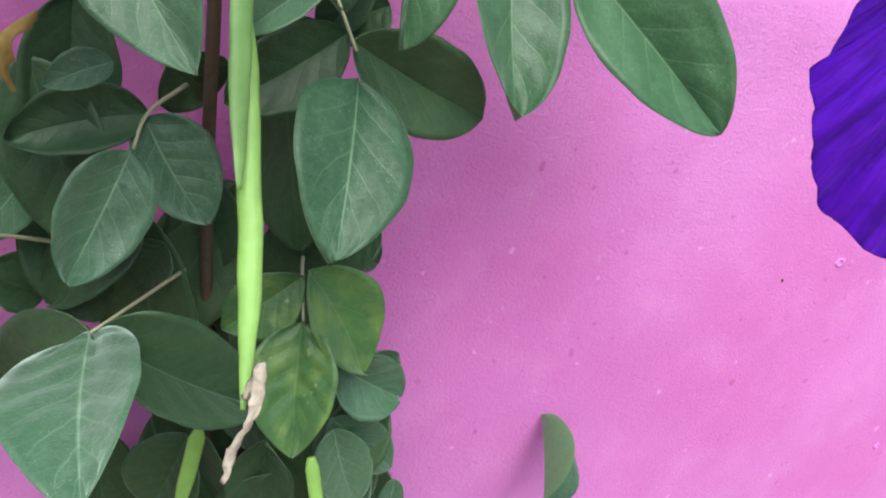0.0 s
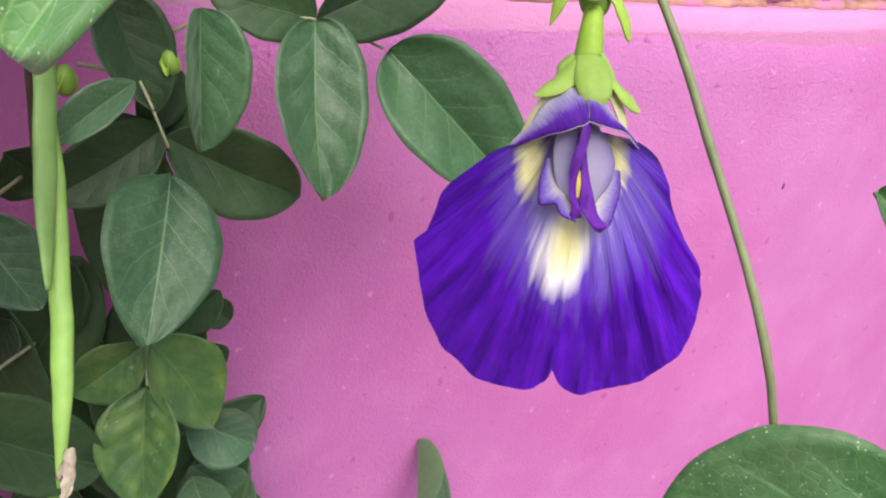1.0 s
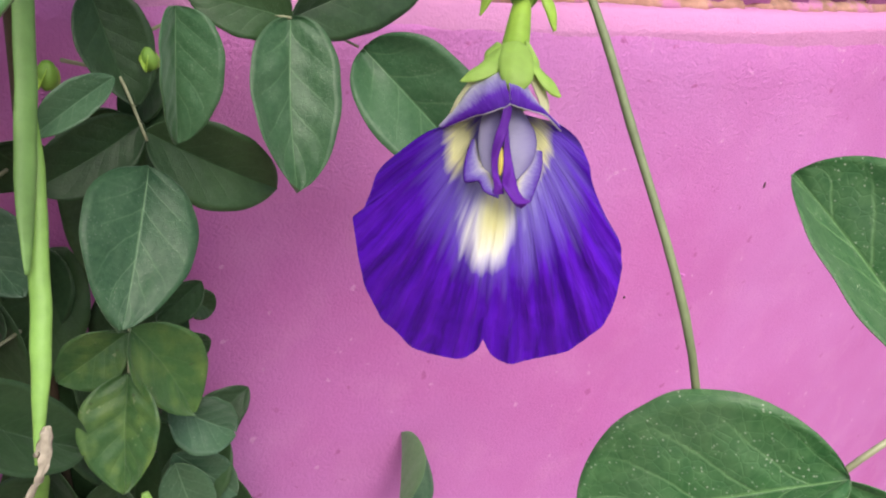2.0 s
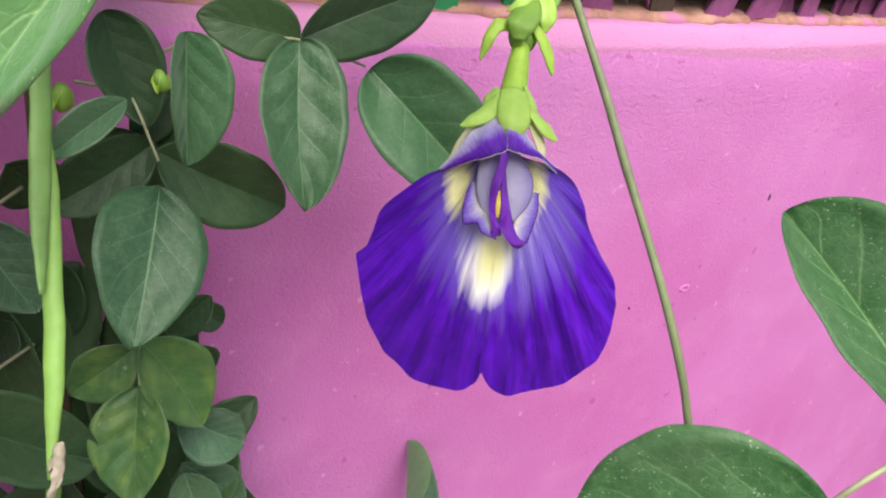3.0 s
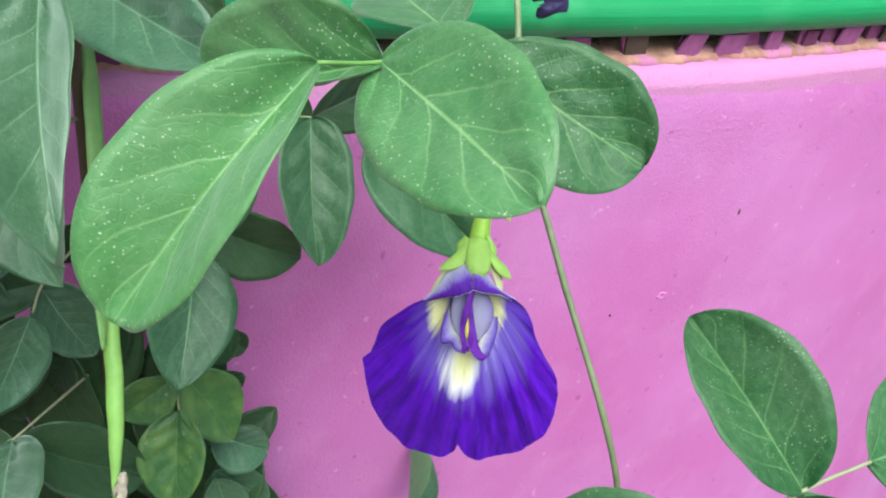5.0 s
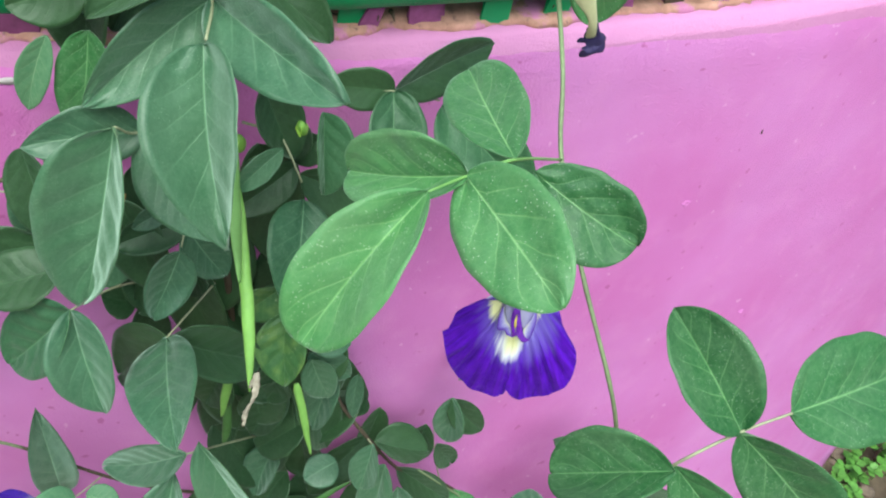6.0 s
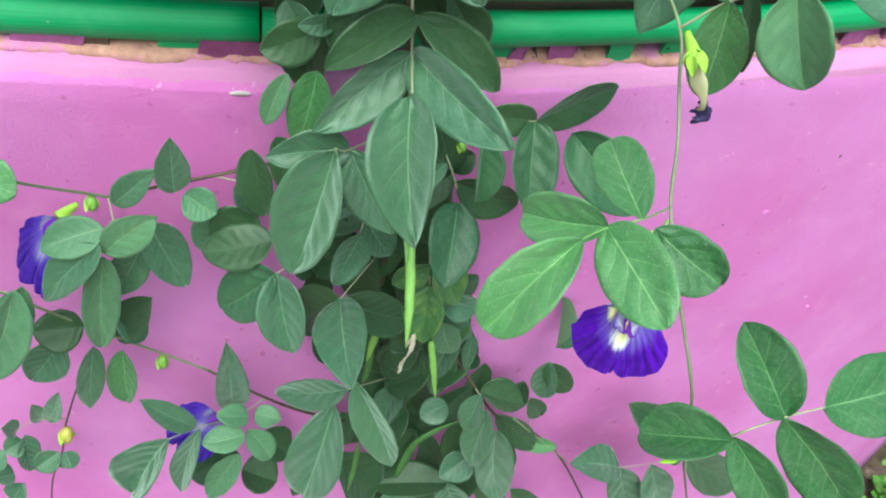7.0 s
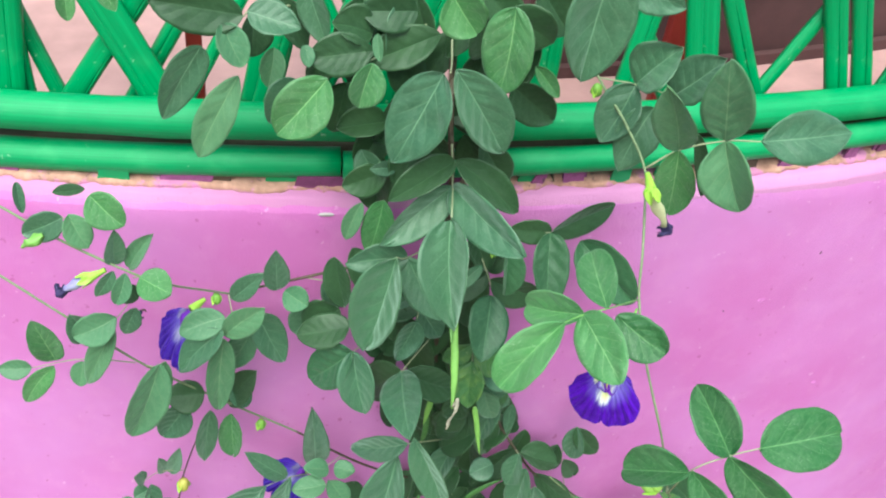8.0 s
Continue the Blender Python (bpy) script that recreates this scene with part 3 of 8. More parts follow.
def loft(left, right, cup=0.1, thick=0.0003, curl=0.0, seed=0):
    """A thin sheet stretched between two smooth edges, cupped toward its front; curl waves its first edge."""
    one, two = curve_points(left, 8), curve_points(right, 8)
    n, cols = len(one), 10
    bm = bmesh.new()
    uv = bm.loops.layers.uv.new("UVMap")
    front = []
    for i in range(n):
        along = one[min(i + 1, n - 1)] + two[min(i + 1, n - 1)] - one[max(i - 1, 0)] - two[max(i - 1, 0)]
        nrm = along.cross(two[i] - one[i])
        if nrm.length < 1e-12:
            nrm = Vector((0, 0, 1))
        nrm.normalize()
        front.append(nrm if nrm.z >= 0 else -nrm)
    grids = []
    for off in (0.0, -thick):
        grid = []
        for i in range(n):
            gap = (two[i] - one[i]).length
            line = []
            for j in range(cols + 1):
                u = j / cols
                h = cup * gap * 4 * u * (1 - u) + curl * gap * math.sin(11 * i / n + seed) * (1 - u) ** 2
                h += (0.05 + 0.5 * curl) * gap * noise.noise(Vector((i * 0.21, u * 2.3, seed * 3.1)))
                line.append(bm.verts.new(one[i].lerp(two[i], u) + front[i] * (h + off)))
            grid.append(line)
        grids.append(grid)
    for s, grid in enumerate(grids):
        for i in range(n - 1):
            for j in range(cols):
                q = [(i, j), (i, j + 1), (i + 1, j + 1), (i + 1, j)]
                f = bm.faces.new([grid[a][b] for a, b in (q if s else q[::-1])])
                for lp, (a, b) in zip(f.loops, q if s else q[::-1]):
                    lp[uv].uv = (b / cols, a / (n - 1))
    ring = [(i, 0) for i in range(n)] + [(n - 1, j) for j in range(1, cols + 1)] + [(i, cols) for i in range(n - 2, -1, -1)] + [(0, j) for j in range(cols - 1, 0, -1)]
    for k in range(len(ring)):
        (a, b), (c, d) = ring[k], ring[(k + 1) % len(ring)]
        bm.faces.new((grids[0][a][b], grids[0][c][d], grids[1][c][d], grids[1][a][b]))
    bmesh.ops.recalc_face_normals(bm, faces=bm.faces)
    return bm


COUNT = [0]


def leaflet(leaf, base, tip, width, face, fold=12, bend=0.06, wide=1.0, look_of=None, point=0.54, bow=0.0, label="", quilt=1.0, blunt=0.0, veins=0.0):
    COUNT[0] += 1
    size = (Vector(tip) - Vector(base)).length
    if look_of in (None, M_LEAF) and size > 0.035 and not blunt:
        blunt = -0.13
    if quilt == 1.0:
        quilt = 0.45 if size < 0.042 or look_of is M_DARK else 1.25 if size < 0.062 else 1.8
    bm = blade(size, width, fold, bend, wide, point, COUNT[0], bow, 54, quilt, blunt, veins)
    return part("leaflet", bm, [look_of or M_LEAF, M_BACK], leaf, label, frame_of(base, tip, face))


def compound(vine, stalk, radius=0.0007, material=None, label=""):
    """A compound leaf: its stalk is the mesh, its leaflets hang under it."""
    bm = tube(bmesh.new(), [Vector(p) - Vector(stalk[0]) for p in stalk], radius, radius * 0.7, 6, 6)
    return part("compound_leaf", bm, material or M_PINKSTALK, vine, label, Matrix.Translation(stalk[0]))


def stem(vine, pts, r0, r1=None, material=None, name="stem", label=""):
    bm = tube(bmesh.new(), [Vector(p) - Vector(pts[0]) for p in pts], r0, r1, 8, 8, lumps=0.12)
    return part(name, bm, material or M_STEM, vine, label, Matrix.Translation(pts[0]))


def pod(vine, pts, width, dry=(), look_of=None, broad=(1, 0, 0), thick=0.5):
    """A flat bean pod, broad along one way, with a seam on either edge and its seeds as slight swellings, narrowing to a beak; a crumpled dry flower remnant at its tip."""
    a = Vector(pts[0])
    line = curve_points([Vector(p) - a for p in pts], 14)
    bm = bmesh.new()
    uv = bm.loops.layers.uv.verify()
    sides, n, rings = 16, len(line), []
    run = sum((q - p).length for p, q in zip(line, line[1:]))
    for i, c in enumerate(line):
        t = i / (n - 1)
        d = (line[min(i + 1, n - 1)] - line[max(i - 1, 0)]).normalized()
        wide = (Vector(broad) - d * d.dot(Vector(broad))).normalized()
        up = d.cross(wide)
        taper = min(1.0, 0.55 + 4.0 * t) * (1.0 if t < 0.6 else 1.0 - 0.80 * ((t - 0.6) / 0.4) ** 1.6)
        seed = 1 + 0.10 * math.cos(2 * math.pi * t * run / 0.0085)
        ring = []
        for k in range(sides):
            f = 2 * math.pi * k / sides
            x, y = math.cos(f), math.sin(f)
            seam = 1.06 if k % 8 == 0 else 1.0
            ring.append(bm.verts.new(c + (wide * x * seam + up * y * thick * seed) * (width / 2 * taper) + wide * 0.0004 * noise.noise(c * 90)))
        rings.append(ring)
    for i, (p, q) in enumerate(zip(rings, rings[1:])):
        for k in range(sides):
            f = bm.faces.new((p[k], p[(k + 1) % sides], q[(k + 1) % sides], q[k]))
            for lp, w in zip(f.loops, ((k, i), (k + 1, i), (k + 1, i + 1), (k, i + 1))):
                lp[uv].uv = (w[0] / sides, w[1] / n)
    bm.faces.new(rings[0][::-1])
    bm.faces.new(rings[-1])
    bmesh.ops.recalc_face_normals(bm, faces=bm.faces)
    ob = part("pod", bm, look_of or M_POD, vine, "slim flat green bean pod", Matrix.Translation(a))
    if dry:
        d = [Vector(p) - Vector(dry[0]) for p in dry]
        bm = ribbon(d, [width * w for w in (0.2, 0.32, 0.5, 0.45, 0.15)], (0.3, -1, 0.3), 0.5, 0.0004, 0.55, 4)
        for v in bm.verts:
            v.co += Vector((noise.noise(v.co * 420), noise.noise(v.co * 420 + Vector((7, 0, 0))), noise.noise(v.co * 420 + Vector((0, 9, 0))))) * width * 0.16
        part("withered_tip", bm, M_DRY, ob, "dry crumpled flower remnant", Matrix.Translation(dry[0]))
    return ob


def petal_fan(length, width, seed=0, ruffle=1.0, back=1.0):
    """The standard petal: a round fan from its narrow throat at the origin along y, cleft at the end, with soft ribs and a gently waved rim."""
    rows, half = 36, 96
    bm = bmesh.new()
    uv = bm.loops.layers.uv.verify()
    rnd = random.Random(seed)
    ph = [rnd.uniform(0, 6.28) for _ in range(4)]
    one = [(0.2, 0.099), (0.315, 0.145), (0.404, 0.217), (0.49, 0.306), (0.52, 0.411), (0.542, 0.485), (0.583, 0.514), (0.56, 0.624), (0.497, 0.804), (0.42, 0.909), (0.318, 1.022), (0.192, 1.079), (0.073, 1.092), (-0.004, 1.048), (-0.03, 0.987)]
    two = [(-0.142, 0.044), (-0.223, 0.065), (-0.317, 0.124), (-0.374, 0.21), (-0.402, 0.286), (-0.474, 0.395), (-0.54, 0.483), (-0.583, 0.596), (-0.582, 0.727), (-0.526, 0.9), (-0.388, 1.024), (-0.214, 1.088), (-0.095, 1.064), (-0.03, 0.987)]

    def even(pts):
        line = curve_points([(x, y, 0) for x, y in pts], 24)
        run = [0.0]
        for p, q in zip(line, line[1:]):
            run.append(run[-1] + (q - p).length)
        out, k = [], 0
        for i in range(half + 1):
            d = run[-1] * i / half
            while k < len(run) - 2 and run[k + 1] < d:
                k += 1
            out.append(line[k].lerp(line[k + 1], (d - run[k]) / (run[k + 1] - run[k])))
        return out

    rim = even(one) + even(two)[-2::-1]
    cols = len(rim) - 1
    sheets = []
    for off in (0.0, -0.0004):
        grid = []
        for i in range(rows + 1):
            r = i / rows
            line = []
            for j in range(cols + 1):
                u = 2 * j / cols - 1
                ruff = 1 + ruffle * (0.005 * math.sin(17 * u + ph[0]) + 0.005 * math.sin(41 * u + ph[1]) + 0.008 * noise.noise(Vector((u * 19, 3.7, seed))))
                x, y = rim[j].x * ruff * r * width / 1.149, rim[j].y * ruff * r * length
                a = math.atan2(x, y + 0.06 * length)
                far = math.hypot(x, y) / length
                grow = min(1, max(0, far - 0.25) * 1.6)
                ribs = -0.052 * length * grow * (abs(noise.noise(Vector((a * 9, far * 1.3, seed)))) + 0.5 * abs(noise.noise(Vector((a * 21, far * 2.2, seed + 5)))))
                wave = ruffle * length * (0.026 * math.sin(13 * u + ph[2]) * r ** 4 + 0.010 * math.sin(31 * u + ph[3]) * r ** 7)
                pleat = 0.026 * length * grow * math.sin(a * 26 + 2.2 * math.sin(a * 4 + ph[1]) + 3 * far) * (0.6 + 0.4 * math.sin(a * 7 + ph[0]))
                pit = 0.11 * length * math.exp(-(x / (0.14 * length)) ** 2 - ((y / length - 0.13) / 0.17) ** 2)
                z = ribs + pleat - pit + wave - back * (0.25 * length * far ** 2 + 0.20 * x * far) - 0.03 * length * far ** 3
                z -= 0.05 * length * math.exp(-(x / (0.016 * length)) ** 2) * far ** 2
                line.append((bm.verts.new((x, y, z + off)), (x / length, y / length)))
            grid.append(line)
        sheets.append(grid)
    for s, grid in enumerate(sheets):
        for i in range(rows):
            for j in range(cols):
                q = [(i, j), (i, j + 1), (i + 1, j + 1), (i + 1, j)]
                if not s:
                    q = [q[0], q[3], q[2], q[1]]
                f = bm.faces.new([grid[a][b][0] for a, b in q])
                for lp, (a, b) in zip(f.loops, q):
                    lp[uv].uv = grid[a][b][1]
    bmesh.ops.recalc_face_normals(bm, faces=bm.faces)
    return bm


def flower(vine, throat, end, face, width, base, seed=0, detail=True):
    """A butterfly pea flower: green calyx tube from base to throat, fan petal down to end, wings and keel over its pale heart."""
    throat, end, base = Vector(throat), Vector(end), Vector(base)
    m = frame_of(throat, end, face)
    k = (end - throat).length
    up = base - throat
    tubing = bmesh.new()
    tube(tubing, [(0, 0, 0), tuple(-up * 0.3), tuple(-up * 0.65), tuple(-up * 1.0)], k * 0.040, k * 0.095, 20, 8, 0.9, 0.05)
    for i, v in enumerate(tubing.verts):
        if i % 20 % 4 == 0:
            v.co += v.co.normalized().cross(up.normalized()).cross(up.normalized()) * k * 0.004
    calyx = part("flower", tubing, M_CALYX, vine, "violet butterfly pea flower with pale yellow heart", Matrix.Translation(base))
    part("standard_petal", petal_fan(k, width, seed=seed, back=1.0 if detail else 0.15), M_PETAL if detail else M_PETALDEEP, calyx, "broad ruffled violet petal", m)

    def sheet(name, pts, widths, material, label="", front=(0, 0, 1), cup=0.2, frill=0.0):
        return part(name, ribbon([(x * k, y * k, z * k) for x, y, z in pts], [w * k for w in widths], front, cup, 0.0003, frill, seed + len(name)), material, calyx, label, m)

    if not detail:
        sheet("keel_petal", [(0, 0.03, 0.03), (0, 0.16, 0.10), (0, 0.32, 0.07)], (0.10, 0.14, 0.04), M_KEEL)
        return calyx

    def lobe(name, left, right, material, label="", cup=0.12, curl=0.0):
        return part(name, loft([(x * k, y * k, z * k) for x, y, z in left], [(x * k, y * k, z * k) for x, y, z in right], cup, 0.0003, curl, seed + len(name)), material, calyx, label, m)

    # two lilac wings side by side in the mouth
    lobe("wing_petal", [(0.078, 0.00, 0.02), (0.108, 0.10, 0.035), (0.112, 0.19, 0.05), (0.092, 0.27, 0.06), (0.045, 0.335, 0.065)], [(0.02, 0.00, 0.05), (0.03, 0.10, 0.065), (0.04, 0.19, 0.08), (0.045, 0.26, 0.08), (0.03, 0.335, 0.075)], M_WING, "pale lilac wing petal", 0.16)
    lobe("wing_petal", [(0.012, 0.00, 0.05), (0.008, 0.12, 0.07), (-0.005, 0.20, 0.08), (-0.025, 0.27, 0.08), (-0.045, 0.32, 0.075)], [(-0.06, 0.02, 0.02), (-0.118, 0.10, 0.03), (-0.132, 0.17, 0.045), (-0.11, 0.25, 0.06), (-0.06, 0.32, 0.068)], M_WING, "pale lilac wing petal", 0.16)
    # their flared ends, cream within and violet along the rim
    lobe("wing_lobe", [(0.132, 0.165, 0.02), (0.160, 0.25, 0.06), (0.162, 0.345, 0.085), (0.108, 0.342, 0.095), (0.078, 0.385, 0.095), (0.015, 0.405, 0.09)], [(0.118, 0.165, 0.015), (0.098, 0.235, 0.03), (0.082, 0.275, 0.05), (0.062, 0.305, 0.07), (0.045, 0.335, 0.08), (0.022, 0.365, 0.085)], M_LOBE, "flared wing tip with violet rim", 0.10, 0.05)
    lobe("wing_lobe", [(-0.163, 0.185, 0.02), (-0.160, 0.26, 0.05), (-0.142, 0.33, 0.075), (-0.128, 0.37, 0.085), (-0.118, 0.408, 0.085)], [(-0.118, 0.185, 0.015), (-0.090, 0.26, 0.04), (-0.062, 0.315, 0.065), (-0.048, 0.37, 0.08), (-0.058, 0.408, 0.085)], M_LOBE, "", 0.10, 0.05)
    # the keel: two crumpled strands round the stamens
    lobe("keel_petal", [(0.030, -0.02, 0.13), (0.046, 0.09, 0.16), (0.064, 0.17, 0.16), (0.068, 0.25, 0.14), (0.058, 0.31, 0.115), (0.042, 0.365, 0.11), (0.046, 0.398, 0.10)], [(-0.004, -0.02, 0.13), (0.008, 0.09, 0.16), (0.024, 0.17, 0.16), (0.040, 0.25, 0.14), (0.030, 0.31, 0.115), (0.010, 0.355, 0.11), (-0.004, 0.388, 0.10)], M_KEEL, "crumpled violet keel", 0.12, 0.35)
    lobe("keel_petal", [(0.022, 0.05, 0.085), (0.014, 0.20, 0.10), (0.010, 0.29, 0.11), (0.006, 0.365, 0.115), (-0.045, 0.425, 0.11), (-0.085, 0.440, 0.10)], [(0.010, 0.05, 0.085), (-0.012, 0.20, 0.10), (-0.032, 0.285, 0.11), (-0.048, 0.345, 0.115), (-0.078, 0.392, 0.11), (-0.112, 0.404, 0.10)], M_KEEL, "", 0.12, 0.35)
    lobe("stamen", [(0.036, 0.20, 0.085), (0.040, 0.255, 0.095), (0.028, 0.315, 0.09)], [(0.014, 0.20, 0.085), (0.008, 0.255, 0.095), (0.014, 0.315, 0.09)], M_STAMEN, "yellow stamens in the keel's slit", 0.4)
    # brow: the petal's upper rim folded forward over the mouth, pale where it leaves the sepals
    lobe("petal_brow", [(0.272, 0.120, -0.03), (0.208, 0.035, 0.03), (0.165, -0.035, 0.04), (0.105, -0.095, 0.045), (0.04, -0.13, 0.05)], [(0.250, 0.130, -0.02), (0.155, 0.092, 0.11), (0.105, 0.080, 0.155), (0.055, 0.060, 0.17), (0.016, 0.034, 0.17)], M_BROW, "folded violet upper rim of the petal", 0.10)
    lobe("petal_brow", [(0.03, -0.11, 0.05), (-0.04, -0.095, 0.055), (-0.100, -0.025, 0.06), (-0.158, 0.026, 0.045), (-0.265, 0.075, -0.02)], [(0.016, 0.034, 0.17), (-0.03, 0.044, 0.17), (-0.075, 0.050, 0.155), (-0.155, 0.056, 0.10), (-0.255, 0.095, -0.015)], M_BROW, "", 0.10)
    lobe("petal_claw", [(0.085, -0.15, 0.01), (0.155, -0.085, 0.015), (0.208, 0.0, 0.015), (0.238, 0.075, 0.005)], [(0.05, -0.11, 0.04), (0.11, -0.07, 0.048), (0.165, -0.01, 0.045), (0.21, 0.06, 0.03)], M_CREAM, "pale creamy base of the petal", 0.08)
    lobe("petal_claw", [(-0.07, -0.12, 0.05), (-0.108, -0.05, 0.055), (-0.130, 0.0, 0.055), (-0.142, 0.035, 0.05)], [(-0.12, -0.13, 0.01), (-0.152, -0.075, 0.02), (-0.172, -0.02, 0.025), (-0.176, 0.045, 0.03)], M_CREAM, "", 0.08)
    # five sepals flare from the tube's end
    lobe("sepal", [(0.040, -0.25, -0.01), (0.058, -0.16, 0.065), (0.052, -0.08, 0.11), (0.018, -0.028, 0.118)], [(-0.078, -0.25, -0.01), (-0.086, -0.16, 0.065), (-0.076, -0.08, 0.11), (-0.036, -0.028, 0.118)], M_SEPAL, "pale green sepal", 0.16)
    lobe("sepal", [(0.045, -0.25, -0.03), (0.115, -0.160, 0.02), (0.172, -0.108, 0.04), (0.208, -0.062, 0.045)], [(0.020, -0.15, 0.05), (0.085, -0.092, 0.075), (0.148, -0.062, 0.07), (0.204, -0.056, 0.045)], M_SEPAL, "", 0.14)
    lobe("sepal", [(0.055, -0.27, -0.07), (0.100, -0.215, -0.05), (0.106, -0.165, -0.03)], [(0.025, -0.23, 0.0), (0.058, -0.18, 0.01), (0.092, -0.15, 0.0)], M_SEPAL, "", 0.14)
    lobe("sepal", [(-0.045, -0.19, 0.045), (-0.100, -0.108, 0.075), (-0.158, -0.052, 0.07), (-0.208, -0.038, 0.05)], [(-0.085, -0.21, -0.02), (-0.142, -0.148, 0.01), (-0.188, -0.102, 0.03), (-0.218, -0.044, 0.048)], M_SEPAL, "", 0.14)
    lobe("sepal", [(-0.065, -0.28, -0.03), (-0.090, -0.20, 0.0), (-0.100, -0.15, 0.01)], [(-0.085, -0.28, -0.07), (-0.132, -0.205, -0.05), (-0.132, -0.15, -0.03)], M_SEPAL, "", 0.14)
    # bracts and scales round the tube's base
    lobe("bract", [(0.00, -0.605, -0.16), (0.072, -0.588, -0.14), (0.118, -0.50, -0.13), (0.126, -0.398, -0.14)], [(0.00, -0.54, -0.13), (0.048, -0.528, -0.11), (0.082, -0.46, -0.11), (0.118, -0.396, -0.14)], M_CALYX, "drooping green bract", 0.16)
    lobe("bract", [(-0.10, -0.57, -0.14), (-0.135, -0.50, -0.12), (-0.165, -0.44, -0.12), (-0.206, -0.368, -0.14)], [(-0.14, -0.60, -0.18), (-0.188, -0.53, -0.17), (-0.216, -0.46, -0.16), (-0.218, -0.374, -0.14)], M_CALYX, "", 0.16)
    lobe("bract", [(-0.05, -0.71, -0.20), (0.004, -0.63, -0.13), (0.024, -0.56, -0.09), (-0.01, -0.498, -0.09)], [(-0.13, -0.73, -0.20), (-0.134, -0.63, -0.12), (-0.104, -0.55, -0.09), (-0.06, -0.498, -0.09)], M_BUDGREEN, "", 0.14, 0.05)
    lobe("bract", [(-0.13, -0.80, -0.26), (-0.06, -0.785, -0.20), (-0.02, -0.705, -0.17), (0.018, -0.645, -0.17)], [(-0.16, -0.74, -0.25), (-0.105, -0.71, -0.17), (-0.052, -0.662, -0.14), (0.012, -0.638, -0.17)], M_SEPAL, "", 0.14)
    lobe("bract", [(-0.13, -0.79, -0.24), (-0.128, -0.70, -0.19), (-0.135, -0.62, -0.17), (-0.165, -0.575, -0.19)], [(-0.17, -0.79, -0.26), (-0.218, -0.72, -0.23), (-0.222, -0.64, -0.21), (-0.18, -0.575, -0.195)], M_SEPAL, "", 0.14)
    ax = (throat - base).normalized()
    knob = bmesh.new()
    bmesh.ops.create_icosphere(knob, subdivisions=3, radius=k * 0.068)
    for v in knob.verts:
        v.co += ax * (v.co.dot(ax) * 0.35) + v.co * 0.15 * noise.noise(v.co * 260)
    part("receptacle", knob, M_BUDGREEN, calyx, "", Matrix.Translation(base - ax * k * 0.02))
    return calyx


def bud(vine, at, size, way=(0, 0, -1), material=None):
    """A small plump bud between two bracts."""
    bm = bmesh.new()
    w = Vector(way).normalized()
    bmesh.ops.create_icosphere(bm, subdivisions=2, radius=size * 0.34)
    for v in bm.verts:
        v.co += w * (v.co.dot(w) * 0.45 + size * 0.3) + v.co * 0.18 * noise.noise(v.co * 300)
    ob = part("bud", bm, material or M_BUDGREEN, vine, "small plump green bud", Matrix.Translation(at))
    side = w.orthogonal().normalized()
    for k, d in enumerate((side, -side, w.cross(side))):
        b0 = Vector(at) + d * size * 0.1
        part("bract", blade(size * 0.75, size * 0.42, 20, 0.15, 0.8, 0.6, k), [M_CALYX, M_CALYX], ob, "", frame_of(b0, b0 + w * size * 0.6 + d * size * 0.35, d))
    return ob


def faded_flower(vine, base, mid, end, size, look_of=None):
    """A faded flower rolled up: yellow-green calyx with pointed sepals, cream ribbon and shrunken dark violet tip."""
    b, m, e = Vector(base), Vector(mid), Vector(end)
    w = (e - b).normalized()
    side = w.cross(Vector((0.3, -0.8, 0.5))).normalized()
    front = side.cross(w)
    ob = part("faded_flower", tube(bmesh.new(), [(0, 0, 0), tuple((m - b) * 0.5), tuple((m - b) * 1.05)], size * 0.10, size * 0.20, 10, 6, 0.8, 0.3), M_CALYX, vine, "withered flower, yellow calyx and rolled dark petal", Matrix.Translation(b))
    for k, (x, f) in enumerate(((1, 0.3), (-1, 0.3), (0.1, 1.0), (0.2, -1.0))):
        d = (side * x + front * f).normalized()
        b0 = m - w * size * 0.25 + d * size * 0.10
        part("sepal", blade(size * 0.5, size * 0.26, 16, 0.1, 0.7, 0.6, k, rows=12, quilt=0.4), [M_CALYX, M_CALYX], ob, "", frame_of(b0, b0 + w * size * 0.45 + d * size * 0.16, d))
    L = (e - m).length
    mid_way = m.lerp(e, 0.5) + side * size * 0.04 + front * size * 0.06
    part("cream_petal", ribbon([m - w * size * 0.1, mid_way, e], [size * 0.26, size * 0.34, size * 0.22], front, 0.5, 0.0004, 0.3, 3), look_of or M_CREAM, ob, "faded rolled petal")
    part("rolled_petal", ribbon([m.lerp(e, 0.45) - side * size * 0.06, m.lerp(e, 0.8) - side * size * 0.02 + front * size * 0.05, e + w * size * 0.12], [size * 0.08, size * 0.2, size * 0.3], front, 0.6, 0.0004, 0.5, 5), M_INK, ob, "shrunken dark violet petal")
    part("rolled_tip", ribbon([e - w * size * 0.15, e + w * size * 0.06, e + side * size * 0.22 + w * size * 0.10, e + side * size * 0.34 - w * size * 0.02], [size * 0.3, size * 0.34, size * 0.2, size * 0.06], front, 0.6, 0.0004, 0.6, 8), M_INK, ob)
    return ob


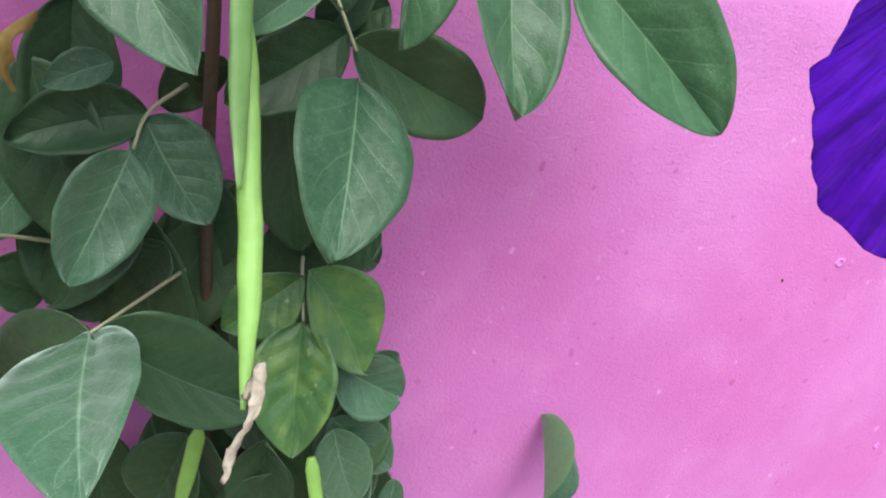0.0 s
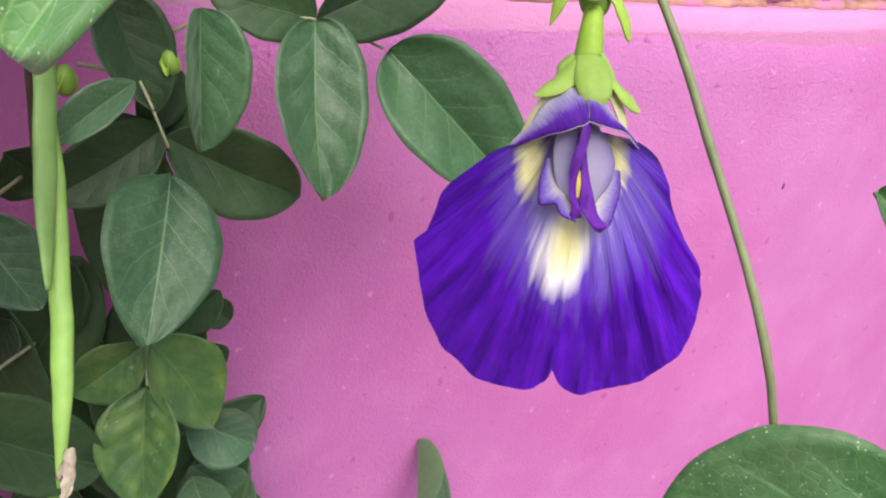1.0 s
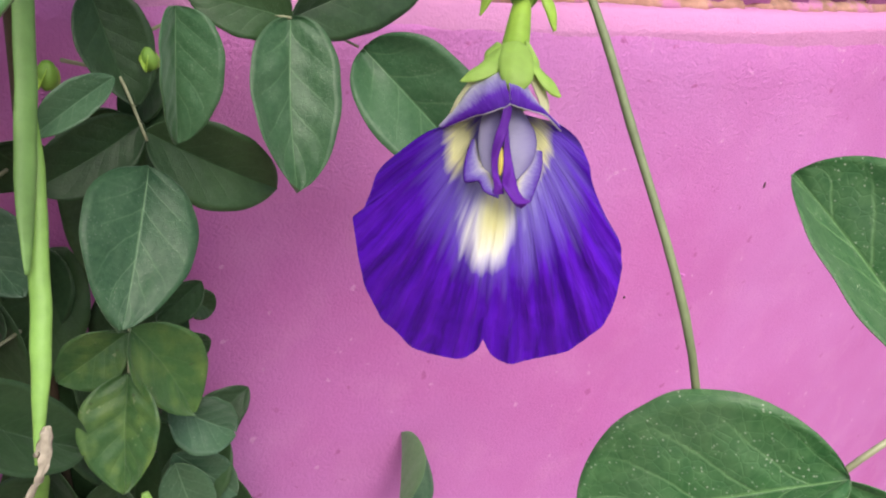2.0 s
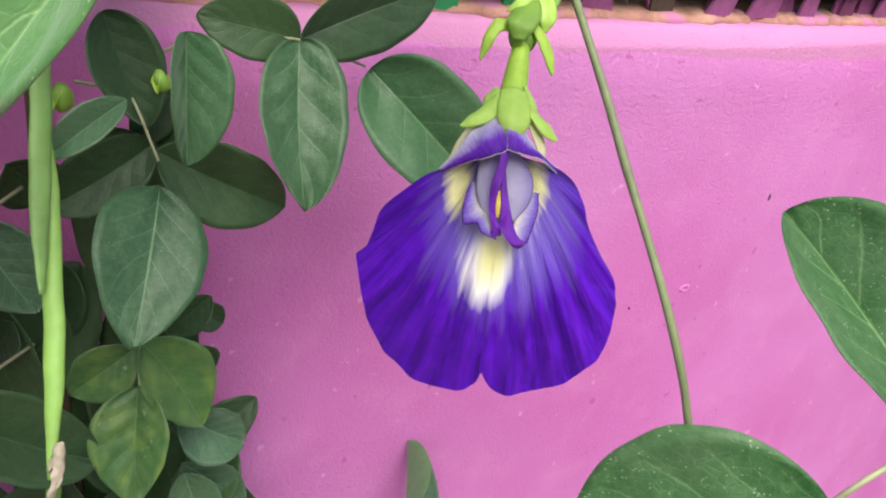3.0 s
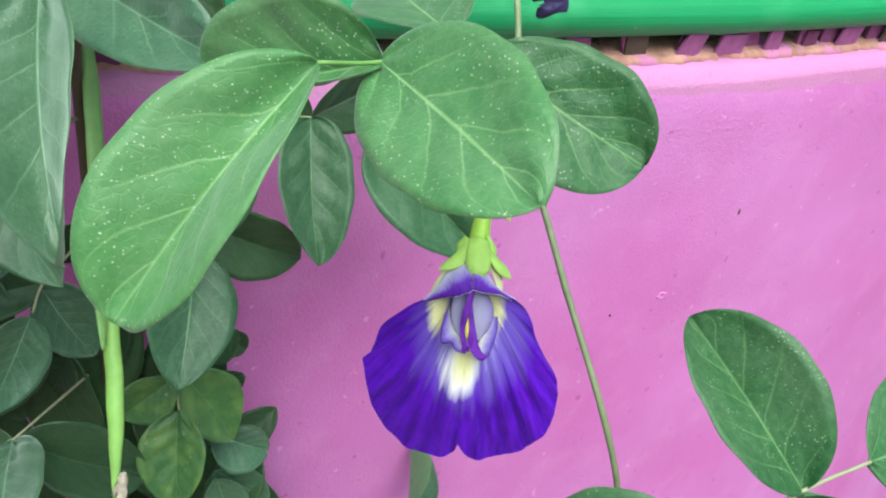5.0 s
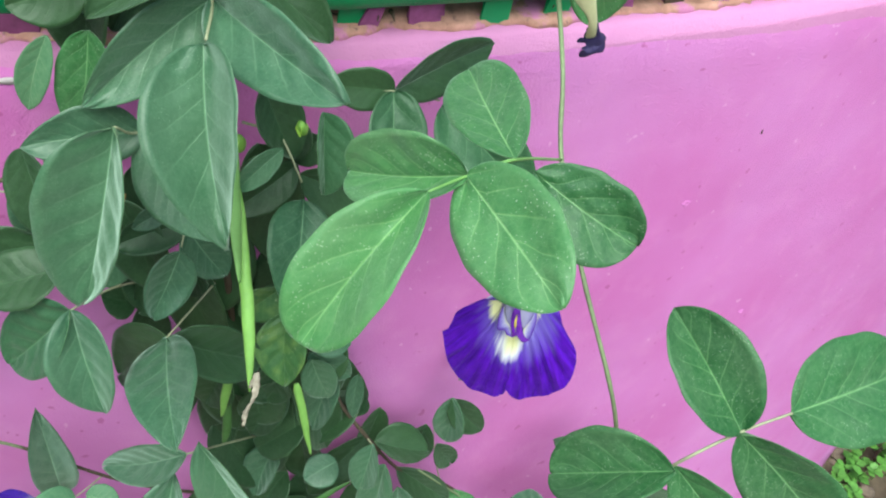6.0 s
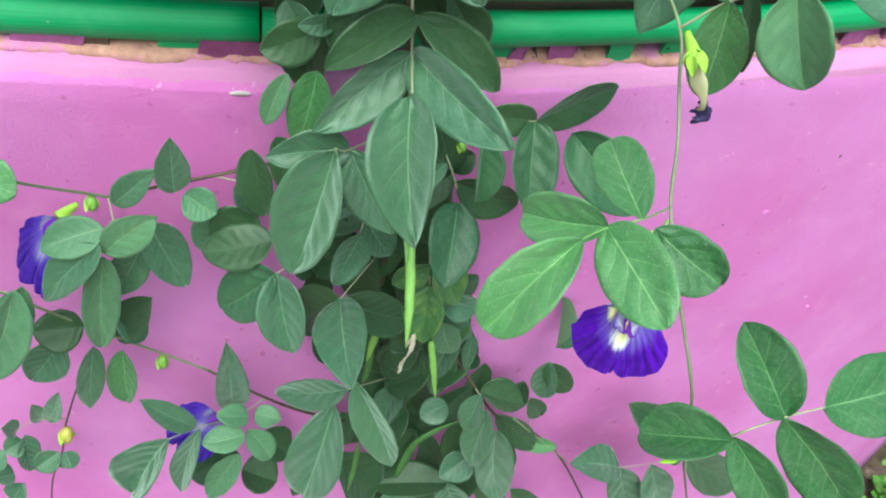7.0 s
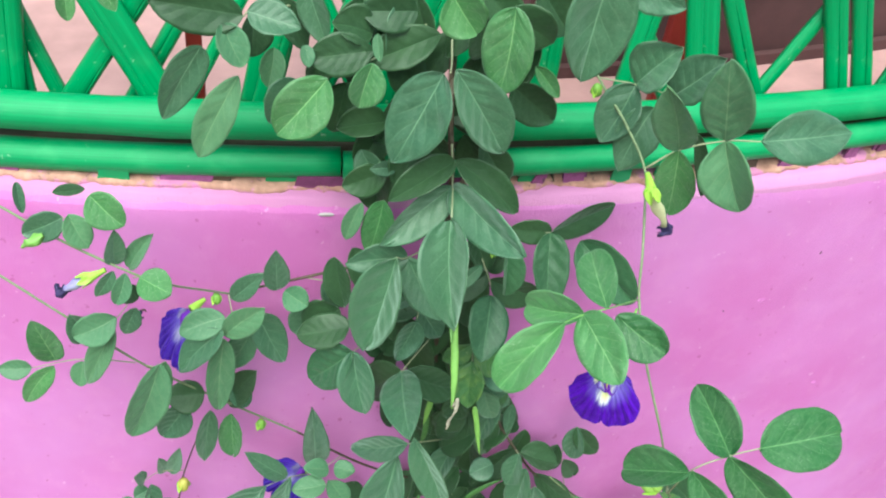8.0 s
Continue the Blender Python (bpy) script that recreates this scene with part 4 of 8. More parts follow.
# ---- setting ----
def ground():
    bm = bmesh.new()
    n, reach = 60, 60.0
    xs = [math.copysign(abs(k / n) ** 3 * reach, k) for k in range(-n, n + 1)]
    grid = [[bm.verts.new((x, y, GROUND + 0.012 * noise.noise(Vector((x * 3, y * 3, 0))) + 0.006 * noise.noise(Vector((x * 11, y * 11, 2))))) for x in xs] for y in xs]
    for a, b in zip(grid, grid[1:]):
        for i in range(2 * n):
            bm.faces.new((a[i], a[i + 1], b[i + 1], b[i]))
    return tagged(part("ground", bm, M_SOIL), "brown bare soil ground with rubble and weeds", "ground", kind="structure")


def ring_strip(bm, profile, s0, s1, steps, closed=True, climb=0.0):
    """A profile of (out, z) points swept along the wall's curve; climb 1 lets it rise with the wall's top."""
    rows = []
    for i in range(steps + 1):
        s = s0 + (s1 - s0) * i / steps
        rows.append([bm.verts.new(on_wall(s, o, z + climb * (lip(s) - LIP))) for o, z in profile])
    n = len(profile)
    for a, b in zip(rows, rows[1:]):
        for k in range(n if closed else n - 1):
            bm.faces.new((a[k], a[(k + 1) % n], b[(k + 1) % n], b[k]))
    if closed:
        bm.faces.new(rows[0])
        bm.faces.new(rows[-1][::-1])
    bmesh.ops.recalc_face_normals(bm, faces=bm.faces)
    return bm


def wall():
    bm = bmesh.new()
    uneven = lambda s, z: 0.0016 * noise.noise(Vector((s * 9, z * 9, 0))) + 0.0009 * noise.noise(Vector((s * 31, z * 31, 4)))
    steps = 380
    levels = [(-0.15, 0), (0.2, 0), (0.45, 0), (0.65, 0), (0.78, 0)] + [(0.84 + 0.0125 * k, 0) for k in range(32)]
    rows = []
    for i in range(steps + 1):
        s = -1.0 + 2.0 * i / steps
        s = math.copysign(abs(s) ** 2.3 * 8.55, s)
        line = [bm.verts.new(on_wall(s, uneven(s, z), z)) for z, _ in levels]
        up = lip(s)
        low = up - 0.0130 + 0.010 * min(max(0.0, s), 0.5)
        line += [bm.verts.new(on_wall(s, o + uneven(s, z) * 1.5, z)) for o, z in ((0.0005, low - 0.001), (0.0002, low), (-0.0006, low + 0.0018), (-0.0052, up - 0.0018), (-0.0075, up), (-0.018, up + 0.001), (-0.03, up + 0.001), (-0.22, up), (-0.22, -0.15))]
        rows.append(line)
    n = len(rows[0])
    for a, b in zip(rows, rows[1:]):
        for k in range(n):
            bm.faces.new((a[k], b[k], b[(k + 1) % n], a[(k + 1) % n]))
    bm.faces.new(rows[0][::-1])
    bm.faces.new(rows[-1])
    bmesh.ops.recalc_face_normals(bm, faces=bm.faces)
    return tagged(part("wall_front", bm, M_PINK), "curved pink painted plaster garden wall with rounded lip", "wall", kind="structure")


def terrace():
    bm = bmesh.new()
    ring_strip(bm, [(-0.076, 1.2675), (-2.70, 1.2675), (-2.70, 1.2625), (-0.076, 1.2625)], -8.55, 8.55, 240, climb=1.0)
    return tagged(part("terrace", bm, M_FLOOR, smooth=False), "dusty pink plastered terrace floor behind the wall", "floor", kind="structure")


ground()
wall()
terrace()


def rail(z, out, r, s0, s1, name="rail", rise=0.0):
    """A bent bamboo pole with swollen knots and cut ends."""
    bm = bmesh.new()
    n = 90
    uv = bm.loops.layers.uv.verify()
    rings = []
    for i in range(n + 1):
        s = s0 + (s1 - s0) * i / n
        c = on_wall(s, out, z + rise * s)
        knot = 1 + 0.09 * math.exp(-(((s + 0.11) % 0.31 - 0.155) / 0.006) ** 2) + 0.02 * noise.noise(Vector((s * 5, z * 7, 0)))
        nx = (on_wall(s, out + 0.01, 0) - on_wall(s, out, 0)).normalized()
        rings.append(([bm.verts.new(c + nx * (math.cos(a) * r * knot) + Vector((0, 0, math.sin(a) * r * knot))) for a in (2 * math.pi * k / 14 for k in range(14))], s))
    for (a, sa), (b, sb) in zip(rings, rings[1:]):
        for k in range(14):
            f = bm.faces.new((a[k], b[k], b[(k + 1) % 14], a[(k + 1) % 14]))
            for lp, q in zip(f.loops, ((sa, k / 14), (sb, k / 14), (sb, (k + 1) / 14), (sa, (k + 1) / 14))):
                lp[uv].uv = q
    bm.faces.new(rings[0][0])
    bm.faces.new(rings[-1][0][::-1])
    bmesh.ops.recalc_face_normals(bm, faces=bm.faces)
    return bm


def slat(a, b, width, thick=0.005):
    """A split bamboo slat from a to b, slightly hollowed, with rounded edges."""
    a, b = Vector(a), Vector(b)
    m = frame_of(a, b, on_wall(0, 1) - on_wall(0, 0))
    bm = bmesh.new()
    uv = bm.loops.layers.uv.verify()
    L = (b - a).length
    rnd = random.Random(int(a.x * 9000) + int(b.x * 7000))
    g = rnd.uniform(-0.3, 0.3)
    deep = -0.5 if rnd.random() < 0.55 else 0.55
    prof = [(-0.5, -0.8), (-0.495, -0.1), (-0.45, 0.25), (-0.36, 0.5), (g - 0.045, 0.72), (g - 0.012, 0.66), (g, deep), (g + 0.012, 0.64), (g + 0.05, 0.74), (0.38, 0.5), (0.46, 0.2), (0.497, -0.1), (0.5, -0.8)]
    rows = []
    for i in range(17):
        v = i / 16
        wob = 1 + 0.04 * noise.noise(Vector((a.x * 20, v * 4, a.z * 9)))
        rows.append([bm.verts.new((x * width * wob + 0.035 * width * noise.noise(Vector((x * 3, v * 7, a.x * 30))), v * L, z * thick + 0.0012 * noise.noise(Vector((x * 9, v * 5, b.x * 20))))) for x, z in prof])
    n = len(prof)
    for i, (p, q) in enumerate(zip(rows, rows[1:])):
        for k in range(n):
            f = bm.faces.new((p[k], p[(k + 1) % n], q[(k + 1) % n], q[k]))
            for lp, w in zip(f.loops, ((i / 16 * L, k / n), (i / 16 * L, (k + 1) / n), ((i + 1) / 16 * L, (k + 1) / n), ((i + 1) / 16 * L, k / n))):
                lp[uv].uv = w
    bm.faces.new(rows[0])
    bm.faces.new(rows[-1][::-1])
    bmesh.ops.recalc_face_normals(bm, faces=bm.faces)
    return bm, m


fence = thing("bamboo_fence", (0.075, 0.36, 1.255), "green painted bamboo fence with crossed slats on the wall", "fence")
part("rail", rail(1.3278, -0.028, 0.0166, -2.4, 2.4, rise=0.0136), M_GREEN, fence, "thick green bamboo rail")
part("rail", rail(1.2870, -0.028, 0.0141, -2.4, -0.120, rise=0.020), M_GREEN, fence)
part("rail", rail(1.2898, -0.020, 0.0128, -0.118, 2.4, rise=0.0245), M_GREEN, fence)
# added dark strip behind the rails stands in for the shade in their gap
part("batten", rail(1.2830, -0.054, 0.012, -2.4, 2.4, rise=0.020), M_WOOD, fence, "dark strip added for the shaded gap between the rails")
bm, at = slat((-0.3266, 0.4183, 1.297), (-0.29, 0.4128, 1.6077), 0.0289)
part("slat", bm, M_GREEN, fence, "", at)
bm, at = slat((-0.3093, 0.4258, 1.2893), (-0.3153, 0.4267, 1.5444), 0.0137)
part("slat", bm, M_GREEN, fence, "", at)
bm, at = slat((-0.1856, 0.4006, 1.3033), (-0.3099, 0.4143, 1.573), 0.0302)
part("slat", bm, M_GREEN, fence, "", at)
bm, at = slat((-0.287, 0.4275, 1.2948), (-0.1485, 0.4106, 1.5059), 0.0198)
part("slat", bm, M_GREEN, fence, "", at)
bm, at = slat((-0.2776, 0.4314, 1.2868), (-0.3452, 0.441, 1.5103), 0.0139)
part("slat", bm, M_GREEN, fence, "", at)
bm, at = slat((-0.2365, 0.4312, 1.2888), (-0.0927, 0.4164, 1.5446), 0.0151)
part("slat", bm, M_GREEN, fence, "", at)
bm, at = slat((-0.1153, 0.4047, 1.3018), (-0.0454, 0.4003, 1.5897), 0.0199)
part("slat", bm, M_GREEN, fence, "", at)
bm, at = slat((-0.0107, 0.4093, 1.3009), (-0.1294, 0.4146, 1.5721), 0.0205)
part("slat", bm, M_GREEN, fence, "", at)
bm, at = slat((0.0021, 0.399, 1.3112), (0.0384, 0.3981, 1.5785), 0.0227)
part("slat", bm, M_GREEN, fence, "", at)
bm, at = slat((0.3075, 0.398, 1.3125), (0.2188, 0.3911, 1.6312), 0.0313)
part("slat", bm, M_GREEN, fence, "", at)
bm, at = slat((0.3761, 0.4148, 1.3094), (0.2001, 0.398, 1.625), 0.0189)
part("slat", bm, M_GREEN, fence, "", at)
bm, at = slat((0.3589, 0.415, 1.3072), (0.488, 0.4306, 1.5541), 0.0145)
part("slat", bm, M_GREEN, fence, "", at)
bm, at = slat((0.4666, 0.4166, 1.3094), (0.3292, 0.3983, 1.6199), 0.0227)
part("slat", bm, M_GREEN, fence, "", at)
bm, at = slat((0.4992, 0.4216, 1.307), (0.3562, 0.4008, 1.621), 0.0207)
part("slat", bm, M_GREEN, fence, "", at)
bm, at = slat((0.2206, 0.404, 1.3038), (0.251, 0.4057, 1.6067), 0.0215)
part("slat", bm, M_GREEN, fence, "", at)
bm, at = slat((0.2911, 0.4166, 1.3017), (0.1215, 0.4057, 1.5776), 0.0187)
part("slat", bm, M_GREEN, fence, "", at)
bm, at = slat((0.5208, 0.4405, 1.2926), (0.577, 0.4504, 1.5214), 0.0178)
part("slat", bm, M_GREEN, fence, "", at)
for foot_at, head_at, broad in (((-0.1150, 0.4200, 1.3050), (-0.0700, 0.4050, 1.5400), 0.036), ((-0.0760, 0.4120, 1.3020), (0.0330, 0.3980, 1.5650), 0.026), ((0.0180, 0.4230, 1.2990), (-0.0760, 0.4080, 1.5700), 0.040), ((-0.0120, 0.4020, 1.2980), (0.0850, 0.3930, 1.5850), 0.030), ((0.0960, 0.4180, 1.3000), (0.0130, 0.4050, 1.5650), 0.034), ((0.1420, 0.4060, 1.3000), (0.1370, 0.3950, 1.5800), 0.030)):
    bm, at = slat(foot_at, head_at, broad)
    part("slat", bm, M_GREEN, fence, "", at)
bm, at = slat((-0.1855, 0.4207, 1.2975), (-0.0904, 0.4123, 1.4874), 0.0110)
part("slat", bm, M_GREEN, fence, "", at)
bm = box(bmesh.new(), (0.014, 0.014, 0.60), None, 0.002)
tagged(part("red_post", bm, M_RED, at=Matrix.Translation((-0.1702, 0.4595, 1.555))), "thin red painted post behind the bamboo slats", "post", kind="structure")
bm = box(bmesh.new(), (0.030, 0.014, 0.60), None, 0.002)
tagged(part("red_post", bm, M_RED, at=Matrix.Translation((0.3039, 0.4781, 1.555))), "thin red painted post behind the bamboo slats", "post", kind="structure")

# ---- ledge: peach mortar under the rails, feet of cut slats, debris ----
def mortar():
    bm = bmesh.new()
    n = 900
    rows = []
    for i in range(n + 1):
        s = -1.9 + 3.8 * i / n
        edge = -0.0115 + 0.008 * noise.noise(Vector((s * 18, 0, 0))) + 0.005 * noise.noise(Vector((s * 70, 3, 0))) + 0.002 * noise.noise(Vector((s * 210, 5, 0)))
        rows.append([bm.verts.new(on_wall(s, o, lip(s) + h + 0.0012 * noise.noise(Vector((s * 60, o * 200, 0))))) for o, h in ((edge, -0.001), (edge - 0.004, 0.0045), (-0.035, 0.007), (-0.055, 0.007), (-0.074, 0.006), (-0.074, -0.001))])
    for a, b in zip(rows, rows[1:]):
        for k in range(6):
            bm.faces.new((a[k], b[k], b[(k + 1) % 6], a[(k + 1) % 6]))
    bm.faces.new(rows[0][::-1])
    bm.faces.new(rows[-1])
    bmesh.ops.recalc_face_normals(bm, faces=bm.faces)
    return tagged(part("ledge_mortar", bm, M_MORTAR), "bare peach mortar bed on the wall's top", "ledge", kind="structure")


mortar()


def foot(s, width, height, lean, material, out=-0.02):
    """The cut lower end of a slat, standing on the mortar under the rail, uneven and paint-splashed."""
    bm = bmesh.new()
    m = Matrix.Translation(on_wall(s, out, lip(s) + 0.003)) @ pose(0, 0, 0, 4, 0, math.degrees(s / WR))
    sh = math.tan(radians(lean)) * height
    rnd = random.Random(int(s * 9999) + 3)
    low = [(-width / 2 + width * k / 5, rnd.uniform(-0.002, 0.0015)) for k in range(6)]
    rim = [(x, z) for x, z in low] + [(width / 2 * rnd.uniform(0.7, 1.05) + sh, height), (-width / 2 * rnd.uniform(0.7, 1.05) + sh, height)]
    front = [bm.verts.new((x, -0.0012 + 0.0008 * rnd.random(), z)) for x, z in rim]
    back = [bm.verts.new((x, 0.0012, z)) for x, z in rim]
    n = len(rim)
    bm.faces.new(front)
    bm.faces.new(back[::-1])
    for k in range(n):
        bm.faces.new((front[k], back[k], back[(k + 1) % n], front[(k + 1) % n]))
    bmesh.ops.recalc_face_normals(bm, faces=bm.faces)
    return part("slat_foot", bm, material, fence, "", m, smooth=False)


RF = random.Random(12)
for out, sign in ((-0.0180, 1), (-0.0225, -1)):
    spot = -0.62 if sign > 0 else -0.585
    while spot < 1.0:
        broad = RF.uniform(0.026, 0.046) if spot < -0.06 else RF.uniform(0.011, 0.026)
        foot(spot, broad, RF.uniform(0.012, 0.0165), sign * RF.uniform(-8, 30), RF.choice((M_PURPLE, M_PURPLE, M_PURPLE, M_MAUVE, M_MAUVE, M_MAUVE, M_GREEN, M_WOOD)), out + RF.uniform(-0.002, 0.002))
        spot += broad + (RF.uniform(0.030, 0.075) if spot < -0.06 else RF.uniform(0.016, 0.040))


def debris():
    """Dry leaf crumbs and twigs caught between the rails and on the ledge."""
    bm = bmesh.new()
    rnd = random.Random(5)
    for _ in range(30):
        s = rnd.gauss(0.10, 0.12)
        c = on_wall(s, rnd.uniform(-0.05, -0.016), lip(s) + 0.008 + rnd.random() * 0.003)
        d = Vector((rnd.uniform(-1, 1), rnd.uniform(-1, 1), rnd.uniform(-0.1, 0.3))).normalized() * rnd.uniform(0.003, 0.009)
        tube(bm, [c - d, c + Vector((0, 0, 0.001)), c + d], rnd.uniform(0.0006, 0.002), 0.0005, 5, 2, rnd.uniform(0.3, 1))
    return tagged(part("ledge_debris", bm, M_WOOD), "dry brown twigs and leaf crumbs on the ledge", "debris", kind="stuff")


debris()


def chip(s, z, w, h, material, name, label, out=0.0012):
    """A flat flake or fleck on the wall's face."""
    bm = bmesh.new()
    rnd = random.Random(int(s * 1000) + 7)
    n = 12
    ring = [(math.cos(k * 6.283 / n) * w / 2 * rnd.uniform(0.75, 1.1), math.sin(k * 6.283 / n) * h / 2 * rnd.uniform(0.75, 1.1)) for k in range(n)]
    a = [bm.verts.new((x, 0.002, y)) for x, y in ring]
    b = [bm.verts.new((x * 0.85, 0.0006, y * 0.85)) for x, y in ring]
    for k in range(n):
        bm.faces.new((a[k], a[(k + 1) % n], b[(k + 1) % n], b[k]))
    bm.faces.new(b)
    bmesh.ops.recalc_face_normals(bm, faces=bm.faces)
    return tagged(part(name, bm, material, at=Matrix.Translation(on_wall(s, out, z)) @ pose(0, 0, 0, 0, 0, math.degrees(s / WR))), label, "wall mark", kind="structure")


chip(-0.1325, 1.2470, 0.015, 0.0045, M_WHITE, "plaster_chip", "bare white chip in the pink paint", 0.0026)
chip(0.412, 1.1595, 0.0030, 0.006, M_SPECK, "wall_fleck", "small dark fleck on the pink wall")
chip(0.3133, 1.0877, 0.0022, 0.0022, M_SPECK, "wall_fleck", "small dark fleck on the pink wall")


def pock(s, z, size, seed):
    """A shallow blister in the paint: a low uneven ring round a small dent."""
    bm = bmesh.new()
    rnd = random.Random(seed)
    n, rings = 20, []
    wob = [rnd.uniform(0.8, 1.15) for _ in range(n)]
    for r, h in ((1.0, -0.0008), (0.86, -0.0001), (0.68, 0.0003), (0.5, 0.0), (0.25, -0.0005)):
        rings.append([bm.verts.new((math.cos(6.2832 * k / n) * size * r * wob[k], -h * (0.6 + 0.5 * wob[k - 4]), math.sin(6.2832 * k / n) * size * 0.7 * r * wob[k])) for k in range(n)])
    for p, q in zip(rings, rings[1:]):
        for k in range(n):
            bm.faces.new((p[k], p[(k + 1) % n], q[(k + 1) % n], q[k]))
    bm.faces.new(rings[-1])
    bmesh.ops.recalc_face_normals(bm, faces=bm.faces)
    return tagged(part("paint_blister", bm, M_PINK, at=Matrix.Translation(on_wall(s, 0.0006, z)) @ pose(0, 0, 0, 0, 0, math.degrees(s / WR))), "small blister in the pink paint", "wall mark", kind="structure")


pock(0.359, 1.0965, 0.0050, 1)
pock(0.509, 0.9205, 0.0042, 2)

# ---- the foot of the wall: rubble and weeds ----
def rubble():
    bm = bmesh.new()
    rnd = random.Random(9)
    for _ in range(260):
        s, o = rnd.uniform(0.2, 2.6), rnd.uniform(0.02, 0.9) ** 1.3
        r = rnd.uniform(0.006, 0.028)
        c = on_wall(s, o, GROUND + r * 0.5)
        vs = bmesh.ops.create_icosphere(bm, subdivisions=2, radius=r, matrix=Matrix.Translation(c))["verts"]
        for v in vs:
            v.co = c + (v.co - c) * (1 + 0.5 * noise.noise(v.co * 60)) * 1.0
            v.co.z = c.z + (v.co.z - c.z) * 0.7
    return tagged(part("rubble", bm, M_STONE, smooth=False), "broken stones and crumbs on the soil", "rubble", kind="stuff")


def weeds():
    bm = bmesh.new()
    rnd = random.Random(21)
    uv = bm.loops.layers.uv.verify()
    for _ in range(260):
        s, o = rnd.uniform(0.4, 1.7), rnd.uniform(0.03, 0.42)
        h = rnd.uniform(0.04, 0.12)
        root = on_wall(s, o, GROUND)
        top = root + Vector((rnd.uniform(-0.03, 0.03), rnd.uniform(-0.03, 0.03), h))
        tube(bm, [root, root.lerp(top, 0.5) + Vector((0.004, 0, 0)), top], 0.0012, 0.0007, 4, 2)
        for k in range(rnd.randint(7, 12)):
            b = root.lerp(top, rnd.uniform(0.35, 1.0))
            a = rnd.uniform(0, 6.283)
            L = rnd.uniform(0.014, 0.03)
            d = Vector((math.cos(a), math.sin(a), rnd.uniform(-0.1, 0.6))).normalized()
            side = d.cross(Vector((0, 0, 1))).normalized() * L * 0.36
            nrm = side.cross(d).normalized()
            p = [b, b + d * L * 0.35 + side, b + d * L * 0.7 + side * 0.9, b + d * L - nrm * L * 0.1, b + d * L * 0.7 - side * 0.9, b + d * L * 0.35 - side]
            mid = [bm.verts.new(q) for q in p]
            low = [bm.verts.new(q - nrm * 0.0006) for q in p]
            bm.faces.new(mid)
            bm.faces.new(low[::-1])
    return tagged(part("weeds", bm, M_WEED), "low bright green weeds at the wall's foot", "weeds", kind="stuff")


rubble()
weeds()


# ---- behind the fence: a dark low wall and a red post ----
def wall_behind():
    bm = bmesh.new()
    ring_strip(bm, [(-0.215, 1.266), (-0.215, 1.75), (-0.315, 1.75), (-0.315, 1.266)], 0.10, 2.6, 40, climb=1.0)
    ring_strip(bm, [(-0.203, 1.268), (-0.203, 1.281), (-0.213, 1.281), (-0.213, 1.268)], 0.10, 2.6, 40, climb=1.0)
    return tagged(part("wall_behind", bm, M_MAROON, smooth=False), "dark maroon low wall behind the bamboo fence", "wall", kind="structure")


wall_behind()

hanging = thing("hanging_vine", (0.12, 0.308, 1.464), "slender green butterfly pea vine hanging over the pink wall", "vine", "vines on the wall")
stem(hanging, [(0.1203, 0.3084, 1.464), (0.1385, 0.2687, 1.4297), (0.1514, 0.234, 1.4133), (0.1634, 0.2054, 1.3906), (0.1598, 0.1812, 1.3722), (0.151, 0.149, 1.3569), (0.1479, 0.1289, 1.332), (0.1487, 0.0954, 1.304), (0.1651, 0.0675, 1.2512), (0.197, 0.0807, 1.1694), (0.235, 0.1005, 1.0955), (0.3099, 0.1356, 0.9498), (0.4398, 0.1892, 0.6891)], 0.00098, 0.0009, label="thin grey-green twining stem")
leaf = compound(hanging, [(0.1479, 0.1289, 1.332), (0.1025, 0.0849, 1.3675), (0.0894, 0.0872, 1.3611), (0.0725, 0.0779, 1.3636)], 0.0006, M_PODPALE, label="fresh green compound leaf of five dusty leaflets")
leaflet(leaf, (0.0725, 0.0779, 1.3636), (0.0335, 0.0664, 1.3176), 0.0445, (-0.53, -0.62, 0.58), fold=47.9, bend=0.05, wide=1.05, look_of=M_FRESH, point=0.62, quilt=2.0, blunt=0.20, veins=4.6)
leaflet(leaf, (0.0894, 0.0872, 1.3611), (0.0580, 0.1123, 1.3475), 0.0381, (-0.64, -0.43, 0.64), fold=50.1, bend=0.05, wide=0.95, look_of=M_FRESH, point=0.56, quilt=2.0, blunt=0.20, veins=4.6)
leaflet(leaf, (0.1025, 0.0849, 1.3675), (0.1099, 0.1481, 1.3641), 0.0288, (-0.46, 0.1, 0.88), fold=19.3, bend=0.05, wide=1.1, look_of=M_FRESH, point=0.55, quilt=1.3, blunt=0.14, veins=4.6)
leaflet(leaf, (0.0880, 0.0872, 1.3611), (0.0945, 0.0306, 1.3593), 0.0336, (-0.75, -0.13, 0.65), fold=14, bend=0.05, wide=0.95, look_of=M_FRESH, point=0.62, quilt=1.3, blunt=0.14, veins=4.6)
leaflet(leaf, (0.1078, 0.0807, 1.3655), (0.1358, 0.0560, 1.3522), 0.0292, (-0.38, -0.75, 0.54), fold=14.6, bend=0.1, wide=1.15, look_of=M_MID, point=0.53, quilt=1.3, blunt=0.14, veins=4.6)
leaf = compound(hanging, [(0.197, 0.0807, 1.1694), (0.1922, 0.0715, 1.1771), (0.1785, 0.041, 1.2485), (0.2008, 0.0393, 1.2645), (0.2225, 0.0391, 1.271)], 0.0008, label="compound leaf of five rounded green leaflets")
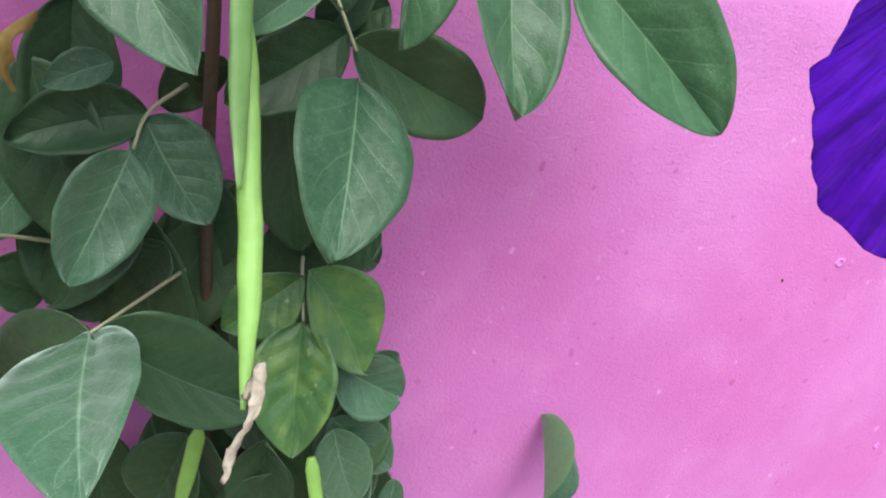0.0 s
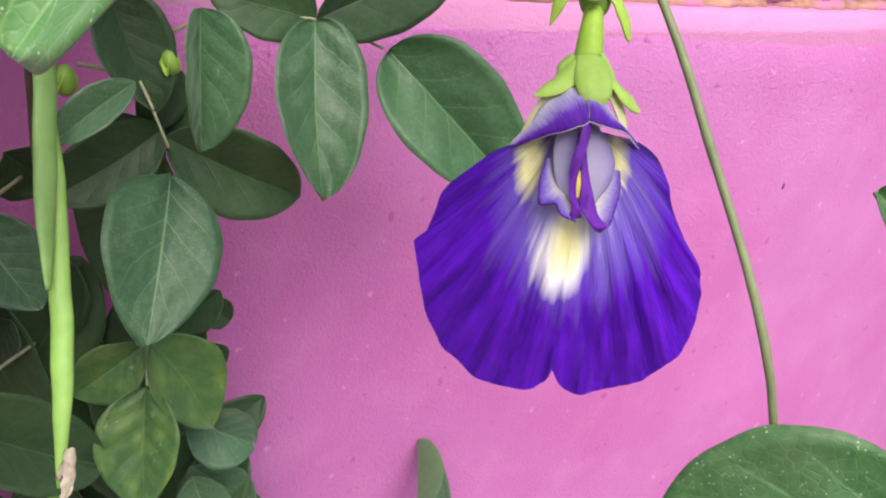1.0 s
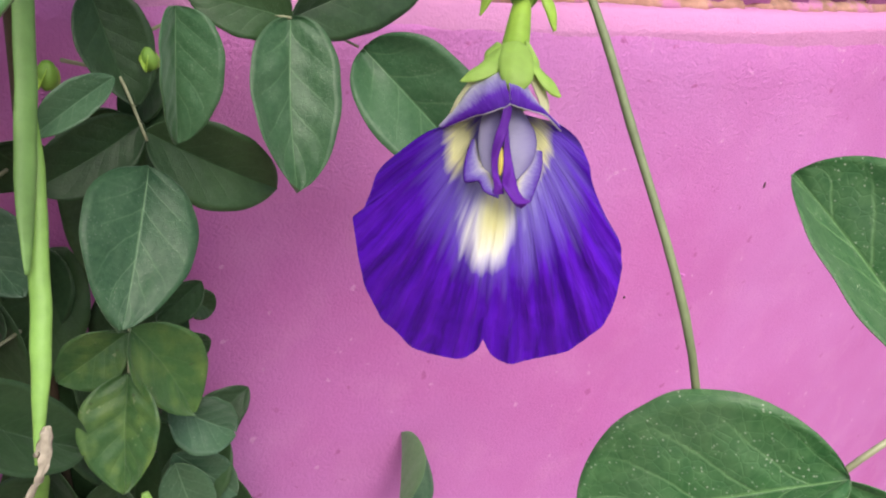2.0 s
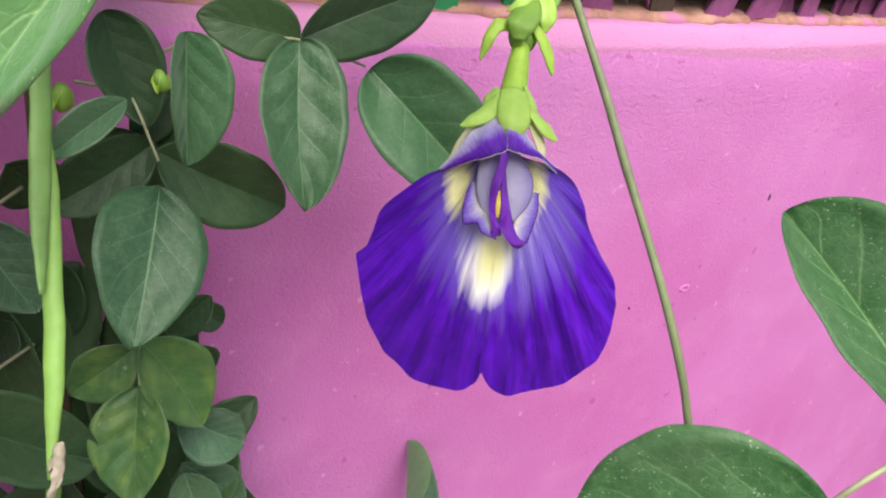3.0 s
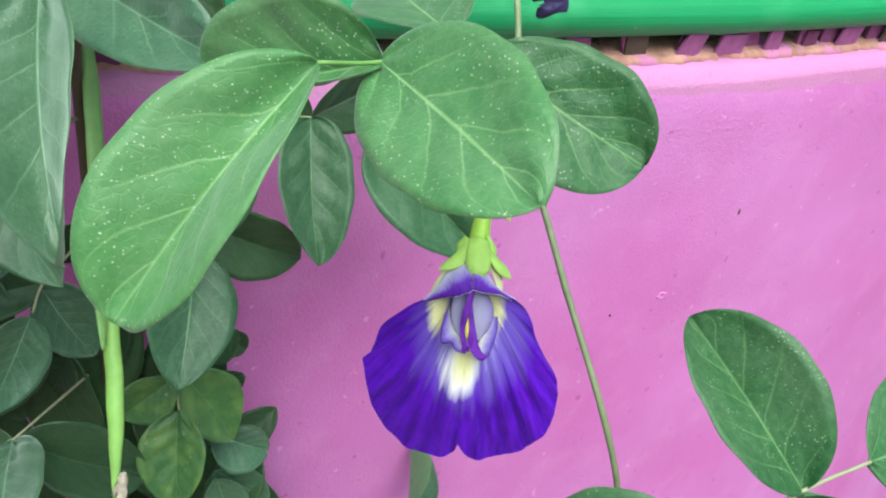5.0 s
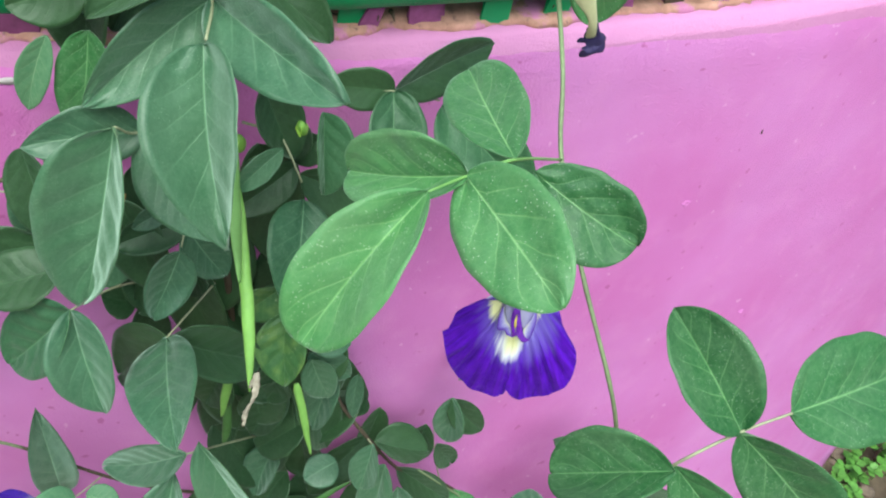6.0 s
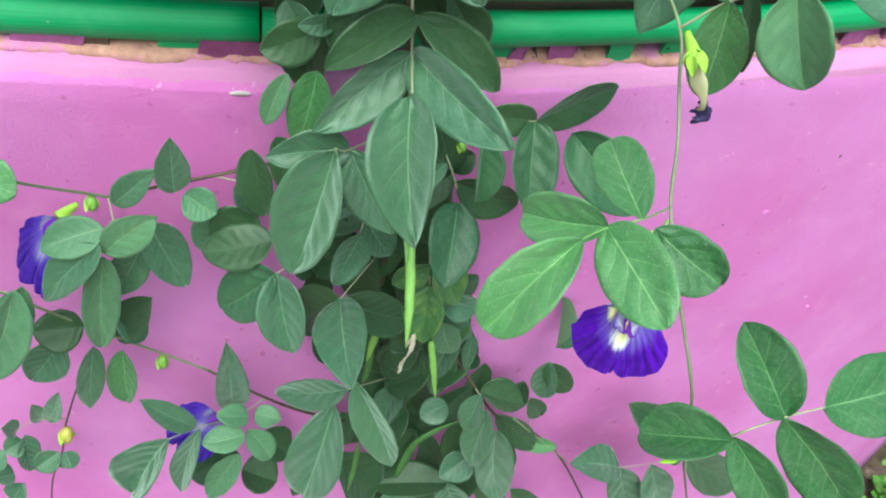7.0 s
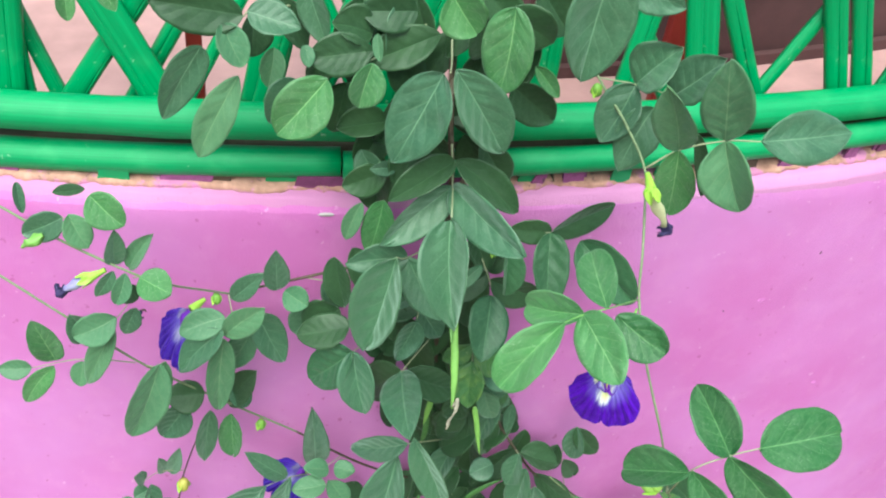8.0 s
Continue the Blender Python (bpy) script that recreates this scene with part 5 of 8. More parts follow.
leaflet(leaf, (0.1728, 0.0345, 1.2550), (0.1375, 0.0597, 1.2302), 0.0405, (-0.65, -0.18, 0.74), fold=42.1, wide=1.05, look_of=M_MID, point=0.58, quilt=1.3, blunt=0.14, veins=5.2)
leaflet(leaf, (0.2018, 0.0393, 1.2645), (0.1842, 0.079, 1.2955), 0.0435, (-0.31, -0.67, 0.67), fold=43.4, wide=0.95, look_of=M_MID, point=0.59, quilt=1.3, blunt=0.14, veins=5.2)
leaflet(leaf, (0.2008, 0.0393, 1.2645), (0.2511, 0.0078, 1.2113), 0.0372, (-0.37, -0.91, 0.2), fold=19.4, wide=1.07, look_of=M_MID, quilt=1.3, blunt=0.14, veins=5.2)
leaflet(leaf, (0.1785, 0.041, 1.2485), (0.2091, 0.0121, 1.2079), 0.0288, (-0.45, -0.85, 0.26), fold=20.4, wide=1.12, look_of=M_MID, point=0.58, quilt=1.3, blunt=0.14, veins=5.2)
leaflet(leaf, (0.2225, 0.0391, 1.271), (0.2975, 0.0517, 1.2657), 0.0453, (0.15, -0.58, 0.8), fold=12.6, wide=0.95, look_of=M_MID, point=0.52, quilt=1.3, blunt=0.14, veins=5.2)
leaf = compound(hanging, [(0.235, 0.1005, 1.0955), (0.3984, 0.2565, 0.8408), (0.3756, 0.2691, 0.8108), (0.3451, 0.276, 0.798)], 0.0007)
leaflet(leaf, (0.3451, 0.276, 0.798), (0.2782, 0.2654, 0.8355), 0.0445, (0.5, -0.38, 0.78), fold=24.2, wide=0.96, point=0.63)
leaflet(leaf, (0.3451, 0.276, 0.798), (0.3852, 0.2651, 0.7021), 0.0415, (-0.05, -0.99, 0.09), fold=14.1, wide=0.96, point=0.62)
leaflet(leaf, (0.3761, 0.2691, 0.8096), (0.4292, 0.2603, 0.705), 0.0427, (0.08, -0.99, 0.12), fold=16.6, wide=1.05, point=0.61)
leaflet(leaf, (0.3984, 0.2565, 0.8408), (0.5122, 0.2619, 0.749), 0.0518, (0.37, -0.83, 0.41), fold=22.5, wide=0.97, look_of=M_DARK, point=0.53)
leaflet(leaf, (0.3984, 0.2565, 0.8408), (0.3347, 0.2901, 0.8978), 0.0558, (0.21, -0.72, 0.66), fold=32.1, wide=0.94, look_of=M_DARK, point=0.6)
leaflet(leaf, (0.3531, 0.2316, 0.8985), (0.3085, 0.2276, 0.9379), 0.0143, (0.49, -0.72, 0.49), fold=20, wide=1.16, look_of=M_SICK, point=0.68)
leaf = compound(hanging, [(0.1634, 0.2054, 1.3906), (0.1821, 0.199, 1.4113), (0.2069, 0.186, 1.4276), (0.2322, 0.1823, 1.4295)], 0.0008, label="compound leaf of soft green leaflets before the rails")
leaflet(leaf, (0.1821, 0.199, 1.4113), (0.1483, 0.1789, 1.472), 0.0333, (-0.31, -0.84, -0.45), fold=23.1, wide=1.12, look_of=M_PALE, point=0.61)
leaflet(leaf, (0.1821, 0.199, 1.4113), (0.1904, 0.2003, 1.3491), 0.0320, (-0.46, -0.89, -0.08), fold=14.6, wide=1.11, look_of=M_FRESH, point=0.53)
leaflet(leaf, (0.2069, 0.186, 1.4276), (0.1819, 0.17, 1.4953), 0.0371, (-0.3, -0.9, -0.32), fold=14.9, wide=1.11, look_of=M_PALE, point=0.57)
leaflet(leaf, (0.2069, 0.186, 1.4276), (0.2265, 0.167, 1.3767), 0.0468, (-0.57, -0.82, 0.09), fold=35.4, wide=0.93, look_of=M_PALE, point=0.63)
leaflet(leaf, (0.2322, 0.1823, 1.4295), (0.3085, 0.1874, 1.4336), 0.0412, (0.02, -0.82, 0.58), fold=17.3, wide=1.15, look_of=M_LEAF, point=0.61)
leaf = compound(hanging, [(0.1385, 0.2687, 1.4297), (0.1598, 0.2493, 1.4354), (0.1866, 0.2402, 1.4314)], 0.0007)
leaflet(leaf, (0.1598, 0.2493, 1.4354), (0.1388, 0.2387, 1.3918), 0.0359, (-0.56, -0.7, 0.44), fold=21.2, wide=1.1, look_of=M_LEAF, point=0.58)
leaflet(leaf, (0.1721, 0.2347, 1.4251), (0.1519, 0.224, 1.3739), 0.0346, (-0.46, -0.82, 0.35), fold=12.9, wide=0.93, look_of=M_LEAF, point=0.63)
leaflet(leaf, (0.1598, 0.2493, 1.4354), (0.1826, 0.24, 1.4711), 0.0449, (-0.74, -0.59, 0.32), fold=35.7, wide=1.16, look_of=M_LEAF, point=0.56)
leaflet(leaf, (0.1859, 0.2402, 1.4305), (0.207, 0.2211, 1.473), 0.0371, (-0.86, -0.46, 0.22), fold=23.3, wide=1.09, look_of=M_LEAF, point=0.63)
leaflet(leaf, (0.206, 0.221, 1.4103), (0.2288, 0.2222, 1.3481), 0.0117, (-0.17, -0.98, -0.08), fold=14.2, wide=0.94, look_of=M_DARK, point=0.6)
bud(hanging, (0.1343, 0.2586, 1.4287), 0.012, (0.2, 0, -1))
bud(hanging, (0.1745, 0.0640, 1.1990), 0.020, (-0.85, -0.1, 0.4), M_SEPAL)
faded_flower(hanging, (0.1581, 0.1892, 1.3977), (0.1554, 0.1691, 1.3942), (0.1829, 0.1847, 1.3517), 0.024)
stem(hanging, [(0.1458, 0.124, 1.3273), (0.1407, 0.1174, 1.3235), (0.1316, 0.1109, 1.3178)], 0.0009, 0.0013, M_POD, "flower_stalk")
flower(hanging, (0.123, 0.0937, 1.3015), (0.1171, 0.0729, 1.2631), (-0.294, -0.82, 0.49), 0.0506, (0.1316, 0.1109, 1.3178), seed=3)

central = thing("central_vine", (0.035, 0.308, 1.405), "dense leafy butterfly pea vine tumbling down the pink wall", "vine", "vines on the wall")
stem(central, [(0.0459, 0.3582, 1.418), (0.0356, 0.3083, 1.3997), (0.0357, 0.2883, 1.3601), (0.0372, 0.2783, 1.3397), (0.0402, 0.2782, 1.2691), (0.0463, 0.2931, 1.1598), (0.0576, 0.3031, 1.0343), (0.0772, 0.308, 0.8781), (0.1006, 0.3081, 0.8082), (0.1159, 0.3083, 0.5692)], 0.0024, 0.002, M_WOOD)
stem(central, [(0.0766, 0.308, 1.1617), (0.0821, 0.308, 1.1428), (0.083, 0.308, 1.1253), (0.0994, 0.3081, 1.0784)], 0.0016, 0.0016, M_WOOD)
leaf = compound(central, [(0.0345, 0.2783, 1.3641), (0.0373, 0.2688, 1.3293), (0.0287, 0.2251, 1.3328)], 0.001)
leaflet(leaf, (0.0271, 0.2212, 1.3332), (0.0275, 0.1662, 1.2692), 0.0560, (-0.40, -0.74, 0.54), fold=47, wide=0.9, look_of=M_LEAF, point=0.6)
leaflet(leaf, (0.0373, 0.2688, 1.3293), (0.071, 0.1831, 1.3289), 0.0450, (-0.82, -0.32, 0.48), fold=40, bend=0.1, wide=1.12, look_of=M_LEAF, point=0.58, blunt=0.04)
leaflet(leaf, (0.0373, 0.2688, 1.3293), (-0.0202, 0.2363, 1.2952), 0.0417, (0.19, -0.85, 0.49), fold=43, bend=0.1, wide=1.14, look_of=M_LEAF, point=0.58)
leaflet(leaf, (0.0365, 0.2683, 1.3555), (0.0884, 0.248, 1.3173), 0.0308, (0.16, -0.77, 0.62), fold=24.4, wide=1.1, look_of=M_DARK, point=0.63)
leaflet(leaf, (0.0361, 0.2683, 1.3544), (-0.0167, 0.2495, 1.3313), 0.0346, (-0.11, -0.63, 0.77), fold=41.2, wide=0.93, look_of=M_DARK, point=0.59)
leaf = compound(central, [(0.0402, 0.2782, 1.2691), (0.0025, 0.2469, 1.2745), (-0.0097, 0.2313, 1.2884)], 0.0008)
leaflet(leaf, (-0.0097, 0.2313, 1.2884), (-0.0319, 0.2171, 1.1985), 0.0580, (-0.46, -0.82, 0.30), fold=43.5, wide=0.95, look_of=M_LEAF, point=0.58)
leaflet(leaf, (0.0025, 0.2469, 1.2745), (0.0283, 0.2155, 1.2304), 0.0321, (-0.37, -0.85, 0.39), fold=16, wide=1.1, look_of=M_LEAF, point=0.58)
leaflet(leaf, (0.0025, 0.2469, 1.2745), (-0.0486, 0.2407, 1.2733), 0.0298, (0.1, -0.92, 0.38), fold=12.2, wide=0.93, point=0.61)
leaf = compound(central, [(0.0398, 0.2882, 1.1348), (0.0077, 0.2477, 1.1359)], 0.0008)
leaflet(leaf, (0.0077, 0.2477, 1.1359), (0.0026, 0.1660, 1.1476), 0.0400, (-0.3, 0.15, 0.94), fold=22, wide=1.0, look_of=M_LEAF, point=0.60, blunt=-0.02)
leaflet(leaf, (0.0077, 0.2477, 1.1359), (0.0627, 0.253, 1.1011), 0.0451, (0.42, -0.72, 0.56), fold=44.8, wide=0.95, look_of=M_DARK, point=0.63)
leaflet(leaf, (0.0077, 0.2477, 1.1359), (-0.0211, 0.2646, 1.0917), 0.0384, (-0.81, -0.47, 0.35), fold=16, wide=1.03, look_of=M_DARK, point=0.57)
leaf = compound(central, [(0.0066, 0.2888, 1.1438), (-0.0175, 0.2695, 1.1576), (-0.0386, 0.2435, 1.17)], 0.0008, material=M_PINKSTALK)
leaflet(leaf, (-0.0386, 0.2435, 1.17), (-0.0285, 0.2159, 1.1148), 0.0440, (-0.2, -0.89, 0.41), fold=42.7, wide=0.98, look_of=M_LEAF)
leaflet(leaf, (-0.0386, 0.2435, 1.17), (-0.0774, 0.2571, 1.1204), 0.0437, (-0.71, -0.57, 0.4), fold=24, wide=0.94, look_of=M_SHADE, point=0.61)
leaflet(leaf, (-0.0407, 0.2604, 1.1851), (-0.0875, 0.2677, 1.1702), 0.0345, (-0.33, -0.48, 0.81), fold=17.6, wide=0.93, look_of=M_DARK)
leaf = compound(central, [(0.0673, 0.288, 0.9796), (0.0122, 0.2067, 1.0825)], 0.0008)
leaflet(leaf, (0.0122, 0.2067, 1.0825), (-0.0366, 0.2479, 1.0266), 0.0281, (-0.78, -0.56, 0.27), fold=23.8, wide=1.01, look_of=M_LEAF, point=0.58)
leaflet(leaf, (0.0049, 0.2118, 1.0586), (-0.0186, 0.1875, 0.9603), 0.0620, (-0.43, -0.82, 0.38), fold=46, wide=1.09, look_of=M_LEAF, point=0.64)
leaflet(leaf, (0.0195, 0.2165, 1.0779), (0.0541, 0.191, 0.9883), 0.0400, (-0.32, -0.84, 0.42), fold=44, wide=1.04, look_of=M_LEAF, point=0.59)
leaf = compound(central, [(0.0709, 0.298, 1.2443), (0.0866, 0.288, 1.2586), (0.1017, 0.2831, 1.2667), (0.1348, 0.2836, 1.2672), (0.1639, 0.2876, 1.257)], 0.0008)
leaflet(leaf, (0.1348, 0.2836, 1.2672), (0.1331, 0.2443, 1.2151), 0.0362, (-0.04, -0.8, 0.6), fold=21.9, wide=0.95, look_of=M_SHADE, point=0.55)
leaflet(leaf, (0.1348, 0.2836, 1.2672), (0.1937, 0.2905, 1.2889), 0.0358, (0.13, -0.99, -0.03), fold=26.9, wide=0.94, look_of=M_DARK, point=0.62)
leaflet(leaf, (0.1348, 0.2836, 1.2672), (0.0964, 0.2781, 1.2751), 0.0251, (0.18, -0.97, 0.18), fold=16.5, wide=0.99, look_of=M_DARK, point=0.56)
leaflet(leaf, (0.1640, 0.2825, 1.2580), (0.2125, 0.2432, 1.2145), 0.0545, (-0.38, -0.82, 0.44), fold=38, wide=0.9, look_of=M_SHADE, point=0.59)
leaflet(leaf, (0.0885, 0.253, 1.2761), (0.0897, 0.238, 1.2347), 0.0364, (0.24, -0.91, 0.34), fold=52.6, wide=0.92, look_of=M_SHADE, point=0.53)
leaf = compound(central, [(0.0565, 0.2981, 1.2424), (0.0689, 0.288, 1.2432), (0.0744, 0.278, 1.2437), (0.0824, 0.263, 1.2259)], 0.0008)
leaflet(leaf, (0.0898, 0.288, 1.2449), (0.0776, 0.288, 1.2224), 0.0191, (-0.45, -0.86, 0.24), fold=24.2, wide=0.94, look_of=M_DARK)
leaflet(leaf, (0.0712, 0.263, 1.2485), (0.0453, 0.2532, 1.2306), 0.0176, (-0.06, -0.83, 0.55), fold=40.9, wide=1.11, look_of=M_LEAF, point=0.6)
leaflet(leaf, (0.0828, 0.278, 1.227), (0.0454, 0.2682, 1.2047), 0.0275, (0.03, -0.93, 0.36), fold=23, wide=1.15, look_of=M_DARK)
leaflet(leaf, (0.0824, 0.268, 1.2275), (0.1312, 0.2636, 1.206), 0.0363, (-0.01, -0.98, 0.17), fold=30.4, wide=1.1, look_of=M_DARK, point=0.58)
leaflet(leaf, (0.0824, 0.2569, 1.2191), (0.0708, 0.2122, 1.1824), 0.0408, (0.17, -0.65, 0.74), fold=15, wide=0.9, look_of=M_SHADE, point=0.66)
leaflet(leaf, (0.1089, 0.2882, 1.1538), (0.0916, 0.288, 1.1352), 0.0186, (-0.23, -0.95, 0.22), fold=32.7, wide=1.02, look_of=M_DARK, point=0.62)
leaflet(leaf, (0.1005, 0.2881, 1.1283), (0.112, 0.2882, 1.1141), 0.0176, (0.31, -0.92, 0.24), fold=33.9, wide=1.13, look_of=M_DARK, point=0.62)
leaf = compound(central, [(0.0845, 0.298, 1.1345), (0.0794, 0.278, 1.1389), (0.078, 0.263, 1.1283)], 0.0008)
leaflet(leaf, (0.0788, 0.273, 1.1411), (0.052, 0.2731, 1.1183), 0.0258, (-0.19, -0.96, 0.21), fold=21.5, wide=1.11, look_of=M_SICK, point=0.74)
leaflet(leaf, (0.0786, 0.268, 1.1459), (0.1057, 0.2632, 1.1038), 0.0337, (0.36, -0.87, 0.33), fold=23.5, wide=0.85, look_of=M_SICK, point=0.76)
leaflet(leaf, (0.0776, 0.263, 1.1279), (0.0746, 0.243, 1.0838), 0.0338, (-0.34, -0.85, 0.41), fold=22.1, wide=0.85, look_of=M_SICK, point=0.76)
leaflet(leaf, (0.0959, 0.2781, 1.1005), (0.1247, 0.2734, 1.0838), 0.0337, (0, -0.96, 0.27), fold=36, wide=1.1, look_of=M_LEAF, point=0.64)
leaflet(leaf, (0.0992, 0.2781, 1.0721), (0.1289, 0.2735, 1.0449), 0.0246, (0, -0.99, 0.17), fold=16, wide=1.1, look_of=M_LEAF, point=0.58)
leaflet(leaf, (0.0994, 0.2731, 1.0704), (0.1134, 0.2683, 1.0314), 0.0254, (-0.02, -0.99, 0.11), fold=18, wide=1.04, look_of=M_LEAF, point=0.58)
leaf = compound(central, [(0.0374, 0.2983, 1.1995), (0.0232, 0.2685, 1.1999), (0.0186, 0.2586, 1.1921)], 0.0008)
leaflet(leaf, (0.0232, 0.2685, 1.1999), (-0.0156, 0.2645, 1.1913), 0.0235, (-0.03, -0.85, 0.52), fold=25.5, wide=1.01, look_of=M_DARK, point=0.62)
leaflet(leaf, (0.0221, 0.2685, 1.1984), (0.0417, 0.2582, 1.1682), 0.0306, (0.21, -0.88, 0.43), fold=28.2, wide=0.99, look_of=M_LEAF, point=0.6)
leaflet(leaf, (0.0178, 0.2536, 1.1936), (0.0011, 0.244, 1.1552), 0.0282, (0.13, -0.97, 0.19), fold=18, wide=1.01, look_of=M_LEAF)
leaflet(leaf, (0.0125, 0.2587, 1.2178), (-0.0053, 0.2541, 1.2114), 0.0125, (0, -0.8, 0.59), fold=26.1, wide=0.93, look_of=M_LEAF, point=0.61)
# inner and back leaflets, mostly M_DARK: foliage shade painted as darker green
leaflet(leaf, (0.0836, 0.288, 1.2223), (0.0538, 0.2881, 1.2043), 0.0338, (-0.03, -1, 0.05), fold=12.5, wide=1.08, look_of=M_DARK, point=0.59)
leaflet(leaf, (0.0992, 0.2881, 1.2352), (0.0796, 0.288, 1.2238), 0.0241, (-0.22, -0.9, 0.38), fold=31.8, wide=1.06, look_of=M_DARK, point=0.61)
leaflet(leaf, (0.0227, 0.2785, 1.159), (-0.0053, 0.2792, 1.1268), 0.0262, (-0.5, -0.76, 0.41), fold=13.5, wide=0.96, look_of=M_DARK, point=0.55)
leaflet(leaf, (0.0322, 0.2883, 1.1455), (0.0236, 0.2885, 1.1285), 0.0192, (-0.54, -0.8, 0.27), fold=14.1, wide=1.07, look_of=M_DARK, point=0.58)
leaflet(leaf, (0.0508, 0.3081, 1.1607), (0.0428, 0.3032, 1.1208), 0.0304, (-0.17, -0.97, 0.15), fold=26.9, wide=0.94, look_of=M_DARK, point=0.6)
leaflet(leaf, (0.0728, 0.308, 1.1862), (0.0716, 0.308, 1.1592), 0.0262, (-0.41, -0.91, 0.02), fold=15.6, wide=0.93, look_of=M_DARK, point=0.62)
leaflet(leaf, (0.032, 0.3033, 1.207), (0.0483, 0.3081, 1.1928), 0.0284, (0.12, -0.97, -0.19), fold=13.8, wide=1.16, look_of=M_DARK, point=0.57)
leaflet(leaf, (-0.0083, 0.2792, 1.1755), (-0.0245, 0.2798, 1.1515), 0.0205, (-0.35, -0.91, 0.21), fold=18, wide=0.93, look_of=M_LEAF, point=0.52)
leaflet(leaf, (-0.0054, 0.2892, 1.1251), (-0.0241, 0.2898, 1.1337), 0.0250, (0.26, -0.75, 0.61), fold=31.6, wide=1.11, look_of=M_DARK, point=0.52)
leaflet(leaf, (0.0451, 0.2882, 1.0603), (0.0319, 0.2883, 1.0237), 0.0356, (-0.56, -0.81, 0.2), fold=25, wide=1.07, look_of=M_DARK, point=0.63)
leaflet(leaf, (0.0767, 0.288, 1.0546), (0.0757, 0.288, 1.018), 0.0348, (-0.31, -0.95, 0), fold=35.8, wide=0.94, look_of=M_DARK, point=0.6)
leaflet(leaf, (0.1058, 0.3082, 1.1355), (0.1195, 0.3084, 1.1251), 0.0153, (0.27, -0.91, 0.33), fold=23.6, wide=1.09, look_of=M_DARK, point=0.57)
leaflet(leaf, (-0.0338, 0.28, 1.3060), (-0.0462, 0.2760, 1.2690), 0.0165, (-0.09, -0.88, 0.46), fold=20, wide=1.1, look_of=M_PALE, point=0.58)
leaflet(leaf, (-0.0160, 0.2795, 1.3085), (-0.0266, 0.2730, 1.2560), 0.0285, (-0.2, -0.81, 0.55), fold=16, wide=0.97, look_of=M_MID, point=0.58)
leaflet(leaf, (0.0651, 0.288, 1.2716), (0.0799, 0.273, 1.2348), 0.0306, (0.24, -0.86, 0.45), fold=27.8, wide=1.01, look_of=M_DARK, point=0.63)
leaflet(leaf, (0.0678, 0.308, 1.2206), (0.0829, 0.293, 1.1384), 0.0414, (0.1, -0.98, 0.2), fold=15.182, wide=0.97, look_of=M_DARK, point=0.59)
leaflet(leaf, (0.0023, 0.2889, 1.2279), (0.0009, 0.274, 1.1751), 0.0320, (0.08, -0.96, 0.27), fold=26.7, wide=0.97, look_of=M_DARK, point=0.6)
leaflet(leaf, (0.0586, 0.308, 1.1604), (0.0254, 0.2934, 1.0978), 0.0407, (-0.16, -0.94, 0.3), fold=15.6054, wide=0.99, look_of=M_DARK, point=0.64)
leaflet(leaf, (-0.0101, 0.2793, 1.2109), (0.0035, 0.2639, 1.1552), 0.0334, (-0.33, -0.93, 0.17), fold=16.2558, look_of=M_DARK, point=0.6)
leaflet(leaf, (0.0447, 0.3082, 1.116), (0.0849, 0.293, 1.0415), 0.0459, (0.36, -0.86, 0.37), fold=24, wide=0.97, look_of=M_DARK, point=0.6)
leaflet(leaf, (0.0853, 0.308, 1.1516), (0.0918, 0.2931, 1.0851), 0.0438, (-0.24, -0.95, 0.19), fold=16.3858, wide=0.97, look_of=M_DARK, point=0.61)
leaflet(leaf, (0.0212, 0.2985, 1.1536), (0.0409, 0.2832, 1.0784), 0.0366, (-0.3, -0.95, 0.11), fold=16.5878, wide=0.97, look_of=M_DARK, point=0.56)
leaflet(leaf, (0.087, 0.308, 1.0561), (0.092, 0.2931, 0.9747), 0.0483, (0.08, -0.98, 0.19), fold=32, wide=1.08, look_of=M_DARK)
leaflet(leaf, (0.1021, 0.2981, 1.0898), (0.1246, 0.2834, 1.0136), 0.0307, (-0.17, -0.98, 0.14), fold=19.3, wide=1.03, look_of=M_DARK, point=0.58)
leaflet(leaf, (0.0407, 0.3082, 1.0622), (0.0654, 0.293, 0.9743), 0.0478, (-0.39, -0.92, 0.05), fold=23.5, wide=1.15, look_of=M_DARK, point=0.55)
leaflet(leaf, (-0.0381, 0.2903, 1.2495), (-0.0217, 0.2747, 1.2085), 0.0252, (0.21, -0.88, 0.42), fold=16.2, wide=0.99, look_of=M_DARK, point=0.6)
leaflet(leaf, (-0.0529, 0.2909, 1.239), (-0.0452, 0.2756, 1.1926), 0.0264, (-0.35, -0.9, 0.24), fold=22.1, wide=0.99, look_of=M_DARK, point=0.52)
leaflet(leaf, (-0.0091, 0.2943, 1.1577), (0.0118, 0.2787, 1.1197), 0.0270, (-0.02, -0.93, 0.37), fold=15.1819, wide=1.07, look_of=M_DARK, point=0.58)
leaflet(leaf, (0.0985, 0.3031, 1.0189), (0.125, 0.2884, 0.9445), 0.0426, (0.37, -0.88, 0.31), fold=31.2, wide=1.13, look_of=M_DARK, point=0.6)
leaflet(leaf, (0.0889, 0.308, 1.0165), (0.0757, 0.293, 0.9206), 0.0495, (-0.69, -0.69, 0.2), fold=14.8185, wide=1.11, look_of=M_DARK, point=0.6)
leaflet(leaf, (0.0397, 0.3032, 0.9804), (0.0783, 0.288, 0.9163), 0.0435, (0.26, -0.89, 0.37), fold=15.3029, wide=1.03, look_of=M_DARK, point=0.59)
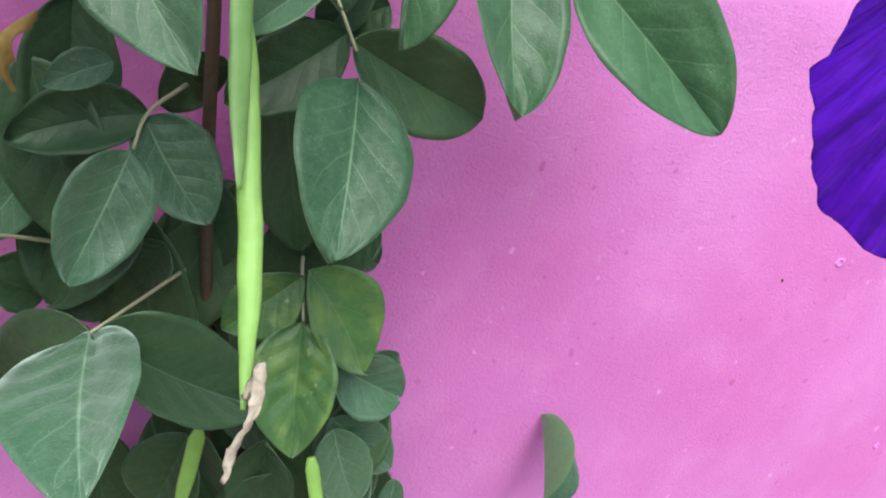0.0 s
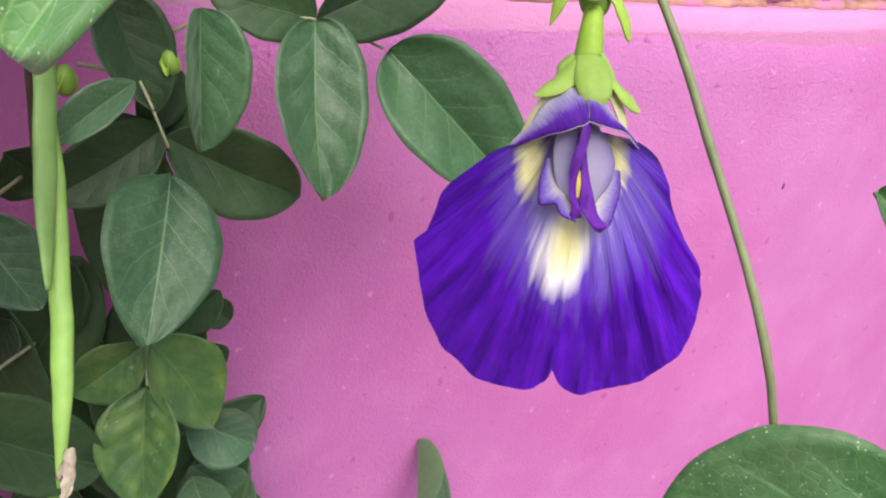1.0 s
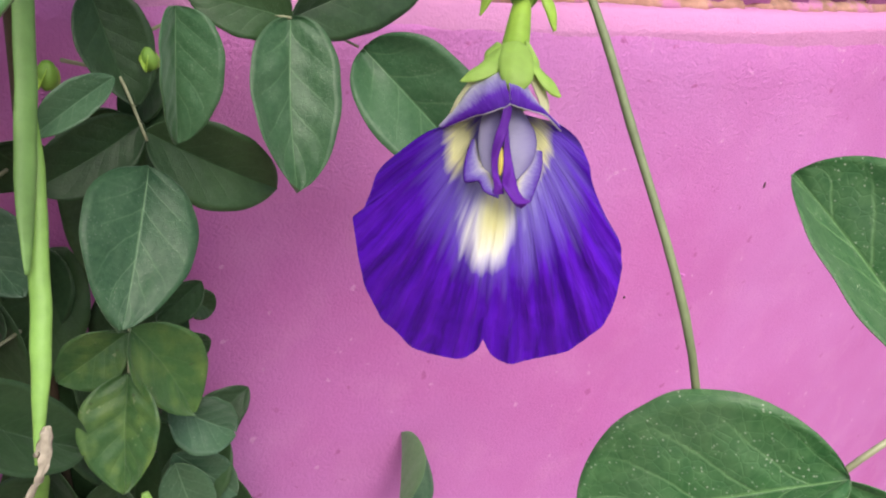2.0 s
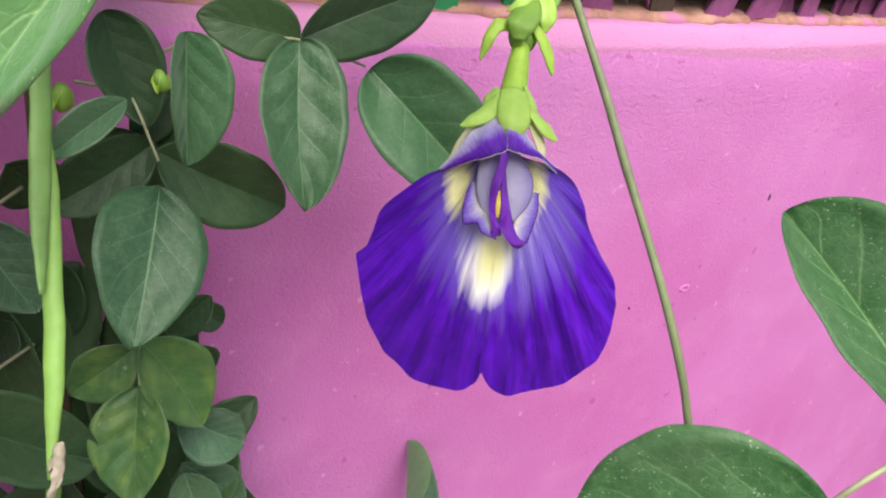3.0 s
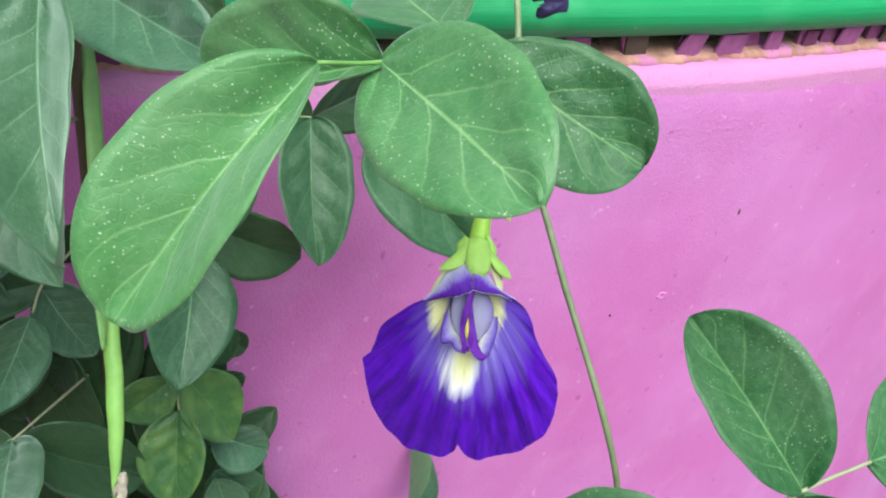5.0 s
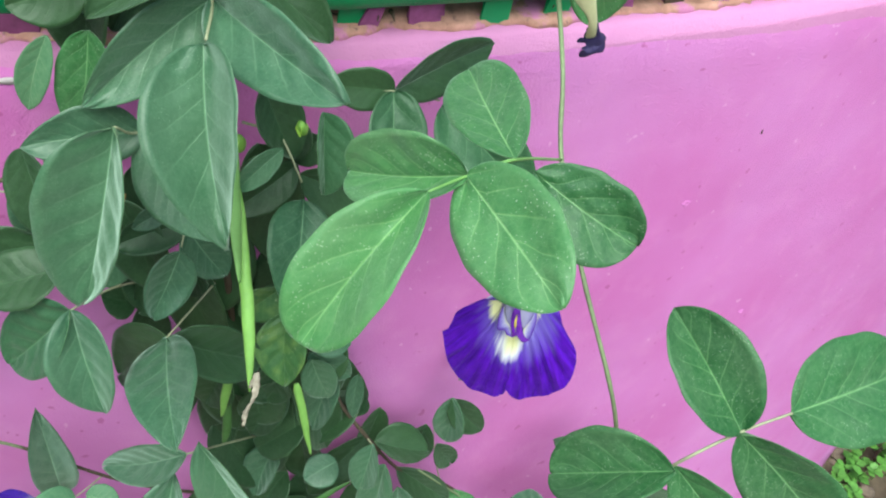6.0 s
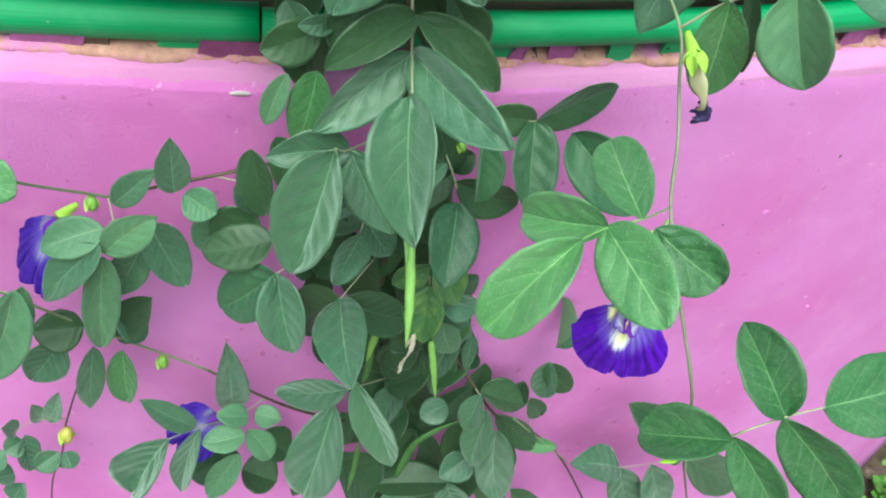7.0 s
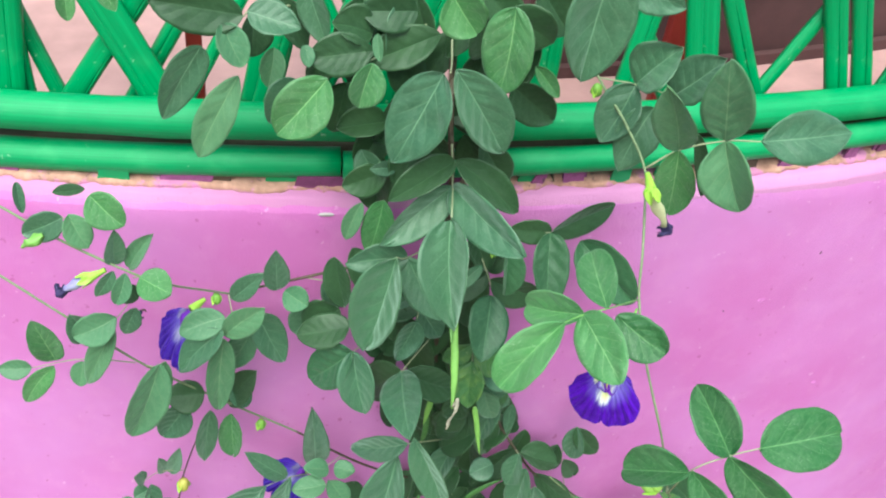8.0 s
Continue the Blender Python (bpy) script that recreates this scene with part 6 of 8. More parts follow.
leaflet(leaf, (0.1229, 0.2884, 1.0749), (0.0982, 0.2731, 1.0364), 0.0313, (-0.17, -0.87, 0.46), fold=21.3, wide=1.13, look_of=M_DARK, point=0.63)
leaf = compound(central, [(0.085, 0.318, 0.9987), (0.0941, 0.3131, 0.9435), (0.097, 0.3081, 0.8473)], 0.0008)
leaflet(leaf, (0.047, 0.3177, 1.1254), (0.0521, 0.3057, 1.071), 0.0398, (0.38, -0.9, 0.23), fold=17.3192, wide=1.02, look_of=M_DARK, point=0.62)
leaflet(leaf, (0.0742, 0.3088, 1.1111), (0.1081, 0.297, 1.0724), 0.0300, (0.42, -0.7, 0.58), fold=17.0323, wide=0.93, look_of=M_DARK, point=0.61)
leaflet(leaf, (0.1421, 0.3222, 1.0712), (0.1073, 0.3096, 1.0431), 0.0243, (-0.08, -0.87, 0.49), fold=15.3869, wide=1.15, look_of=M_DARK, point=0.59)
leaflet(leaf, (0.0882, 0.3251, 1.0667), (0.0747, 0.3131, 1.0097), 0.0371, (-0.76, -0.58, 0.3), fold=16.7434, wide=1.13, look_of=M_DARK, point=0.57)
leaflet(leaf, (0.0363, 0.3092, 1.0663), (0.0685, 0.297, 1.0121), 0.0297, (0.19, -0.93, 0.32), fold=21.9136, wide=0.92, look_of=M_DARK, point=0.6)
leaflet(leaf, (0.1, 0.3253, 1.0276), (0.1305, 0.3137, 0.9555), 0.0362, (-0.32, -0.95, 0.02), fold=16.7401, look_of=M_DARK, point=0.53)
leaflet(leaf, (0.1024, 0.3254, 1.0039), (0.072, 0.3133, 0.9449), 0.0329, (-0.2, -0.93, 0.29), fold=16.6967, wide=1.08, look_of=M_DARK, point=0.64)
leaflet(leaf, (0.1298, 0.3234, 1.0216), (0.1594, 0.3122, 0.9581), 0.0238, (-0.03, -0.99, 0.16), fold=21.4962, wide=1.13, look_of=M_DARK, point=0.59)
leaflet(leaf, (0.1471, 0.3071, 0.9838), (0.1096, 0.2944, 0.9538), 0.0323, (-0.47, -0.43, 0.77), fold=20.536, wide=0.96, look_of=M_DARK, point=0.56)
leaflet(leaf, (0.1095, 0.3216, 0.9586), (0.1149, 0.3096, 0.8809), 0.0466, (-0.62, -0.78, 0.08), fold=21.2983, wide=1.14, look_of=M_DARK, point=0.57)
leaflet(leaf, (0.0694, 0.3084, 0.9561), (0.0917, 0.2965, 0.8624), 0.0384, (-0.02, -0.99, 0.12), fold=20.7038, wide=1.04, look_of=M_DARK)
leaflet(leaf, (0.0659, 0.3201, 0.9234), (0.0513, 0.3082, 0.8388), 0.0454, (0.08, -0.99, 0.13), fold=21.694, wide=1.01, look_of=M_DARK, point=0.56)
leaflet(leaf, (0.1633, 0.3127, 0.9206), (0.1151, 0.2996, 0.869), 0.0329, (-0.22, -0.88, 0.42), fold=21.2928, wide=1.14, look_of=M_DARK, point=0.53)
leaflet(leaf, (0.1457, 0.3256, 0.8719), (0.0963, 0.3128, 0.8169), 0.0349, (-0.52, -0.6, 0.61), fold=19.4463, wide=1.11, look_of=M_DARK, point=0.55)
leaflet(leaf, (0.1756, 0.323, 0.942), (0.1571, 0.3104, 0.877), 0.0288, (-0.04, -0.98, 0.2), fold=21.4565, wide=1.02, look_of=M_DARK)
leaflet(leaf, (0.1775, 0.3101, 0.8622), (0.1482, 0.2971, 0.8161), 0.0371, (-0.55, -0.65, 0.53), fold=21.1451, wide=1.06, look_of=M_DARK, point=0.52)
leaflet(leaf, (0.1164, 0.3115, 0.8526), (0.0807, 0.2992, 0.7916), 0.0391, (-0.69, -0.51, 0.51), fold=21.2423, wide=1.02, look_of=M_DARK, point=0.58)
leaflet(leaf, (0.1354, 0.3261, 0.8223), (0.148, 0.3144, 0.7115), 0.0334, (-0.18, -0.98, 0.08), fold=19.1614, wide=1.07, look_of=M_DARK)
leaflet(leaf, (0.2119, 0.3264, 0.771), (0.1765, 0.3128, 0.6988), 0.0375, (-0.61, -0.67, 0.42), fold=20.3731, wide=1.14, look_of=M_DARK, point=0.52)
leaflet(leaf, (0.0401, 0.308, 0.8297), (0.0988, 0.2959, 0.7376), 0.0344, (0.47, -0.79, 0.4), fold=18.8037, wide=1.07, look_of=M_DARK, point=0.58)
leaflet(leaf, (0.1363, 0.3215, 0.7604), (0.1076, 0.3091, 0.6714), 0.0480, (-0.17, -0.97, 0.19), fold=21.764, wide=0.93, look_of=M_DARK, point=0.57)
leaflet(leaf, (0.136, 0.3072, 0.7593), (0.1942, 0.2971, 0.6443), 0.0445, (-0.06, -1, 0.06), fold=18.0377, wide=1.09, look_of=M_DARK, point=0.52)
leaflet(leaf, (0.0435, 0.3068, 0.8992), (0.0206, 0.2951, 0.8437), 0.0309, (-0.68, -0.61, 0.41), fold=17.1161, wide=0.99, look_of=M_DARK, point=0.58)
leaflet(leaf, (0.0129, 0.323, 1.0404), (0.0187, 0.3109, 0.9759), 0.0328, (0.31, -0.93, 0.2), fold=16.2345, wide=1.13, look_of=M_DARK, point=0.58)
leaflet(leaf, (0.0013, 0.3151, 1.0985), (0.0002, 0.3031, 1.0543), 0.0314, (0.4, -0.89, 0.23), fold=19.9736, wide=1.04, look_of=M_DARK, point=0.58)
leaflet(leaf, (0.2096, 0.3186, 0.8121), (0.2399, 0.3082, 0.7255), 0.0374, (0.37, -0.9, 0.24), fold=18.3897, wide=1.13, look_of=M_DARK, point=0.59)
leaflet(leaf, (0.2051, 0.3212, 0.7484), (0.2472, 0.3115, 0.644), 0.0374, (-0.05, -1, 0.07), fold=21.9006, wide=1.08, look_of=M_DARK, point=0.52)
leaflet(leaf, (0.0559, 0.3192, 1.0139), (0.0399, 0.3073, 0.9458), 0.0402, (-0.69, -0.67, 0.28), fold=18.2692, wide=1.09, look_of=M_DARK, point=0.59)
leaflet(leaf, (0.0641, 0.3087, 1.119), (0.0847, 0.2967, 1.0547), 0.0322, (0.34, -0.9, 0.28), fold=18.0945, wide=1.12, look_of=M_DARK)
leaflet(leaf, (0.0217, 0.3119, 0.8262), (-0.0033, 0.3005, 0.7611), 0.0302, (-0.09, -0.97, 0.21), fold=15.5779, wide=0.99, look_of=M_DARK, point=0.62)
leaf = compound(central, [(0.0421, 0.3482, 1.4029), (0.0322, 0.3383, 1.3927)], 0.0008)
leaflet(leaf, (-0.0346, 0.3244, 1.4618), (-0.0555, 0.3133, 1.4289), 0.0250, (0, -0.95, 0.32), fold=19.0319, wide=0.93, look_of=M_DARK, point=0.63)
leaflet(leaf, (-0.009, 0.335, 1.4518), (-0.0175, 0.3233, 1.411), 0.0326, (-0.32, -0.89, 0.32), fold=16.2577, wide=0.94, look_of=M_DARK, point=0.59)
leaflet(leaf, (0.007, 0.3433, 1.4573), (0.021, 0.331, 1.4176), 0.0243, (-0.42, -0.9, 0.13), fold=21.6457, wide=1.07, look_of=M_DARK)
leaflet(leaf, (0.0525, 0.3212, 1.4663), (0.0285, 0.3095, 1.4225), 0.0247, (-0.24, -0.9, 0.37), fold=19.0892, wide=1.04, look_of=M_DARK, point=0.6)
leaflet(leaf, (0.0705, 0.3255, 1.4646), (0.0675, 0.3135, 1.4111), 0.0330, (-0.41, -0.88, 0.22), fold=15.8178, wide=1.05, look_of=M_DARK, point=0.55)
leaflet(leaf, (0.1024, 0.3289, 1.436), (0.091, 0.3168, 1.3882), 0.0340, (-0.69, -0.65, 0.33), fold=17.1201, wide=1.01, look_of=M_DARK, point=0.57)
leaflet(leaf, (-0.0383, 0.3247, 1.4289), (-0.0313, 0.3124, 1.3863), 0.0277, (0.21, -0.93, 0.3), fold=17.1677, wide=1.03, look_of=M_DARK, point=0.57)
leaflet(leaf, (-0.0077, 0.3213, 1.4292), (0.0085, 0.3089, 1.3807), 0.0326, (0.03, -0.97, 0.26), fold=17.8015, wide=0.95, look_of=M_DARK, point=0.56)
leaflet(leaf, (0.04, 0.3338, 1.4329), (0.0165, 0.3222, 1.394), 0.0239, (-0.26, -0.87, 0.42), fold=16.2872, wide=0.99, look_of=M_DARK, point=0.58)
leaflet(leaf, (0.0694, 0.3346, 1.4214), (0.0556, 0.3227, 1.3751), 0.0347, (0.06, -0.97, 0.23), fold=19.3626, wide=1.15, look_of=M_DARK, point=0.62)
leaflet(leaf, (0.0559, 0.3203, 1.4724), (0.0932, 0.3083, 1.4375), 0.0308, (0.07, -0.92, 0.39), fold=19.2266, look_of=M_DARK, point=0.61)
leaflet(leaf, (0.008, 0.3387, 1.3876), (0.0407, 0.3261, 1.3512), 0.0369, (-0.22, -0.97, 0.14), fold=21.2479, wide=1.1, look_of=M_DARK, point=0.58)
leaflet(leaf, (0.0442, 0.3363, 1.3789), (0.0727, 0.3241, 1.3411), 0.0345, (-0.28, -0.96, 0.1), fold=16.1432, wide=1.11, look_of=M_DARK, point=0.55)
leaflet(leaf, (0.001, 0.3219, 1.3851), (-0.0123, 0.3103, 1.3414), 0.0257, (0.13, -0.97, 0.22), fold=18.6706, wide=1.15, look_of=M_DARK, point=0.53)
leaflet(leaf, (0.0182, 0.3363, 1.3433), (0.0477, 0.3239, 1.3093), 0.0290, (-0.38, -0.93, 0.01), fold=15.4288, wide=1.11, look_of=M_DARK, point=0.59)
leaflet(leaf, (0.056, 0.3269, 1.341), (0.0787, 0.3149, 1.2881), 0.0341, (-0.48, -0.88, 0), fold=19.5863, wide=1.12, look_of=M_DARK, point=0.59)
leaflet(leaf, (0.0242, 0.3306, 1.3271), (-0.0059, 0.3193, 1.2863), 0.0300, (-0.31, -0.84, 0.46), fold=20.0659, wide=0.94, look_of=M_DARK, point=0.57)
leaf = compound(central, [(-0.0674, 0.3617, 1.4235), (-0.0771, 0.3422, 1.4139)], 0.0008)
leaflet(leaf, (-0.1147, 0.3446, 1.4412), (-0.1166, 0.3327, 1.4076), 0.0290, (0.44, -0.85, 0.28), fold=20.3261, wide=1.1, look_of=M_DARK)
leaflet(leaf, (-0.0948, 0.3433, 1.4551), (-0.0769, 0.3302, 1.4155), 0.0230, (-0.15, -0.96, 0.25), fold=19.3046, wide=0.97, look_of=M_DARK, point=0.64)
leaflet(leaf, (-0.0552, 0.3311, 1.4259), (-0.0746, 0.3201, 1.3908), 0.0275, (0.3, -0.94, 0.13), fold=19.6539, wide=1.11, look_of=M_DARK, point=0.58)
leaflet(leaf, (-0.0854, 0.3227, 1.3953), (-0.1057, 0.3119, 1.3605), 0.0331, (0.19, -0.96, 0.19), fold=16.6776, wide=0.98, look_of=M_LEAF, point=0.56)
leaflet(leaf, (-0.0663, 0.3116, 1.3942), (-0.0865, 0.3007, 1.355), 0.0217, (-0.13, -0.94, 0.33), fold=21.0888, wide=0.95, look_of=M_PALE, point=0.61)
leaflet(leaf, (-0.0447, 0.3306, 1.3877), (-0.0567, 0.3192, 1.3489), 0.0312, (-0.35, -0.86, 0.36), fold=25.9608, wide=1.06, look_of=M_DARK, point=0.56)
leaflet(leaf, (-0.033, 0.3201, 1.4422), (-0.0563, 0.3091, 1.4063), 0.0243, (-0.43, -0.75, 0.51), fold=24.3226, wide=1.15, look_of=M_LEAF, point=0.58)
leaflet(leaf, (-0.1012, 0.3337, 1.4157), (-0.1059, 0.322, 1.3877), 0.0222, (0.18, -0.92, 0.35), fold=25.0291, wide=1.02, look_of=M_PALE, point=0.58)
leaflet(leaf, (-0.0275, 0.3399, 1.403), (-0.0368, 0.3283, 1.3538), 0.0269, (-0.29, -0.92, 0.27), fold=15.4095, wide=1.12, look_of=M_DARK)
leaflet(leaf, (-0.0757, 0.3321, 1.4645), (-0.0635, 0.3195, 1.4269), 0.0260, (-0.4, -0.9, 0.17), fold=18.3813, wide=0.92, look_of=M_LEAF, point=0.53)
leaflet(leaf, (-0.0122, 0.3194, 1.3226), (-0.0195, 0.3076, 1.2719), 0.0374, (-0.56, -0.79, 0.26), fold=24.8078, wide=1.11, look_of=M_DARK, point=0.56)
leaflet(leaf, (-0.0096, 0.3293, 1.3595), (-0.034, 0.3182, 1.3133), 0.0313, (-0.26, -0.9, 0.35), fold=21.6515, wide=1.03, look_of=M_DARK, point=0.55)
leaflet(leaf, (-0.0103, 0.3193, 1.4616), (-0.0123, 0.3074, 1.4173), 0.0262, (0.29, -0.93, 0.24), fold=17.2093, wide=1.13, look_of=M_LEAF, point=0.63)
leaflet(leaf, (-0.0179, 0.3396, 1.47), (-0.0357, 0.3282, 1.4248), 0.0316, (-0.59, -0.7, 0.41), fold=16.2846, wide=1.15, look_of=M_DARK, point=0.53)
leaflet(leaf, (0.02, 0.3386, 1.4362), (0.0013, 0.327, 1.3947), 0.0237, (-0.33, -0.86, 0.39), fold=24.2824, wide=0.95, look_of=M_DARK, point=0.58)
leaflet(leaf, (0.0587, 0.338, 1.4691), (0.0539, 0.3261, 1.432), 0.0284, (-0.22, -0.92, 0.33), fold=15.3773, wide=1.15, look_of=M_DARK, point=0.56)
leaflet(leaf, (-0.033, 0.3101, 1.3374), (-0.0174, 0.2975, 1.3068), 0.0264, (-0.3, -0.93, 0.23), fold=23.2323, wide=1.1, look_of=M_LEAF)
pod(central, [(0.0440, 0.287, 1.299), (0.0445, 0.256, 1.252), (0.0432, 0.2365, 1.2225), (0.0428, 0.2205, 1.1982)], 0.0074, look_of=M_PODPALE, broad=(0.86, 0.42, -0.28), thick=0.5)
pod(central, [(0.0455, 0.2535, 1.2390), (0.0462, 0.2255, 1.1985), (0.0458, 0.2075, 1.1745), (0.0435, 0.190, 1.149)], 0.0064, broad=(0.95, -0.28, 0.12), thick=0.6, dry=[(0.0435, 0.1892, 1.1534), (0.0465, 0.1881, 1.1637), (0.0452, 0.1862, 1.1528), (0.0412, 0.1842, 1.1419), (0.0389, 0.1822, 1.131)])
pod(central, [(0.0835, 0.248, 1.0793), (0.0872, 0.243, 1.0595), (0.0928, 0.2331, 1.0232)], 0.005)
pod(central, [(0.0462, 0.2681, 1.0792), (0.044, 0.2682, 1.0607), (0.0405, 0.2682, 1.0328)], 0.006)
pod(central, [(0.0449, 0.2782, 1.0562), (0.0456, 0.2782, 1.0097), (0.0433, 0.2782, 0.9888)], 0.006, look_of=M_PODDARK)
pod(central, [(0.0463, 0.2681, 0.9086), (0.0453, 0.2682, 0.8651), (0.0417, 0.2632, 0.8349)], 0.005, look_of=M_PODDARK)
pod(central, [(0.0971, 0.2881, 0.8059), (0.1068, 0.2882, 0.8608), (0.1237, 0.2884, 0.8837), (0.1482, 0.289, 0.898)], 0.008, look_of=M_PODDARK)
bud(central, (0.0513, 0.2781, 1.2465), 0.011, (0, -0.2, -1))
bud(central, (0.0835, 0.278, 1.2532), 0.009, (0.3, -0.2, -1))
part("withered_leaf", ribbon([(-0.0070, 0.2600, 1.2290), (-0.0130, 0.2520, 1.2240), (-0.0150, 0.2480, 1.2185), (-0.0120, 0.2490, 1.2110)], (0.002, 0.005, 0.005, 0.001), (-0.2, -0.9, 0.4), 0.7, 0.0004, 0.6, 9), M_STRAW, central, "curled straw-brown dead leaf")

lower = thing("lower_vine", (0.13, 0.299, 0.986), "short leafy vine shoot creeping down the pink wall", "vine", "vines on the wall")
stem(lower, [(0.1254, 0.3085, 1.0042), (0.1329, 0.2986, 0.9858), (0.154, 0.2891, 0.9521), (0.1889, 0.2903, 0.8967), (0.2292, 0.2923, 0.8651), (0.2847, 0.3009, 0.791), (0.3401, 0.3107, 0.6888), (0.387, 0.3207, 0.5947)], 0.0017, 0.0011, M_WOOD)
stem(lower, [(0.2023, 0.2859, 0.9001), (0.2343, 0.2876, 0.8615), (0.2943, 0.2967, 0.7848)], 0.0012, 0.0008)
leaf = compound(lower, [(0.154, 0.2891, 0.9521), (0.1565, 0.2792, 0.9527)], 0.0008)
leaflet(leaf, (0.1533, 0.2741, 0.9647), (0.1424, 0.2638, 0.921), 0.0307, (-0.62, -0.71, 0.32), fold=34.2, wide=1.14, look_of=M_LEAF, point=0.63)
leaflet(leaf, (0.1615, 0.2643, 0.9477), (0.1532, 0.2541, 0.8677), 0.0332, (-0.73, -0.67, 0.16), fold=24.5, wide=1.09, look_of=M_LEAF, point=0.53)
leaflet(leaf, (0.176, 0.2648, 0.9151), (0.2042, 0.256, 0.7857), 0.0419, (-0.15, -0.99, 0.03), fold=21.9, wide=0.99, look_of=M_LEAF, point=0.52)
leaflet(leaf, (0.1603, 0.2893, 0.9452), (0.2054, 0.2811, 0.9317), 0.0358, (0.2, -0.4, 0.9), fold=27.8, wide=0.96, look_of=M_DARK, point=0.61)
leaflet(leaf, (0.1832, 0.2901, 0.9042), (0.2377, 0.2827, 0.844), 0.0317, (0.2, -0.93, 0.3), fold=29, wide=1.04, look_of=M_DARK, point=0.64)
leaflet(leaf, (0.1676, 0.2795, 0.8505), (0.1351, 0.2686, 0.8303), 0.0382, (-0.14, -0.76, 0.64), fold=28.9, wide=1.11, look_of=M_LEAF, point=0.6)
leaflet(leaf, (0.2219, 0.2919, 0.8437), (0.2652, 0.2845, 0.8372), 0.0175, (-0.03, -0.75, 0.66), fold=15.1, wide=1.01, look_of=M_FRESH, point=0.57)
leaflet(leaf, (0.1528, 0.3041, 0.9837), (0.1447, 0.2939, 0.9748), 0.0190, (-0.4, -0.4, 0.82), fold=34.1, wide=1.11, look_of=M_DARK, point=0.63)
leaflet(leaf, (0.1205, 0.2884, 1.0414), (0.1044, 0.2782, 0.9859), 0.0285, (-0.67, -0.67, 0.32), fold=25, wide=1.06, look_of=M_LEAF, point=0.55)
leaflet(leaf, (0.132, 0.2986, 1.042), (0.1001, 0.2881, 1.041), 0.0274, (0.12, -0.46, 0.88), fold=12.6, wide=0.95, look_of=M_LEAF, point=0.6)
leaflet(leaf, (0.143, 0.2988, 1.0165), (0.14, 0.2888, 0.9781), 0.0136, (-0.24, -0.94, 0.26), fold=14.6, wide=0.93, look_of=M_LEAF, point=0.58)
leaf = compound(lower, [(0.2292, 0.2923, 0.8651), (0.2171, 0.2916, 0.9086), (0.2108, 0.2913, 0.9517), (0.2161, 0.2816, 0.9901)], 0.0006)
leaflet(leaf, (0.2145, 0.2815, 0.9927), (0.2446, 0.2731, 0.9531), 0.0270, (0, -0.98, 0.2), fold=24.7, wide=0.95, look_of=M_DARK, point=0.55)
leaflet(leaf, (0.2152, 0.2815, 0.9941), (0.2141, 0.2765, 0.9444), 0.0286, (-0.61, -0.78, 0.09), fold=26.5, wide=1.11, look_of=M_LEAF, point=0.61)
leaflet(leaf, (0.2166, 0.2916, 0.9241), (0.2359, 0.2927, 0.8878), 0.0224, (0.18, -0.98, 0.07), fold=21.1, wide=1.1, look_of=M_DARK, point=0.58)
leaflet(leaf, (0.2053, 0.2961, 0.9466), (0.1955, 0.2956, 0.8986), 0.0263, (-0.45, -0.89, 0.1), fold=26.9, wide=0.93, look_of=M_DARK, point=0.57)
leaflet(leaf, (0.2251, 0.2951, 0.9965), (0.2445, 0.3405, 1.0135), 0.036, (0.80, -0.45, 0.40), fold=52, wide=0.95, look_of=M_SHADE, point=0.50)
leaflet(leaf, (0.084, 0.293, 0.9591), (0.0668, 0.283, 0.9119), 0.0319, (-0.64, -0.67, 0.38), fold=31.2, wide=0.96, look_of=M_LEAF, point=0.53)
leaflet(leaf, (0.0934, 0.2931, 0.9216), (0.0687, 0.283, 0.8859), 0.0342, (-0.49, -0.69, 0.53), fold=30, wide=1.14, look_of=M_DARK, point=0.56)
leaflet(leaf, (0.133, 0.2936, 0.9217), (0.1056, 0.2832, 0.9205), 0.0281, (0.15, -0.49, 0.86), fold=15.3, wide=1.15, look_of=M_LEAF)
leaflet(leaf, (0.0776, 0.293, 0.7879), (0.1536, 0.2841, 0.7925), 0.0474, (-0.08, -0.18, 0.98), fold=30.6, wide=0.94, look_of=M_DARK, point=0.53)
leaflet(leaf, (0.126, 0.2935, 0.7528), (0.0786, 0.283, 0.7518), 0.0410, (0.1, -0.56, 0.82), fold=33.9, wide=0.98, look_of=M_LEAF, point=0.62)
leaflet(leaf, (0.1523, 0.2941, 0.7768), (0.176, 0.2848, 0.7198), 0.0382, (-0.09, -0.99, 0.12), fold=21.8, wide=1.14, look_of=M_LEAF, point=0.55)
leaflet(leaf, (0.2386, 0.2978, 0.737), (0.2888, 0.2912, 0.6752), 0.0353, (0.4, -0.82, 0.41), fold=28.9, wide=1.02, look_of=M_DARK, point=0.57)
leaflet(leaf, (0.0321, 0.2933, 0.8474), (0.077, 0.283, 0.7737), 0.0551, (0.56, -0.71, 0.44), fold=19.4, wide=1.16, look_of=M_DARK, point=0.6)
leaflet(leaf, (0.0623, 0.293, 0.9959), (0.0837, 0.283, 1.0391), 0.0360, (-0.47, -0.88, 0.03), fold=31.7, wide=1.11, look_of=M_DARK, point=0.58)
leaflet(leaf, (0.0698, 0.293, 0.9578), (0.1021, 0.2831, 0.9947), 0.0357, (-0.74, -0.42, 0.53), fold=22.3, wide=1.1, look_of=M_DARK, point=0.53)
leaflet(leaf, (0.0868, 0.293, 1.0271), (0.0613, 0.283, 0.9869), 0.0321, (-0.4, -0.8, 0.45), fold=33.1, wide=0.93, look_of=M_DARK, point=0.53)

